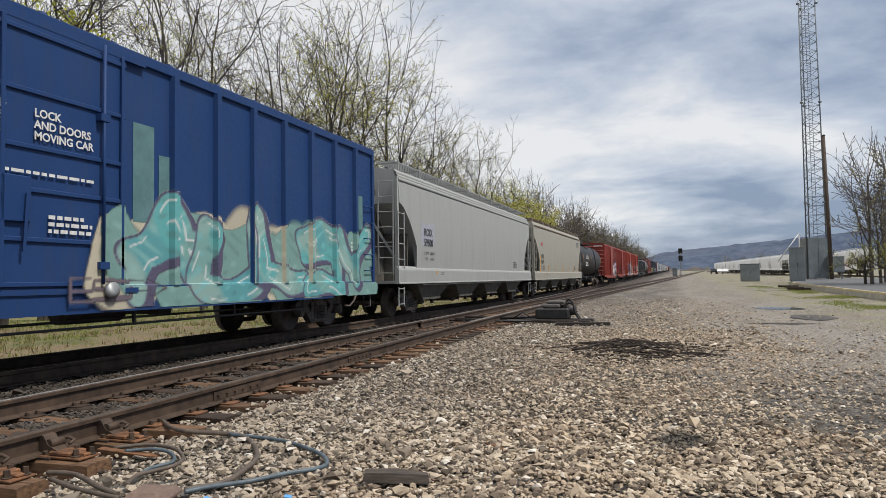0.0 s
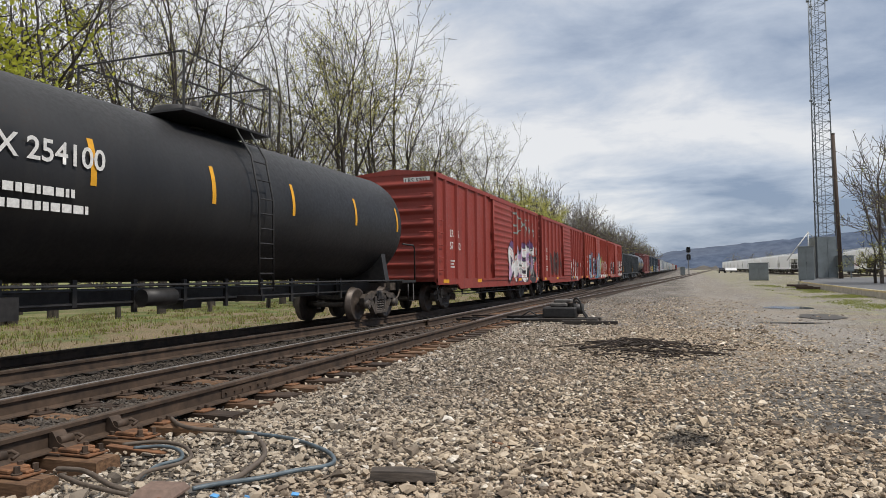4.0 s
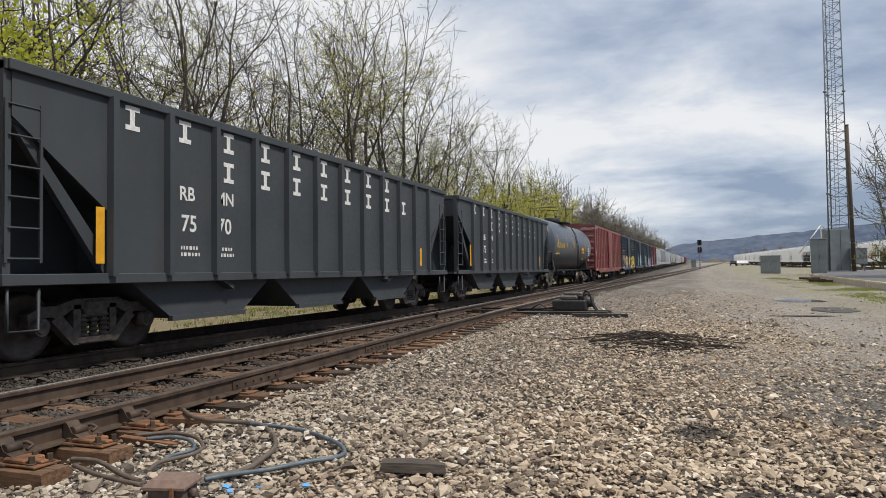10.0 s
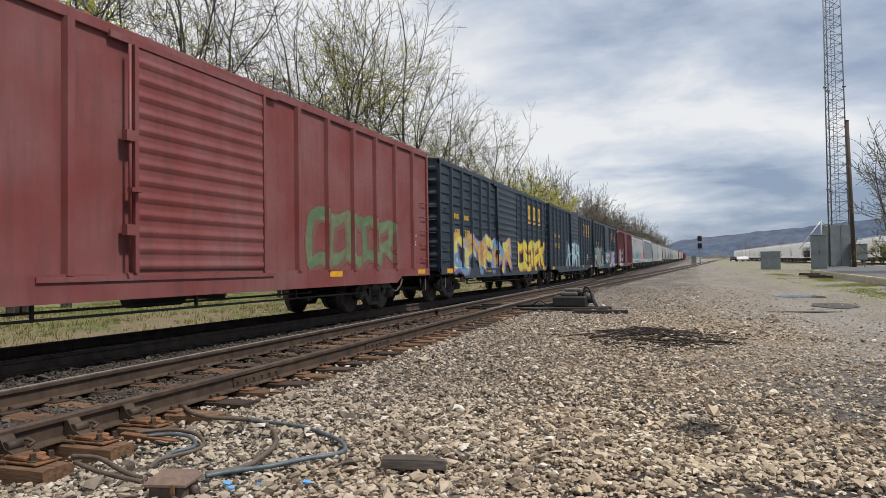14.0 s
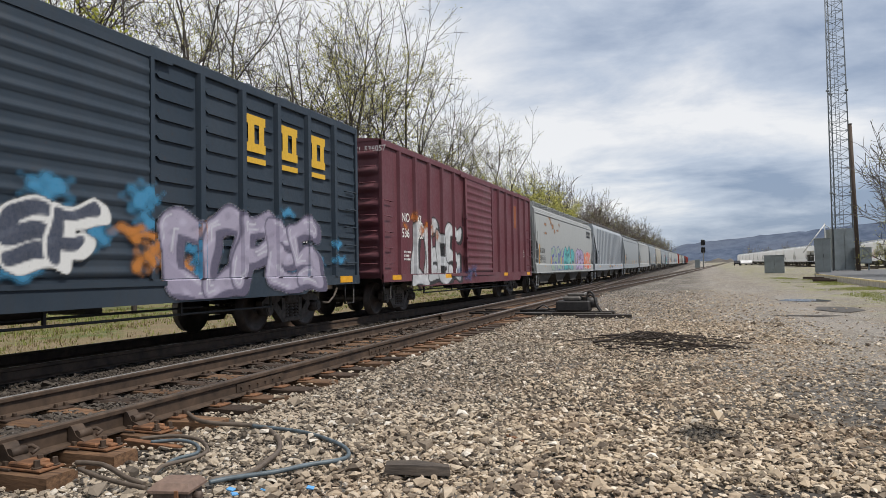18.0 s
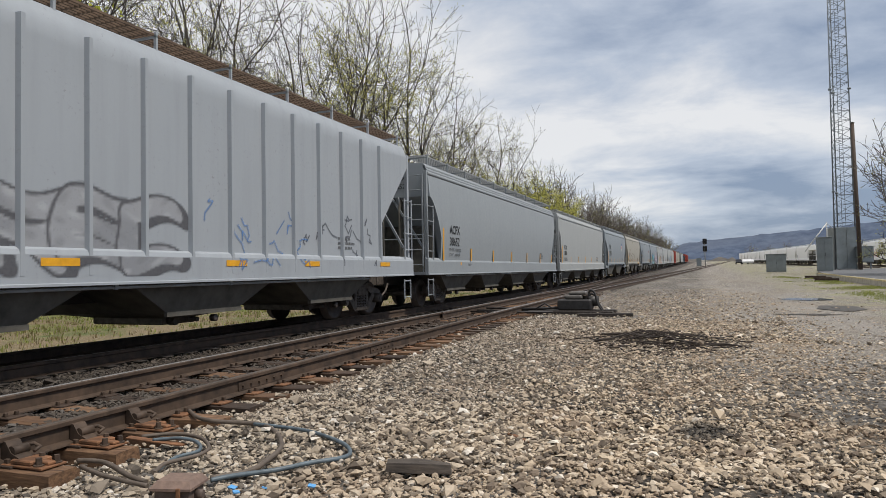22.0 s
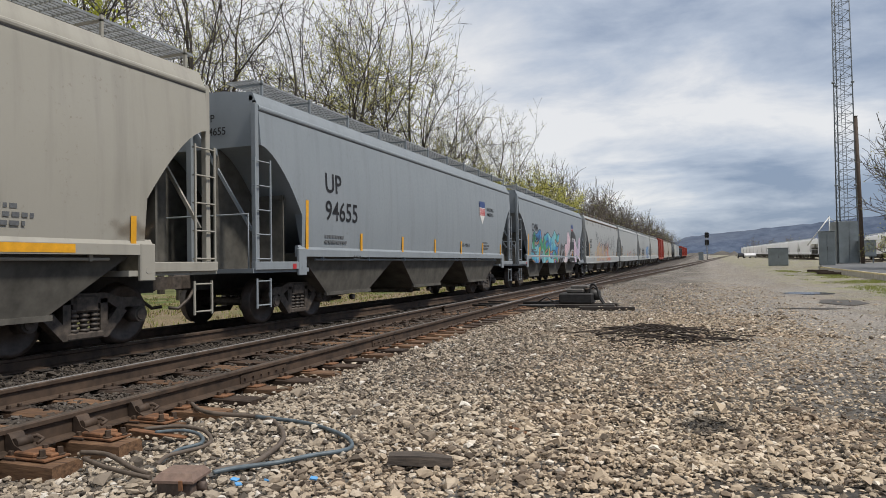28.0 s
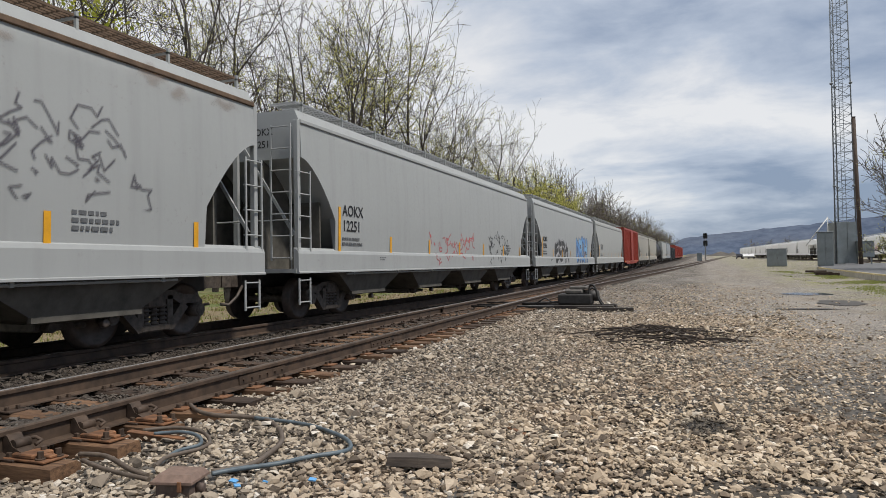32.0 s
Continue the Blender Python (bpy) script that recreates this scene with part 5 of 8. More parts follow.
M_FAINT = plain("worn_lettering", (0.11, 0.115, 0.12), 0.6, 0, 0.3, 18)

# blue boxcar that leaves first
blue, fl = reading_boxcar("weathered blue boxcar with teal and cream graffiti", P_BLUE, -178.7, 16.0, "", posts=(4, 7), door_off=-2.0, plug=True,
    paints=[dict(y0=-0.9, y1=7.4, z0=0.9, z1=2.1, fill=CREAM, edge=CREAM, seed=6, letters=9, cloud=CREAM, style="block", alpha=0.85),
            dict(y0=-0.5, y1=7.75, z0=0.87, z1=2.0, fill=(0.18, 0.33, 0.30), edge=(0.18, 0.33, 0.30), seed=9, letters=8, cloud=(0.18, 0.33, 0.30), style="bubble"),
            dict(y0=-0.35, y1=7.7, z0=0.92, z1=2.22, fill=[(0.19, 0.37, 0.34), (0.10, 0.33, 0.35), (0.26, 0.41, 0.37), (0.12, 0.40, 0.40)], edge=(0.09, 0.08, 0.14), seed=4, letters=5, word="AULSY", style="bubble", highlight=WHITE),
            dict(y0=-1.4, y1=0.4, z0=0.86, z1=1.2, fill=(0.14, 0.11, 0.13), edge=BLACK, seed=14, letters=5, style="tag")])
for text, y, z in (("LOCK", -1.91, 3.15), ("AND DOORS", -1.91, 3.01), ("MOVING CAR", -1.91, 2.87), ("D", -2.38, 3.17), ("S", -2.38, 3.03), ("E", -2.38, 2.89)):
    letter(blue, text, 0.142, M_WHITE, HALF + 0.105, y, z, 0.004)
bars(blue, M_WHITE, HALF + 0.105, -1.7, 1.72, 0.75, 0.26, 3, 21)
bars(blue, M_WHITE, HALF + 0.105, -2.3, 2.42, 1.3, 0.07, 1, 22)
M_PATCH = plain("grey_green_primer", (0.10, 0.20, 0.21), 0.7, 0, 0.2, 4)
for y, z, w, ht in ((-0.22, 2.0, 0.42, 1.45), (0.30, 2.0, 0.42, 1.05), (6.9, 2.1, 0.5, 1.1)):
    band("touch_up_patch", blue, M_PATCH, HALF + 0.004, y, z, w, ht, "grey-green primer patch")

hopper("light grey curved-side covered hopper, clean", P_LGREY, -161.1, 18.3, "ROIX", "59500", size=0.32, at=2.10, base=2.15, end_mat=P_UNDER, strips=False, data=(("LD LMT   220600", 1.88), ("LT WT     65400", 1.70)))
ob = band("primer_patch", TRAIN[-1][0], plain("pale_primer", (0.36, 0.37, 0.42), 0.7, 0, 0.12), HALF + 0.0205, -7.3, 2.05, 1.25, 0.80, "paler patch behind the number")
ob.rotation_euler = (0, radians(1.0), 0)
hopper("beige-grey covered hopper with yellow reflectors", P_BEIGE, -141.7, 19.25, "GPLX", "75471", size=0.34, at=1.95, end_mat=P_UNDER, walk_mat=P_RUSTWALK, top_rail=False, top=4.28, data=(("LD LMT  220600 LBS", 1.72), ("LT WT    68000 LBS", 1.56)))
gplx = TRAIN[-1][0]
for i in range(4):
    part("name_block", shared("name_block", name_block), M_FAINT, gplx, at=(HALF + 0.012, 7.1 + 0.36 * i, 3.4))
band("owner_plate", gplx, M_REDREF, HALF + 0.03, -7.6, 2.98, 0.42, 0.17, "small red owner plate")
tank1, fl = tank_car("dull black tank car with railed platform", P_TANK2, 16.9, 1.45, band_ys=(-6.6, -3.4, -0.9, 1.6, 4.4, 6.9))
letter(tank1, "TILX 254100", 0.40, M_WHITE, fl(0, 2.62) + 0.02, -5.3, 2.62, 0.006)
bars(tank1, M_WHITE, fl(0, 2.2) + 0.03, -5.2, 1.95, 2.2, 0.4, 2, 11)
place(tank1, -121.8, 16.9)

reading_boxcar("rusty red boxcar with white and purple graffiti", P_REDBROWN, -103.5, 15.8, "5702", "LRS", posts=(5, 6), left=(0.8, 1.18), door=3.3, door_off=0.35,
    paints=[dict(y0=1.2, y1=7.5, z0=1.0, z1=2.5, fill=[WHITE, (0.45, 0.3, 0.5)], edge=BLACK, seed=7, letters=5, word="DASMO", cloud=(0.12, 0.06, 0.16), highlight=(0.5, 0.08, 0.06)),
            dict(y0=5.5, y1=6.95, z0=0.95, z1=2.2, fill=BLACK, edge=(0.5, 0.08, 0.06), seed=10, letters=1, word="O", cloud=WHITE),
            dict(y0=2.0, y1=7.0, z0=3.0, z1=4.1, fill=(0.25, 0.30, 0.28), edge=(0.2, 0.2, 0.2), seed=8, letters=4, style="tag")])
reading_boxcar("oxide red boxcar with grey patches and white graffiti", P_REDBROWN, -86.7, 15.8, "2262", "LRS", posts=(5, 6), left=(0.8, 1.18), door=3.3, door_off=0.35,
    paints=[dict(y0=1.75, y1=5.0, z0=0.85, z1=2.15, fill=[WHITE, (0.55, 0.53, 0.55)], edge=BLACK, seed=12, letters=5, word="VICNY", style="bubble", highlight=(0.4, 0.05, 0.04), lean=0.1),
            dict(y0=-5.0, y1=-1.8, z0=1.3, z1=2.4, fill=(0.05, 0.04, 0.04), edge=(0.16, 0.05, 0.04), seed=13, letters=3, alpha=0.7)])
reading_boxcar("oxide red boxcar covered in blue and white graffiti", P_RED, -69.6, 15.75, "7442", "LRS", posts=(5, 6), left=(0.8, 1.18), door=3.3, door_off=0.35,
    paints=[dict(y0=-5.2, y1=1.6, z0=0.95, z1=2.6, fill=[(0.36, 0.40, 0.45), (0.07, 0.06, 0.10), (0.50, 0.52, 0.53), (0.20, 0.12, 0.22)], edge=BLACK, seed=21, letters=7, cloud=(0.10, 0.25, 0.36)),
            dict(y0=2.2, y1=7.6, z0=0.95, z1=2.3, fill=[WHITE, (0.62, 0.60, 0.60)], edge=(0.42, 0.04, 0.05), seed=22, letters=5, word="OTHEN", style="bubble", cloud=(0.30, 0.45, 0.10), highlight=(0.3, 0.5, 0.05))])
reading_boxcar("orange-red boxcar with black and silver graffiti", P_RED, -52.75, 16.05, "2115", "LRS", posts=(5, 6), left=(0.8, 1.18), door=3.3, door_off=0.35,
    paints=[dict(y0=-5.2, y1=-1.85, z0=0.9, z1=2.45, fill=[(0.03, 0.03, 0.033), (0.05, 0.05, 0.055)], edge=SILVER, seed=31, letters=4, word="AWMA"),
            dict(y0=2.3, y1=7.4, z0=0.95, z1=2.25, fill=[WHITE, SILVER, (0.62, 0.58, 0.5)], edge=BLACK, seed=33, letters=6, word="DESEMO", cloud=(0.55, 0.55, 0.54)),
            dict(y0=-7.0, y1=-6.2, z0=3.2, z1=3.45, fill=WHITE, edge=WHITE, seed=35, letters=4, style="tag", alpha=0.6)])

for y13, num in ((-35.75, ("75", "70")), (-19.95, ("75", "76"))):
    car, fl, ps = coal_hopper("black open coal hopper with white lettering", P_COAL)
    # the road's name, one plain block a panel
    for i in range(10):
        if i < 9:
            part("name_block", shared("name_block", name_block), M_WHITE, car, at=(HALF + 0.034, ps[i] + 0.24, 3.12))
        if 1 < i < 10:
            part("name_block", shared("name_block", None), M_WHITE, car, at=(HALF + 0.034, ps[i] + 0.24, 2.62))
    for i, s in enumerate(num):
        q = ps[1 + i] + (0.28, 0.08)[i]
        letter(car, s, 0.36, M_WHITE, HALF + 0.036, q, 1.76, 0.006)
        letter(car, ("RB", "MN")[i], 0.30, M_WHITE, HALF + 0.036, q - 0.04, 2.24, 0.006)
        bars(car, M_WHITE, HALF + 0.034, q, 1.35, 0.42, 0.2, 2, 4)
    for text, z in (("RBMN", 3.28), ("".join(num), 2.98)):
        en = letter(car, text, 0.24, M_WHITE, 0, 0, 0, 0.003)
        en.location, en.rotation_euler = (0.15, -7.325 + 0.085, z), (0, 0, radians(-90))
    for y in (ps[0] - 0.5, ps[3] - 0.25, ps[5] - 0.2, ps[10] + 0.2):
        band("reflector_strip", car, M_YELLOW, HALF + 0.034, y + 0.25, 1.25, 0.14, 0.75 if y == ps[0] - 0.5 else 0.5)
    place(car, y13, 14.65)

tank2, fl = tank_car("glossy black tank car with yellow lettering", P_TANK, 16.4, 1.55, zc=2.60, band_ys=(-6.1, -3.2, -0.9, 4.1, 6.3))
letter(tank2, "667190", 0.42, M_YELLET, fl(0, 2.4) + 0.02, -5.2, 2.36, 0.008)
letter(tank2, "UTLX", 0.46, M_YELLET, fl(0, 2.4) + 0.02, -6.55, 2.36, 0.010)
bars(tank2, M_YELLET, fl(0, 2.0) + 0.03, -6.5, 1.95, 1.7, 0.2, 2, 12)
bars(tank2, M_YELLET, fl(0, 2.5) + 0.02, -0.9, 2.4, 0.6, 0.4, 4, 14)
bars(tank2, M_WHITE, fl(0, 2.5) + 0.004, 5.2, 2.0, 0.9, 0.75, 6, 15)
band("placard", tank2, M_YELLOW, fl(0, 2.6) + 0.010, 2.3, 2.14, 0.85, 0.36)
bars(tank2, M_DARKLET, fl(0, 2.6) + 0.014, 2.36, 2.18, 0.72, 0.2, 1, 16)
bars(tank2, M_YELLET, fl(0, 1.86) + 0.012, 3.35, 1.72, 0.75, 0.14, 2, 17)
bars(tank2, M_YELLET, fl(0, 1.90) + 0.012, 4.75, 1.70, 0.26, 0.24, 4, 18)
part("hazard_placard", Kit().prism([(0, -0.16), (0.16, 0), (0, 0.16), (-0.16, 0)], "x", 0, 0.004), M_WHITE, tank2, "white diamond placard", (fl(0, 1.75) + 0.02, 6.9, 1.75))
place(tank2, -4.4, 16.4)

reading_boxcar("long faded pinkish-red boxcar with green graffiti", P_FADED, 13.0, 19.4, "615034", "WFRX", posts=(7, 6), door_off=0.0, ribs=7,
    paints=[dict(y0=3.2, y1=7.2, z0=1.2, z1=2.3, fill=[(0.16, 0.24, 0.12), (0.10, 0.22, 0.10)], edge=(0.22, 0.10, 0.08), seed=41, letters=5, alpha=0.75),
            dict(y0=-9.2, y1=-8.85, z0=2.0, z1=2.5, fill=WHITE, edge=WHITE, seed=42, letters=3, style="tag"),
            dict(y0=-5.8, y1=-4.2, z0=1.4, z1=3.0, fill=(0.45, 0.36, 0.35), edge=WHITE, seed=43, letters=3, style="tag")])


def navy_boxcar(y13, number, paints):
    car, flank = boxcar("dark blue-black boxcar with yellow blocks and graffiti", P_NAVY, 15.8, posts=(5, 5), fancy_panels=True, ribs=9)
    for a in paints:
        spray(car, flank=flank, **a)
    p = car["posts"]
    for i in range(3):
        w = 0.55
        y = (p[7 + i] if 7 + i < len(p) else 7.0) - 0.95
        part("company_block", shared("company_block", lambda: Kit().box(0, 0.003, 0, 0.55, 0, 0.1).box(0, 0.003, 0, 0.55, 0.20, 0.36).box(0, 0.003, 0, 0.55, 0.70, 0.86).box(0, 0.003, 0.04, 0.22, 0.36, 0.70).box(0, 0.003, 0.36, 0.51, 0.36, 0.70)), M_YELLET, car, at=(HALF + 0.045, y, 3.1))
    for i, s in enumerate((number[:3], number[3:])):
        letter(car, s, 0.38, M_YELLET, HALF + 0.045, p[i] + 0.24, 2.1, 0.006)
        bars(car, M_YELLET, HALF + 0.038, p[i] + 0.24, 2.62, 0.5, 0.3, 1, 2)
    for y in (-7.4, -3.0, 3.2, 7.0):
        band("reflector_strip", car, M_YELLOW, HALF + 0.068, y, 0.92, 0.55, 0.14)
    bars(car, M_WHITE, HALF + 0.04, 5.3, 1.4, 0.5, 0.45, 3, 6)
    place(car, y13, 15.8)


navy_boxcar(33.4, "138760", [dict(y0=-6.6, y1=0.2, z0=0.95, z1=2.1, fill=[(0.55, 0.50, 0.12), (0.10, 0.25, 0.45), (0.5, 0.28, 0.08)], edge=(0.12, 0.12, 0.25), seed=51, letters=6),
    dict(y0=1.8, y1=7.2, z0=1.0, z1=2.2, fill=[(0.62, 0.50, 0.05), (0.45, 0.5, 0.1)], edge=(0.35, 0.12, 0.05), seed=52, letters=5)])
navy_boxcar(50.2, "139021", [dict(y0=-2.8, y1=1.2, z0=0.95, z1=2.5, fill=[(0.30, 0.48, 0.55), (0.40, 0.55, 0.6)], edge=(0.05, 0.10, 0.14), seed=55, letters=5, highlight=WHITE)])
navy_boxcar(67.0, "136175", [dict(y0=-5.9, y1=-1.9, z0=0.95, z1=2.35, fill=[(0.27, 0.28, 0.25), (0.20, 0.21, 0.19)], edge=(0.05, 0.06, 0.06), seed=61, letters=4, word="PUGI", style="bubble"),
    dict(y0=-7.2, y1=-6.0, z0=1.0, z1=2.3, fill=[(0.15, 0.40, 0.50), (0.5, 0.4, 0.15)], edge=(0.05, 0.08, 0.1), seed=62, letters=2),
    dict(y0=1.2, y1=7.2, z0=0.9, z1=2.3, fill=(0.05, 0.26, 0.46), edge=(0.05, 0.26, 0.46), seed=67, letters=26, style="stain"),
    dict(y0=0.9, y1=4.6, z0=1.2, z1=2.4, fill=(0.55, 0.20, 0.03), edge=(0.55, 0.20, 0.03), seed=66, letters=12, style="stain"),
    dict(y0=1.9, y1=6.1, z0=0.82, z1=2.1, fill=[(0.34, 0.31, 0.40), (0.30, 0.27, 0.36)], edge=(0.10, 0.09, 0.14), seed=63, letters=5, word="COPES", style="bubble", highlight=(0.5, 0.5, 0.55)),
    dict(y0=-2.0, y1=0.6, z0=1.0, z1=2.3, fill=(0.05, 0.26, 0.46), edge=(0.05, 0.26, 0.46), seed=68, letters=14, style="stain"),
    dict(y0=-1.3, y1=0.5, z0=1.3, z1=2.0, fill=(0.05, 0.06, 0.09), edge=WHITE, seed=64, letters=3, word="DSF")])

reading_boxcar("maroon boxcar with silver bubble graffiti and orange patch", P_MAROON, 84.1, 15.9, "536057", "NOKL", posts=(5, 5),
    paints=[dict(y0=-5.9, y1=-2.1, z0=0.78, z1=2.45, fill=[SILVER, (0.42, 0.43, 0.44)], edge=BLACK, seed=71, letters=4, word="OEBS", style="bubble"), dict(y0=-2.4, y1=0.2, z0=0.85, z1=1.3, fill=(0.06, 0.10, 0.24), edge=BLACK, seed=72, letters=9, style="stain", alpha=0.6), dict(y0=-6.5, y1=-4.0, z0=2.2, z1=2.7, fill=(0.5, 0.16, 0.03), edge=BLACK, seed=73, letters=7, style="stain", alpha=0.8)])
maroon = TRAIN[-1][0]
band("touch_up_patch", maroon, plain("orange_primer", (0.27, 0.085, 0.03), 0.7, 0, 0.2), HALF + 0.006, 4.85, 2.95, 0.62, 0.95, "orange primer patch")

hopper("light grey covered hopper with a row of coloured graffiti", P_WHITE, 101.1, 18.7, "R O I X", "5 8 6 3 6", size=0.36, at=1.04, base=1.64, wide=0.92, slope=0.5, cut_top=2.6, data=(("LD LMT   197300 LBS", 1.52), ("LT WT    65700 LBS NEW 12-94", 1.36)), end_mat=P_UNDER,
    paints=[dict(y0=-8.6, y1=-2.6, z0=2.9, z1=4.0, fill=(0.36, 0.16, 0.04), edge=(0.2, 0.07, 0.02), seed=80, letters=9, style="stain"),
            dict(y0=-5.6, y1=-2.4, z0=1.12, z1=2.2, fill=[(0.27, 0.36, 0.27), (0.30, 0.38, 0.31)], edge=(0.09, 0.10, 0.36), seed=81, letters=4, word="CHOK", style="bubble"),
            dict(y0=-1.9, y1=1.2, z0=1.12, z1=2.3, fill=[(0.07, 0.36, 0.37), (0.16, 0.46, 0.44)], edge=(0.03, 0.13, 0.15), seed=82, letters=4, style="bubble"),
            dict(y0=2.1, y1=5.1, z0=1.15, z1=2.3, fill=[(0.42, 0.34, 0.52), (0.3, 0.25, 0.4)], edge=(0.15, 0.1, 0.2), seed=83, letters=4, style="bubble"),
            dict(y0=5.4, y1=7.8, z0=1.2, z1=2.2, fill=[(0.62, 0.10, 0.04), (0.6, 0.16, 0.06)], edge=(0.62, 0.45, 0.4), seed=84, letters=4, word="EROK", style="bubble")])
for i in range(4):
    ob = part("name_block", shared("name_block", None), M_DARKLET, TRAIN[-1][0], at=(HALF + 0.03, 6.66 + 0.4 * i, 3.32))
    ob.scale = (1, 1.25, 1.25)
hopper("pale grey ribbed covered hopper with faint graffiti", paint("pale_blue_grey_paint", (0.32, 0.345, 0.37), 0.2, 0.12, 0.35, wide=True), 120.8, 20.1, "MC  UX", "40  032", size=0.36, at=2.30, ribbed=17, bulge=0.0, shoulder=4.22, top=4.55, slope=1.7, round_cut=False, cut_top=3.9, cut_low=2.2, bays=4, end_mat=P_UNDER, strips=False, walk_mat=P_RUSTWALK, top_rail=False,
    paints=[dict(y0=-1.8, y1=1.1, z0=1.25, z1=2.15, fill=[(0.36, 0.37, 0.39), (0.28, 0.29, 0.31)], edge=(0.09, 0.09, 0.10), seed=91, letters=3, word="REC", alpha=0.8), dict(y0=4.6, y1=8.0, z0=1.4, z1=2.4, fill=(0.03, 0.03, 0.05), edge=BLACK, seed=93, letters=14, style="scribble", alpha=0.8),
            dict(y0=1.6, y1=4.6, z0=1.3, z1=2.1, fill=(0.10, 0.22, 0.46), edge=(0.1, 0.2, 0.4), seed=92, letters=16, style="scribble", alpha=0.8)])
for y in (-7.6, -1.2, 2.2, 4.6, 8.0):
    band("reflector_strip", TRAIN[-1][0], M_YELLOW, HALF + 0.056, y, 1.24, 0.55, 0.1)
hopper("grey curved-side covered hopper with orange reflectors", P_GREY, 142.0, 18.5, "ACFX", "38652", size=0.37, at=1.76, slope=0.85, data=(("LD LMT 195000LBS", 1.72), ("LT WT   68000LBS", 1.56)), end_mat=P_UNDER, bulge=0.10)
hopper("near-white covered hopper with orange reflectors", P_WHITE, 161.6, 18.5, "ROIX", "58384", size=0.34, at=1.6, slope=0.6, top_rail=False, top=4.28, end_mat=P_UNDER, bulge=0.03)
hopper("blue-grey two-bay cement hopper with a red shield", P_COOL, 181.2, 16.0, "SSW", "70390", size=0.55, end_mat=P_UNDER, bulge=0.09, bays=2, thin=True, shield=True)
hopper("dirty tan-grey covered hopper with black outline graffiti", P_TAN, 198.3, 17.0, "", "612", end_mat=P_UNDER, bulge=0.07, letmat=M_DARKLET, thin=True, bays=3,
    paints=[dict(y0=-7.0, y1=7.0, z0=1.5, z1=3.9, fill=(0.16, 0.11, 0.06), edge=(0.2, 0.07, 0.02), seed=100, letters=12, style="stain", alpha=0.5),
            dict(y0=-3.6, y1=-0.2, z0=1.35, z1=2.3, fill=[(0.34, 0.32, 0.27), (0.36, 0.34, 0.29)], edge=BLACK, seed=101, letters=3, word="DOE", style="bubble")])
hopper("blue-grey covered hopper with yellow reflectors", P_COOL, 216.3, 17.3, "UP", "94655", end_mat=P_UNDER, bulge=0.08, thin=True, bays=3, shield=True)
for text, size, y, z in (("CH-110-012", 0.15, 2.40, 1.68), ("BUILDING", 0.19, 5.15, 3.02), ("AMERICA", 0.19, 5.15, 2.84)):
    letter(TRAIN[-1][0], text, size, M_DARKLET, hopper_section(z + 0.08, 0.08, 4.35, 4.0) + 0.008, y, z, 0.002)
hopper("grey covered hopper with teal and black graffiti", P_COOL, 234.7, 16.8, "CNW", "180460", size=0.51, end_mat=P_UNDER, bulge=0.08, thin=True, bays=3, shield=True,
    paints=[dict(y0=-5.6, y1=0.0, z0=1.12, z1=1.7, fill=(0.20, 0.17, 0.42), edge=(0.20, 0.17, 0.42), seed=113, letters=34, style="stain"),
            dict(y0=-6.0, y1=-0.2, z0=1.15, z1=2.55, fill=[(0.06, 0.30, 0.42), (0.03, 0.16, 0.40), (0.05, 0.26, 0.10), (0.20, 0.46, 0.50)], edge=(0.04, 0.05, 0.10), drop=(0.42, 0.22, 0.10), seed=111, letters=5, word="SMEES", lean=0.25),
            dict(y0=0.7, y1=7.0, z0=1.12, z1=2.2, fill=(0.02, 0.02, 0.022), edge=(0.02, 0.02, 0.022), seed=115, letters=22, style="stain"),
            dict(y0=0.7, y1=2.2, z0=1.1, z1=2.1, fill=(0.02, 0.02, 0.022), edge=(0.30, 0.30, 0.31), seed=116, letters=1, word="W"),
            dict(y0=1.9, y1=4.0, z0=1.1, z1=2.75, fill=[(0.58, 0.42, 0.47), (0.62, 0.55, 0.56)], edge=(0.40, 0.40, 0.42), seed=112, letters=1, word="A"),
            dict(y0=3.7, y1=5.2, z0=1.1, z1=2.7, fill=(0.02, 0.02, 0.022), edge=(0.35, 0.35, 0.36), seed=114, letters=1, word="S"),
            dict(y0=5.0, y1=6.7, z0=1.1, z1=2.5, fill=[(0.50, 0.36, 0.46), (0.40, 0.34, 0.46)], edge=(0.55, 0.55, 0.56), seed=117, letters=1, word="N")])
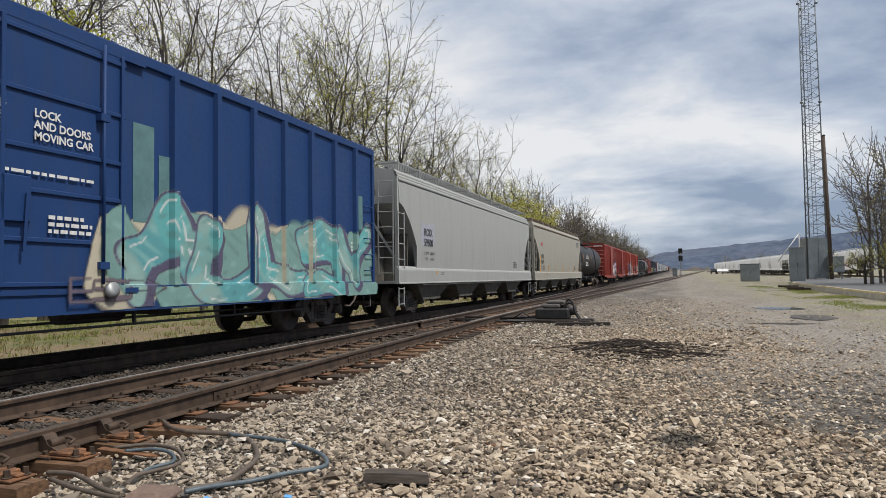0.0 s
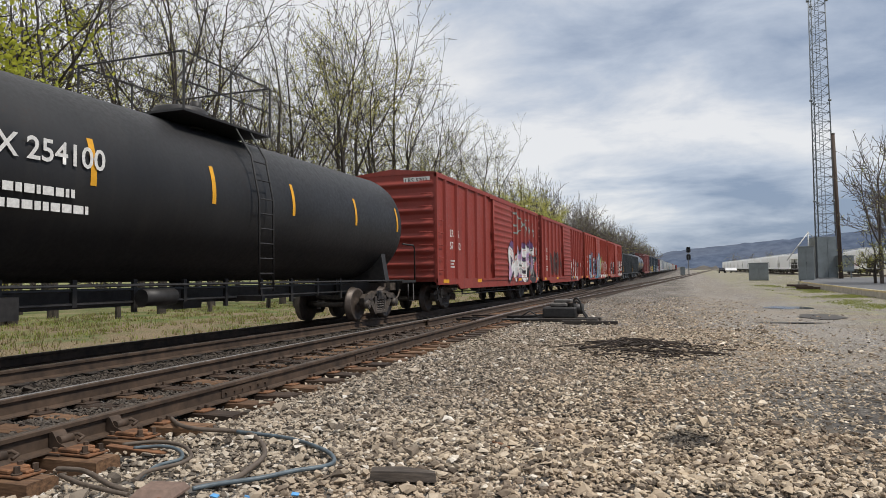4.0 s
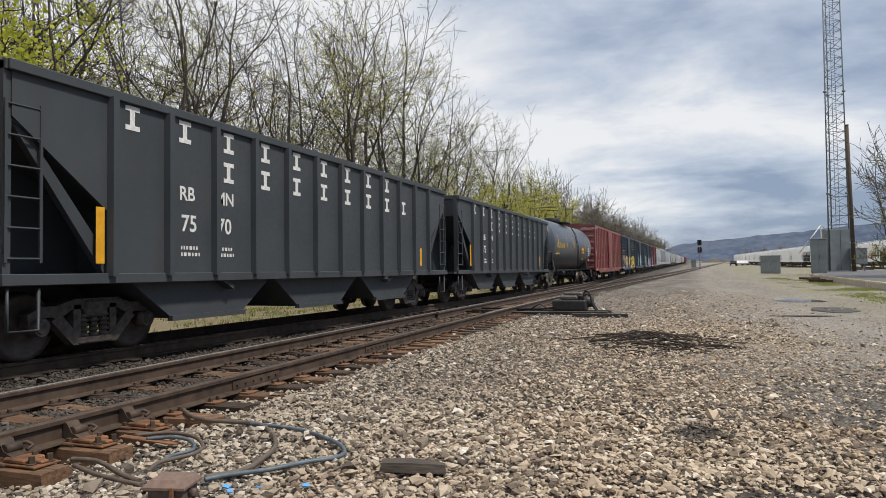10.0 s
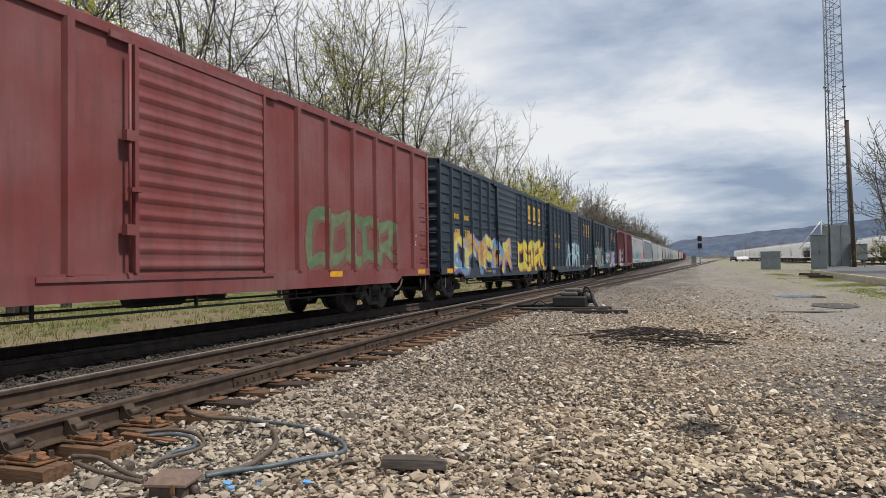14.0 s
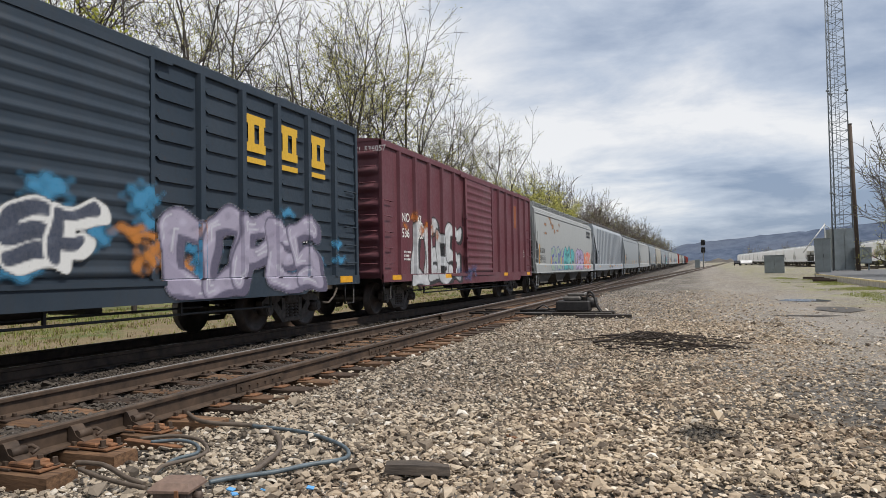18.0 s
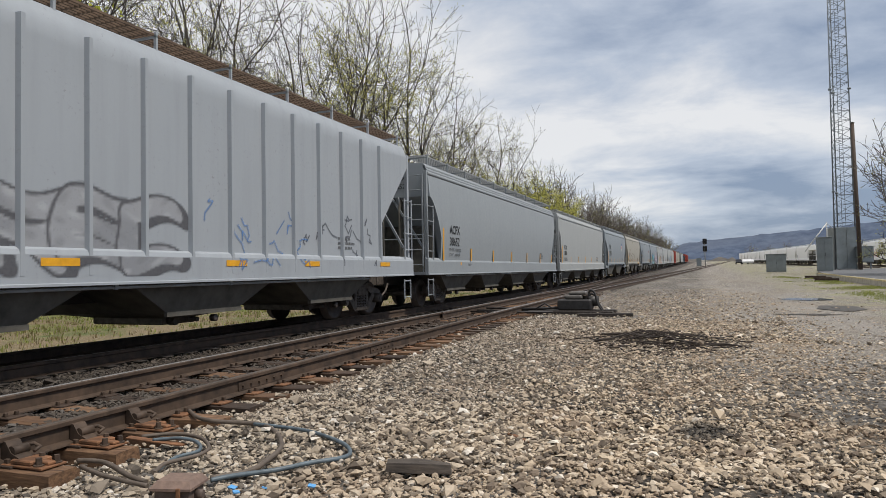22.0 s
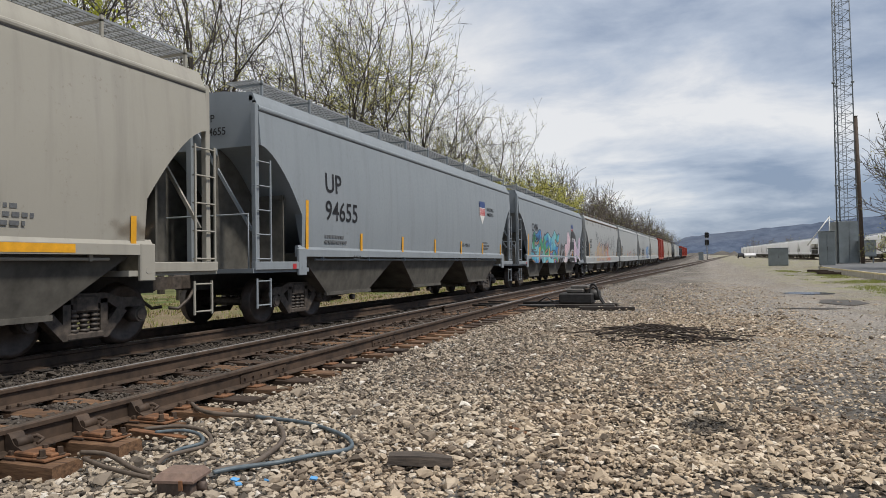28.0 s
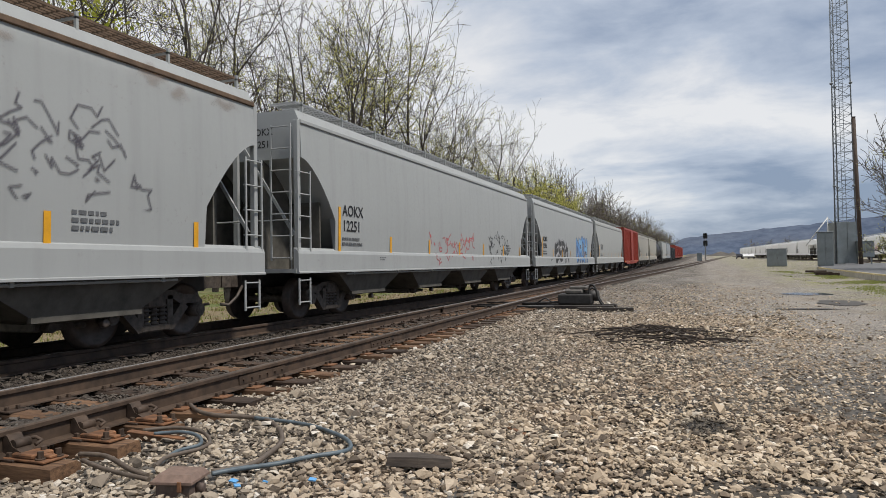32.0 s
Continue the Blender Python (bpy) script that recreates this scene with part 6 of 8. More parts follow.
hopper("pale grey covered hopper with orange and black graffiti", P_WHITE, 252.6, 19.0, "AOKX", "2288", size=0.36, at=1.86, base=2.06, end_mat=P_UNDER, walk_mat=P_RUSTWALK, bulge=0.05, top_rail=False, top=4.28, data=(("LD LMT  198700", 1.72), ("LT WT   64900   NEW 7-90", 1.54)),
    paints=[dict(y0=-4.2, y1=2.0, z0=1.15, z1=2.3, fill=[(0.52, 0.37, 0.23), (0.50, 0.40, 0.30)], edge=(0.36, 0.28, 0.36), seed=121, letters=5, word="EKUMC", style="bubble", alpha=0.8),
            dict(y0=1.7, y1=2.9, z0=1.15, z1=2.4, fill=[(0.52, 0.20, 0.13), (0.5, 0.24, 0.16)], edge=(0.45, 0.33, 0.30), seed=122, letters=1, word="L", style="bubble", alpha=0.9),
            dict(y0=-5.0, y1=-3.0, z0=2.5, z1=3.3, fill=BLACK, edge=BLACK, seed=123, letters=26, style="scribble", alpha=0.75),
            dict(y0=-3.0, y1=6.6, z0=2.1, z1=3.0, fill=(0.05, 0.04, 0.06), edge=BLACK, seed=124, letters=120, style="scribble", alpha=0.75),
            dict(y0=-0.6, y1=0.6, z0=1.8, z1=2.5, fill=BLACK, edge=BLACK, seed=125, letters=4, word="INOR", style="tag", alpha=0.9),
            dict(y0=-8.8, y1=9.0, z0=3.75, z1=3.95, fill=(0.26, 0.15, 0.08), edge=BLACK, seed=126, letters=18, style="stain", alpha=0.3)])
hopper("white-grey covered hopper with red and black tags", P_WHITE, 272.7, 19.2, "AOKX", "12251", size=0.34, at=1.8, end_mat=P_UNDER, bulge=0.05, top_rail=False, top=4.28,
    paints=[dict(y0=-2.6, y1=1.6, z0=1.25, z1=2.0, fill=(0.55, 0.10, 0.10), edge=BLACK, seed=131, letters=34, style="scribble"),
            dict(y0=3.2, y1=6.0, z0=1.25, z1=2.2, fill=BLACK, edge=BLACK, seed=132, letters=30, style="scribble")])
hopper("white-grey covered hopper with blue and black graffiti", P_WHITE, 293.0, 19.0, "AOKX", "12306", size=0.34, at=1.8, end_mat=P_UNDER, bulge=0.05, top_rail=False, top=4.28,
    paints=[dict(y0=-4.6, y1=-1.0, z0=1.2, z1=2.3, fill=[(0.03, 0.03, 0.03)], edge=(0.4, 0.4, 0.4), seed=141, letters=4),
            dict(y0=2.0, y1=6.0, z0=1.1, z1=2.7, fill=[(0.10, 0.25, 0.50), (0.2, 0.4, 0.6)], edge=(0.03, 0.06, 0.15), seed=142, letters=4)])
hopper("pale grey covered hopper behind the others", P_LGREY, 313.2, 18.6, "", "5120", end_mat=P_UNDER)
reading_boxcar("red boxcar at the train's tail half", P_RED, 333.0, 15.8, "7409", "")
hopper("tan covered hopper far along the train", P_TAN, 350.0, 17.5, "", "612", end_mat=P_UNDER)
hopper("beige covered hopper far along the train", P_BEIGE, 368.6, 17.5, "", "5120", end_mat=P_UNDER)
tank3, fl = tank_car("black tank car far along the train", P_TANK2, 16.0, 1.48)
place(tank3, 387.2, 16.0)
hopper("pale grey covered hopper behind the others", P_LGREY, 404.4, 18.6, "", "5120", end_mat=P_UNDER)
hopper("grey covered hopper far along the train", P_GREY, 424.1, 18.6, "", "5120", end_mat=P_UNDER)
for y13 in (443.8, 459.7):
    car, fl, ps = coal_hopper("black open coal hopper", P_COAL)
    place(car, y13, 14.65)
for i in range(5):
    reading_boxcar("rusty red boxcar far along the train", P_REDBROWN if i % 2 else P_RED, 475.6 + 17 * i, 15.8, "", "")


def motions():
    """The whole train rolls by at one speed, down the gentle grade."""
    for car, y13 in TRAIN:
        rows = []
        for t in range(0, 33, 2):
            y = y13 - SPEED * (t - 13)
            rows.append((t, pose(TRAIN_X, y, (grade(y - 6.5) + grade(y + 6.5)) / 2, math.degrees(math.atan2(grade(y + 6.5) - grade(y - 6.5), 13.0)))))
        walk(car, rows)

# ---- trees ----
def bark_material(name, dark, light):
    k = Mat(name)
    n = k.noise(k.coords((3, 3, 0.6)), 4, 4, 0.6)
    c = k.ramp(n, [(0.3, dark), (0.75, light)])
    return k.done(c, 0.9)


def leaf_material(name, a, b):
    k = Mat(name)
    r = k.node("NewGeometry").outputs["Random Per Island"]
    c = k.mix(r, a, b)
    k.done(c, 0.6)
    # thin leaves let light through
    tl, mx = k.t.nodes.new("ShaderNodeBsdfTranslucent"), k.t.nodes.new("ShaderNodeMixShader")
    k.link(c, tl.inputs[0])
    mx.inputs[0].default_value = 0.45
    k.link(k.p.outputs[0], mx.inputs[1])
    k.link(tl.outputs[0], mx.inputs[2])
    k.link(mx.outputs[0], k.t.nodes["Material Output"].inputs[0])
    return k.m


# the darkness of backlit trunks is put into this bark colour
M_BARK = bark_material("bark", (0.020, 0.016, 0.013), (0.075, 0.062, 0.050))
# paler bark with the far wood's haze in its colour; platform trees share it
M_HAZEBARK = bark_material("hazed_grey_bark", (0.055, 0.045, 0.038), (0.16, 0.135, 0.115))
M_BUD = leaf_material("spring_buds", (0.36, 0.36, 0.06), (0.60, 0.57, 0.15))
M_LEAF = leaf_material("young_leaves", (0.32, 0.36, 0.035), (0.60, 0.60, 0.08))


def tree_meshes(seed, height, wide=0.5, forks=7, leaves=900, leaf_size=0.05, trunk=0.26, bole=0.24, clumps=0, low_leaves=0.0, twig=0.017):
    """Wood and bud meshes of a woodland tree: a bole that forks again and again into an open, rounded crown."""
    r = random.Random(seed)
    wood, tips = [], []

    def grow(p, d, length, rad, level):
        n = 4 if level == 0 else 3 if level < 3 else 2
        pts, rads = [p], [rad]
        thin = 0.76 if level else 0.82
        wig = 0.03 if level == 0 else 0.07 + 0.03 * level
        for i in range(n):
            d = (d + Vector((r.uniform(-wig, wig), r.uniform(-wig, wig), r.uniform(-wig, wig) + (0.10 if level < 5 else 0.03)))).normalized()
            p = p + d * (length / n)
            pts.append(p)
            rads.append(rad * (1 - (1 - thin) * (i + 1) / n))
        wood.append((pts, rads, 7 if level == 0 else 5 if level < 3 else 3))
        if level >= forks:
            tips.extend((pts[-1], pts[0].lerp(pts[-1], 0.5)))
            return
        a0 = r.uniform(0, 6.28)
        kids = 2 if level else r.choice((2, 3))
        lead = r.randrange(kids)
        for j in range(kids):
            side = d.orthogonal().normalized()
            side.rotate(Matrix.Rotation(a0 + j * 6.28 / kids + r.uniform(-0.5, 0.5), 3, d))
            ang = (r.uniform(0.04, 0.20) if j == lead else r.uniform(0.45, 0.85)) * (0.6 + wide)
            nd = (d * math.cos(ang) + side * math.sin(ang)).normalized()
            ratio = r.uniform(0.76, 0.90) if j == lead else r.uniform(0.60, 0.80)
            grow(pts[-1], nd, length * ratio, rads[-1] * (0.90 if j == lead else r.uniform(0.55, 0.74)), level + 1)
        # side shoots along the limb
        if level:
            for j in range(3 if level < 4 else 2 if level < 6 else 1):
                q = pts[0].lerp(pts[-1], r.uniform(0.25, 0.85))
                side = d.orthogonal().normalized()
                side.rotate(Matrix.Rotation(r.uniform(0, 6.28), 3, d))
                nd = (d * 0.45 + side * 0.9).normalized()
                grow(q, nd, length * r.uniform(0.35, 0.6), rads[-1] * 0.42, max(level + 2, forks - 2))

    first = height * bole
    grow(Vector((0, 0, -0.3)), Vector((r.uniform(-0.05, 0.05), r.uniform(-0.05, 0.05), 1)), first, trunk, 0)
    rise_to = max(p.z for pts, _, _ in wood for p in pts)
    k = height / rise_to
    verts, faces = [], []
    for pts, rads, sides_n in wood:
        a = None
        for i, p in enumerate(pts):
            d = (pts[min(i + 1, len(pts) - 1)] - pts[max(i - 1, 0)]).normalized()
            a = d.orthogonal().normalized() if a is None else (a - d * a.dot(d)).normalized()
            b = d.cross(a)
            rr = max(rads[i], twig)
            base = len(verts)
            for q in range(sides_n):
                t = 2 * math.pi * q / sides_n
                verts.append((p + (a * math.cos(t) + b * math.sin(t)) * rr) * k)
            if i:
                faces += [(base - sides_n + q, base - sides_n + (q + 1) % sides_n, base + (q + 1) % sides_n, base + q) for q in range(sides_n)]
    me = bpy.data.meshes.new("trunk")
    me.from_pydata([tuple(p) for p in verts], [], faces)
    me.materials.append(M_BARK)
    lv, lf = [], []
    spots = [p * k for p in tips if not low_leaves or p.z * k < height * low_leaves or r.random() < 0.12]
    spots, loose = (r.sample(spots, min(clumps, len(spots))), 0.42) if clumps else (spots, 0.16)
    for i in range(leaves):
        c = r.choice(spots) + Vector((r.gauss(0, loose), r.gauss(0, loose), r.gauss(0, loose)))
        u = Vector((r.gauss(0, 1), r.gauss(0, 1), r.gauss(0, 1))).normalized() * leaf_size * r.uniform(0.5, 1.2)
        w = u.orthogonal().normalized() * leaf_size * r.uniform(0.4, 0.8)
        n = len(lv)
        lv += [c - u, c + w, c + u, c - w]
        lf.append((n, n + 1, n + 2, n + 3))
    lm = bpy.data.meshes.new("crown")
    lm.from_pydata([tuple(p) for p in lv], [], lf)
    return me, lm


KINDS = [
    tree_meshes(11, 24, 0.40, 7, 2600, 0.055, trunk=0.36, bole=0.30),
    tree_meshes(12, 24, 0.28, 7, 3800, 0.06, trunk=0.33, bole=0.36, low_leaves=0.75),
    tree_meshes(13, 24, 0.42, 7, 5200, 0.065, trunk=0.34, bole=0.30, low_leaves=0.8),
    tree_meshes(14, 24, 0.34, 7, 700, 0.05, trunk=0.38, bole=0.33),
    tree_meshes(15, 10, 0.75, 6, 6500, 0.072, trunk=0.13, bole=0.2, clumps=90, twig=0.010),
    tree_meshes(16, 22, 0.42, 5, 350, 0.11, trunk=0.30, bole=0.30, twig=0.042),
    tree_meshes(17, 22, 0.36, 5, 30, 0.10, trunk=0.30, bole=0.34, twig=0.042),
    tree_meshes(18, 7, 0.95, 5, 800, 0.07, trunk=0.08, bole=0.12, twig=0.010),
    tree_meshes(19, 13, 0.70, 6, 7000, 0.08, trunk=0.18, bole=0.2),
]


def tree(kind, x, y, z, size, rz, leaf, label, group="wood along the track"):
    ob = thing("tree", label, "tree", group, at=(x, y, z + grade(y)), rz=rz)
    ob.scale = (size,) * 3
    part("trunk", KINDS[kind][0], M_HAZEBARK if kind in (5, 6) else M_BARK, ob)
    part("crown", KINDS[kind][1], leaf, ob)
    return ob


BARE = "tall bare woodland tree with pale spring buds"
GREEN = "young tree in fresh yellow-green leaf"
THICKET = "low leafless thicket with a few buds"
rt = random.Random(5)
# the tall trees along the wood's edge: kind, x, y, height factor
for kind, x, y, size in ((3, -27, 17.0, 0.72), (3, -26, 20.5, 0.80), (0, -29, 25.0, 0.92), (3, -26.5, 29.5, 0.98), (1, -28.5, 33.0, 1.02), (0, -30, 38.0, 1.02), (3, -27, 42.0, 1.0), (1, -29, 47.0, 1.04), (0, -26.5, 51.0, 1.14),
                         (2, -28.5, 55.5, 1.18), (1, -26.5, 60.0, 1.22), (0, -29.5, 63.0, 1.12), (3, -27.5, 67.0, 1.02), (2, -27, 73.0, 0.98), (3, -28, 79.0, 0.98), (2, -29, 84.0, 0.9), (0, -27.5, 97.0, 1.06), (1, -30, 104.0, 0.94)):
    tree(kind, x, y, -0.6, size, rt.uniform(0, 360), M_BUD, BARE)
y = 14.0
while y < 640:
    if y < 96:
        tree(rt.choice([0, 1, 2, 3]), -37 + rt.uniform(-3, 3), y + rt.uniform(-1.5, 1.5), -0.6, rt.uniform(0.80, 0.95), rt.uniform(0, 360), M_BUD, BARE)
        tree(rt.choice([5, 6]), -45 + rt.uniform(-3, 3), y + rt.uniform(-2, 2), -0.6, rt.uniform(0.9, 1.1), rt.uniform(0, 360), M_BUD, BARE)
    elif y > 124:
        for x in (-25.5, -30, -35) if y < 330 else (-26, -32):
            tree(rt.choice([5, 6, 6]), x + rt.uniform(-2.5, 2.5), y + rt.uniform(-2, 2), -0.6, rt.uniform(0.86, 1.04), rt.uniform(0, 360), M_BUD, BARE)
    else:
        tree(rt.choice([5, 6]), -36 + rt.uniform(-3, 3), y, -0.6, rt.uniform(0.75, 0.85), rt.uniform(0, 360), M_BUD, BARE)
    if y < 220:
        tree(7, -24 + rt.uniform(-1.5, 1), y + rt.uniform(0, 4), -0.6, rt.uniform(0.7, 1.2), rt.uniform(0, 360), M_BUD, THICKET, "thicket along the track")
    y += 4.6 if y < 124 else 6.5 if y < 330 else 11
# the fresh green growth in front of the wood
for kind, x, y, size in ((4, -24.5, 16.5, 1.3), (4, -26.5, 20.5, 1.7), (8, -26.0, 45.0, 0.8), (8, -25.0, 58.0, 0.85), (8, -24.5, 69.0, 0.9), (8, -25.5, 76.0, 1.1), (8, -24.5, 88.0, 1.05), (8, -25.0, 94.0, 1.15), (8, -25.5, 101.0, 1.3), (8, -24.5, 108.0, 1.35), (8, -25.5, 116.0, 1.4), (4, -24.0, 133.0, 1.3), (4, -24.5, 140.0, 1.2)):
    tree(kind, x, y, -0.6, size, 47 * size + x * 31, M_LEAF if kind == 4 else M_BUD, GREEN)
for x, y, kind, size in ((14.2, 60.5, 5, 0.55), (15.4, 63.0, 6, 0.58), (15.2, 57.0, 5, 0.50), (16.6, 66.5, 6, 0.55), (16.4, 60.0, 5, 0.60), (17.8, 63.0, 5, 0.58), (18.6, 58.0, 6, 0.6)):
    tree(kind, x, y, 0.12, size, 77 * x, M_BUD, "small bare tree beside the yard platform", "trees by the platform")
for x, y, size in ((14.0, 61.5, 0.7), (15.0, 58.5, 0.8), (16.2, 64.0, 0.9), (17.5, 60.0, 0.9)):
    tree(7, x, y, 0.12, size, 50 * x, M_BUD, THICKET, "trees by the platform")
for i in range(34):
    y = 300 + rt.uniform(0, 140)
    x = y * rt.choice([rt.uniform(0.055, 0.12), rt.uniform(0.055, 0.30)])
    tree(rt.choice([5, 6]), x, y, -0.2, rt.uniform(0.30, 0.48), rt.uniform(0, 360), M_BUD, "bare brown tree beyond the yard", "trees beyond the yard")

# ---- grass and dry weeds ----
def tufts(name, count, area, height, seed, mats, label, keep):
    """Many small blades in clumps as one mesh."""
    r = random.Random(seed)
    v, f, slot = [], [], []
    while len(f) < count * 5:
        x, y = r.uniform(area[0], area[1]), area[2] + (area[3] - area[2]) * r.random() ** 1.6
        if r.random() > keep(x, y):
            continue
        z, which = ground_z(x, y) - 0.01, 0 if r.random() < 0.55 else 1
        for i in range(5):
            a, hh, w = r.uniform(0, 6.28), height * r.uniform(0.4, 1.2), height * 0.10
            bx, by = x + r.gauss(0, height * 0.35), y + r.gauss(0, height * 0.35)
            n = len(v)
            v += [(bx - w * math.sin(a), by + w * math.cos(a), z), (bx + w * math.sin(a), by - w * math.cos(a), z), (bx + hh * 0.45 * math.cos(a), by + hh * 0.45 * math.sin(a), z + hh)]
            f.append((n, n + 1, n + 2))
            slot.append(which)
    me = bpy.data.meshes.new(name)
    me.from_pydata(v, [], f)
    for m in mats:
        me.materials.append(m)
    me.polygons.foreach_set("material_index", slot)
    return tagged(new(name, me), label, "grass", kind="stuff")


M_GRASS = leaf_material("spring_grass", (0.13, 0.17, 0.03), (0.30, 0.31, 0.08))
M_DRY = leaf_material("dry_weeds", (0.16, 0.12, 0.06), (0.36, 0.29, 0.16))
clump = lambda x, y: max(0.0, noise.noise((x * 0.5, y * 0.22, 1.0)) + 0.15) * 2
tufts("field_grass", 9000, (-30, -12.2, 4, 90), 0.16, 3, (M_GRASS, M_DRY), "patchy spring grass and dry weeds beyond the train", lambda x, y: 0.15 + clump(x, y))
tufts("yard_weeds", 6500, (5.6, 9.4, 20, 76), 0.08, 4, (M_GRASS, M_GRASS), "thin low weeds along the platform", lambda x, y: clump(x, y) * max(0.0, (x - 5.6) / 3.4))

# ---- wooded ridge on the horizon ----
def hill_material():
    k = Mat("hazed_woods")
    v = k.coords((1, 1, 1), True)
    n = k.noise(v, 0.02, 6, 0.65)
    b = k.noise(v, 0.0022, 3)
    # distance haze is painted into the woods as blue-grey tones
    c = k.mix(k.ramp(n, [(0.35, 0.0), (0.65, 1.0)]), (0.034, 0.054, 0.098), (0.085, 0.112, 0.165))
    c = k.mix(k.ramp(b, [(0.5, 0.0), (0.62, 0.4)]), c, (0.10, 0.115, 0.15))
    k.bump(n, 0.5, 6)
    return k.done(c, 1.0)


def ridge(name, dist, rise, a0, a1, rough, mat, label):
    k = Kit()
    angs = numbers(a0, a1, 260)

    def fn(a, q):
        e = rise(a) + rough * noise.noise((a * 1.7, dist * 0.01, 0)) + rough * 0.45 * noise.noise((a * 9, 3.0, 0)) + rough * 0.22 * noise.noise((a * 31, 9.0, 0))
        d = dist * (1 + 0.16 * q)
        t = radians(a)
        return (math.sin(t) * d, math.cos(t) * d, -8 + max(0, q) * (dist * math.tan(radians(max(0.05, e))) + 8))
    k.sheet(angs, [0, 0.3, 0.55, 0.8, 0.92, 1.0], fn)
    ob = part(name, k, mat, None, label)
    return tagged(ob, category="hill", kind="structure")


def rise(a):
    if a < -6:
        return 0.5
    if a < -1:
        return 0.5 + 1.75 * ((a + 6) / 5) ** 1.2
    return 2.25 + 0.095 * (a + 1)


M_HILL = hill_material()
ridge("backdrop_ridge", 2400, rise, -60, 75, 0.10, M_HILL, "long wooded ridge on the horizon, painted blue-grey with haze")
ridge("backdrop_treeline", 620, lambda a: 0.72 + 0.12 * math.sin(a * 0.9), -2.5, 75, 0.35, plain("brown_far_woods", (0.10, 0.088, 0.075), 1.0, 0, 0.5, 0.08, 0), "low brown far woods beyond the yard")

# ---- beside the track ----
M_CABLE = plain("brown_cable", (0.11, 0.085, 0.065), 0.6, 0, 0.3, 12, 0.1)
M_BLUECABLE = plain("blue_grey_cable", (0.095, 0.125, 0.145), 0.5, 0, 0.4, 9, 0.1)
M_BOXPAINT = plain("brown_iron", (0.12, 0.088, 0.072), 0.7, 0.2, 0.35, 14, 0.4)
M_OLDWOOD = wood_material("grey_wood", (0.03, 0.024, 0.02), (0.12, 0.095, 0.075), (2, 18, 18))
M_BRUSH = plain("dead_branch", (0.046, 0.035, 0.028), 0.9, 0, 0.5, 8, 0.2)


def smooth_line(pts, n=7):
    """Points of a rounded line through the given ones."""
    p = [Vector((*q, 0)) if len(q) == 2 else Vector(q) for q in pts]
    p = [p[0]] + p + [p[-1]]
    res = []
    for i in range(1, len(p) - 2):
        for j in range(n):
            t = j / n
            a, b, c, d = p[i - 1], p[i], p[i + 1], p[i + 2]
            res.append(0.5 * ((2 * b) + (c - a) * t + (2 * a - 5 * b + 4 * c - d) * t * t + (3 * b - a - 3 * c + d) * t ** 3))
    return res + [p[-2]]


def cable(pts, r, mat, label):
    line = [Vector((q.x, q.y, -0.178 + 0.006 * math.sin(i * 0.17))) for i, q in enumerate(smooth_line(pts))]
    ob = part("cable", Kit().pipe(line, r, 8), mat, None)
    return tagged(ob, label, "cable", "bond cables by the rail")


cable([(-4.55, 5.2), (-4.26, 4.97), (-4.0, 4.88), (-3.55, 4.91), (-3.23, 4.69), (-2.94, 4.32), (-2.81, 3.97), (-2.77, 3.71), (-2.92, 3.52)], 0.019, M_CABLE, "thick brown rubber cable looped on the ballast")
cable([(-3.6, 4.9), (-3.11, 4.82), (-2.83, 4.71), (-2.53, 4.53), (-2.37, 4.33), (-2.37, 4.17), (-2.49, 4.0), (-2.61, 3.79), (-2.82, 3.6), (-2.9, 3.5)], 0.016, M_BLUECABLE, "blue-grey rubber cable looped on the ballast")
cable([(-4.2, 4.26), (-3.99, 4.4), (-3.7, 4.35), (-3.46, 4.16), (-3.39, 3.99), (-3.42, 3.82), (-3.43, 3.68), (-3.34, 3.49)], 0.015, M_CABLE, "brown cable curling from the tie")
cable([(-4.03, 4.2), (-3.84, 4.29), (-3.63, 4.23), (-3.46, 4.05), (-3.5, 3.86), (-3.38, 3.56)], 0.014, M_BLUECABLE, "dull blue cable curling from the tie")
cable([(-4.1, 3.58), (-3.91, 3.59), (-3.73, 3.53), (-3.49, 3.42), (-3.27, 3.35)], 0.017, M_CABLE, "brown cable running to the junction box")
cable([(-3.95, 3.47), (-3.67, 3.36), (-3.45, 3.31), (-3.19, 3.28)], 0.015, M_CABLE, "brown cable running to the junction box")

jb = thing("junction_box", "brown cast-iron junction box with sloped lid", "junction box", at=(-2.92, 3.25, -0.235), rz=14)
jb.scale = (0.63, 0.63, 0.85)
part("case", Kit().box(-0.17, 0.17, -0.15, 0.15, 0.0, 0.11, 0.012), M_BOXPAINT, jb)
part("lid", Kit().loft([[(-0.2, -0.18, 0.108), (0.2, -0.18, 0.108), (0.2, 0.18, 0.108), (-0.2, 0.18, 0.108)], [(-0.2, -0.18, 0.125), (0.2, -0.18, 0.125), (0.2, 0.18, 0.125), (-0.2, 0.18, 0.125)], [(-0.16, -0.12, 0.165), (0.16, -0.12, 0.165), (0.16, 0.14, 0.165), (-0.16, 0.14, 0.165)]]), plain("faded_iron_lid", (0.20, 0.135, 0.105), 0.65, 0.1, 0.25, 14, 0.3), jb, "ridged iron lid")
part("hasp", Kit().box(0.06, 0.10, -0.19, -0.17, 0.06, 0.13, 0.004), M_TIEPLATE, jb)
part("cable_gland", Kit().tube((0.17, -0.02, 0.06), (0.25, -0.02, 0.06), 0.035, 0.03, 10), M_BOXPAINT, jb)

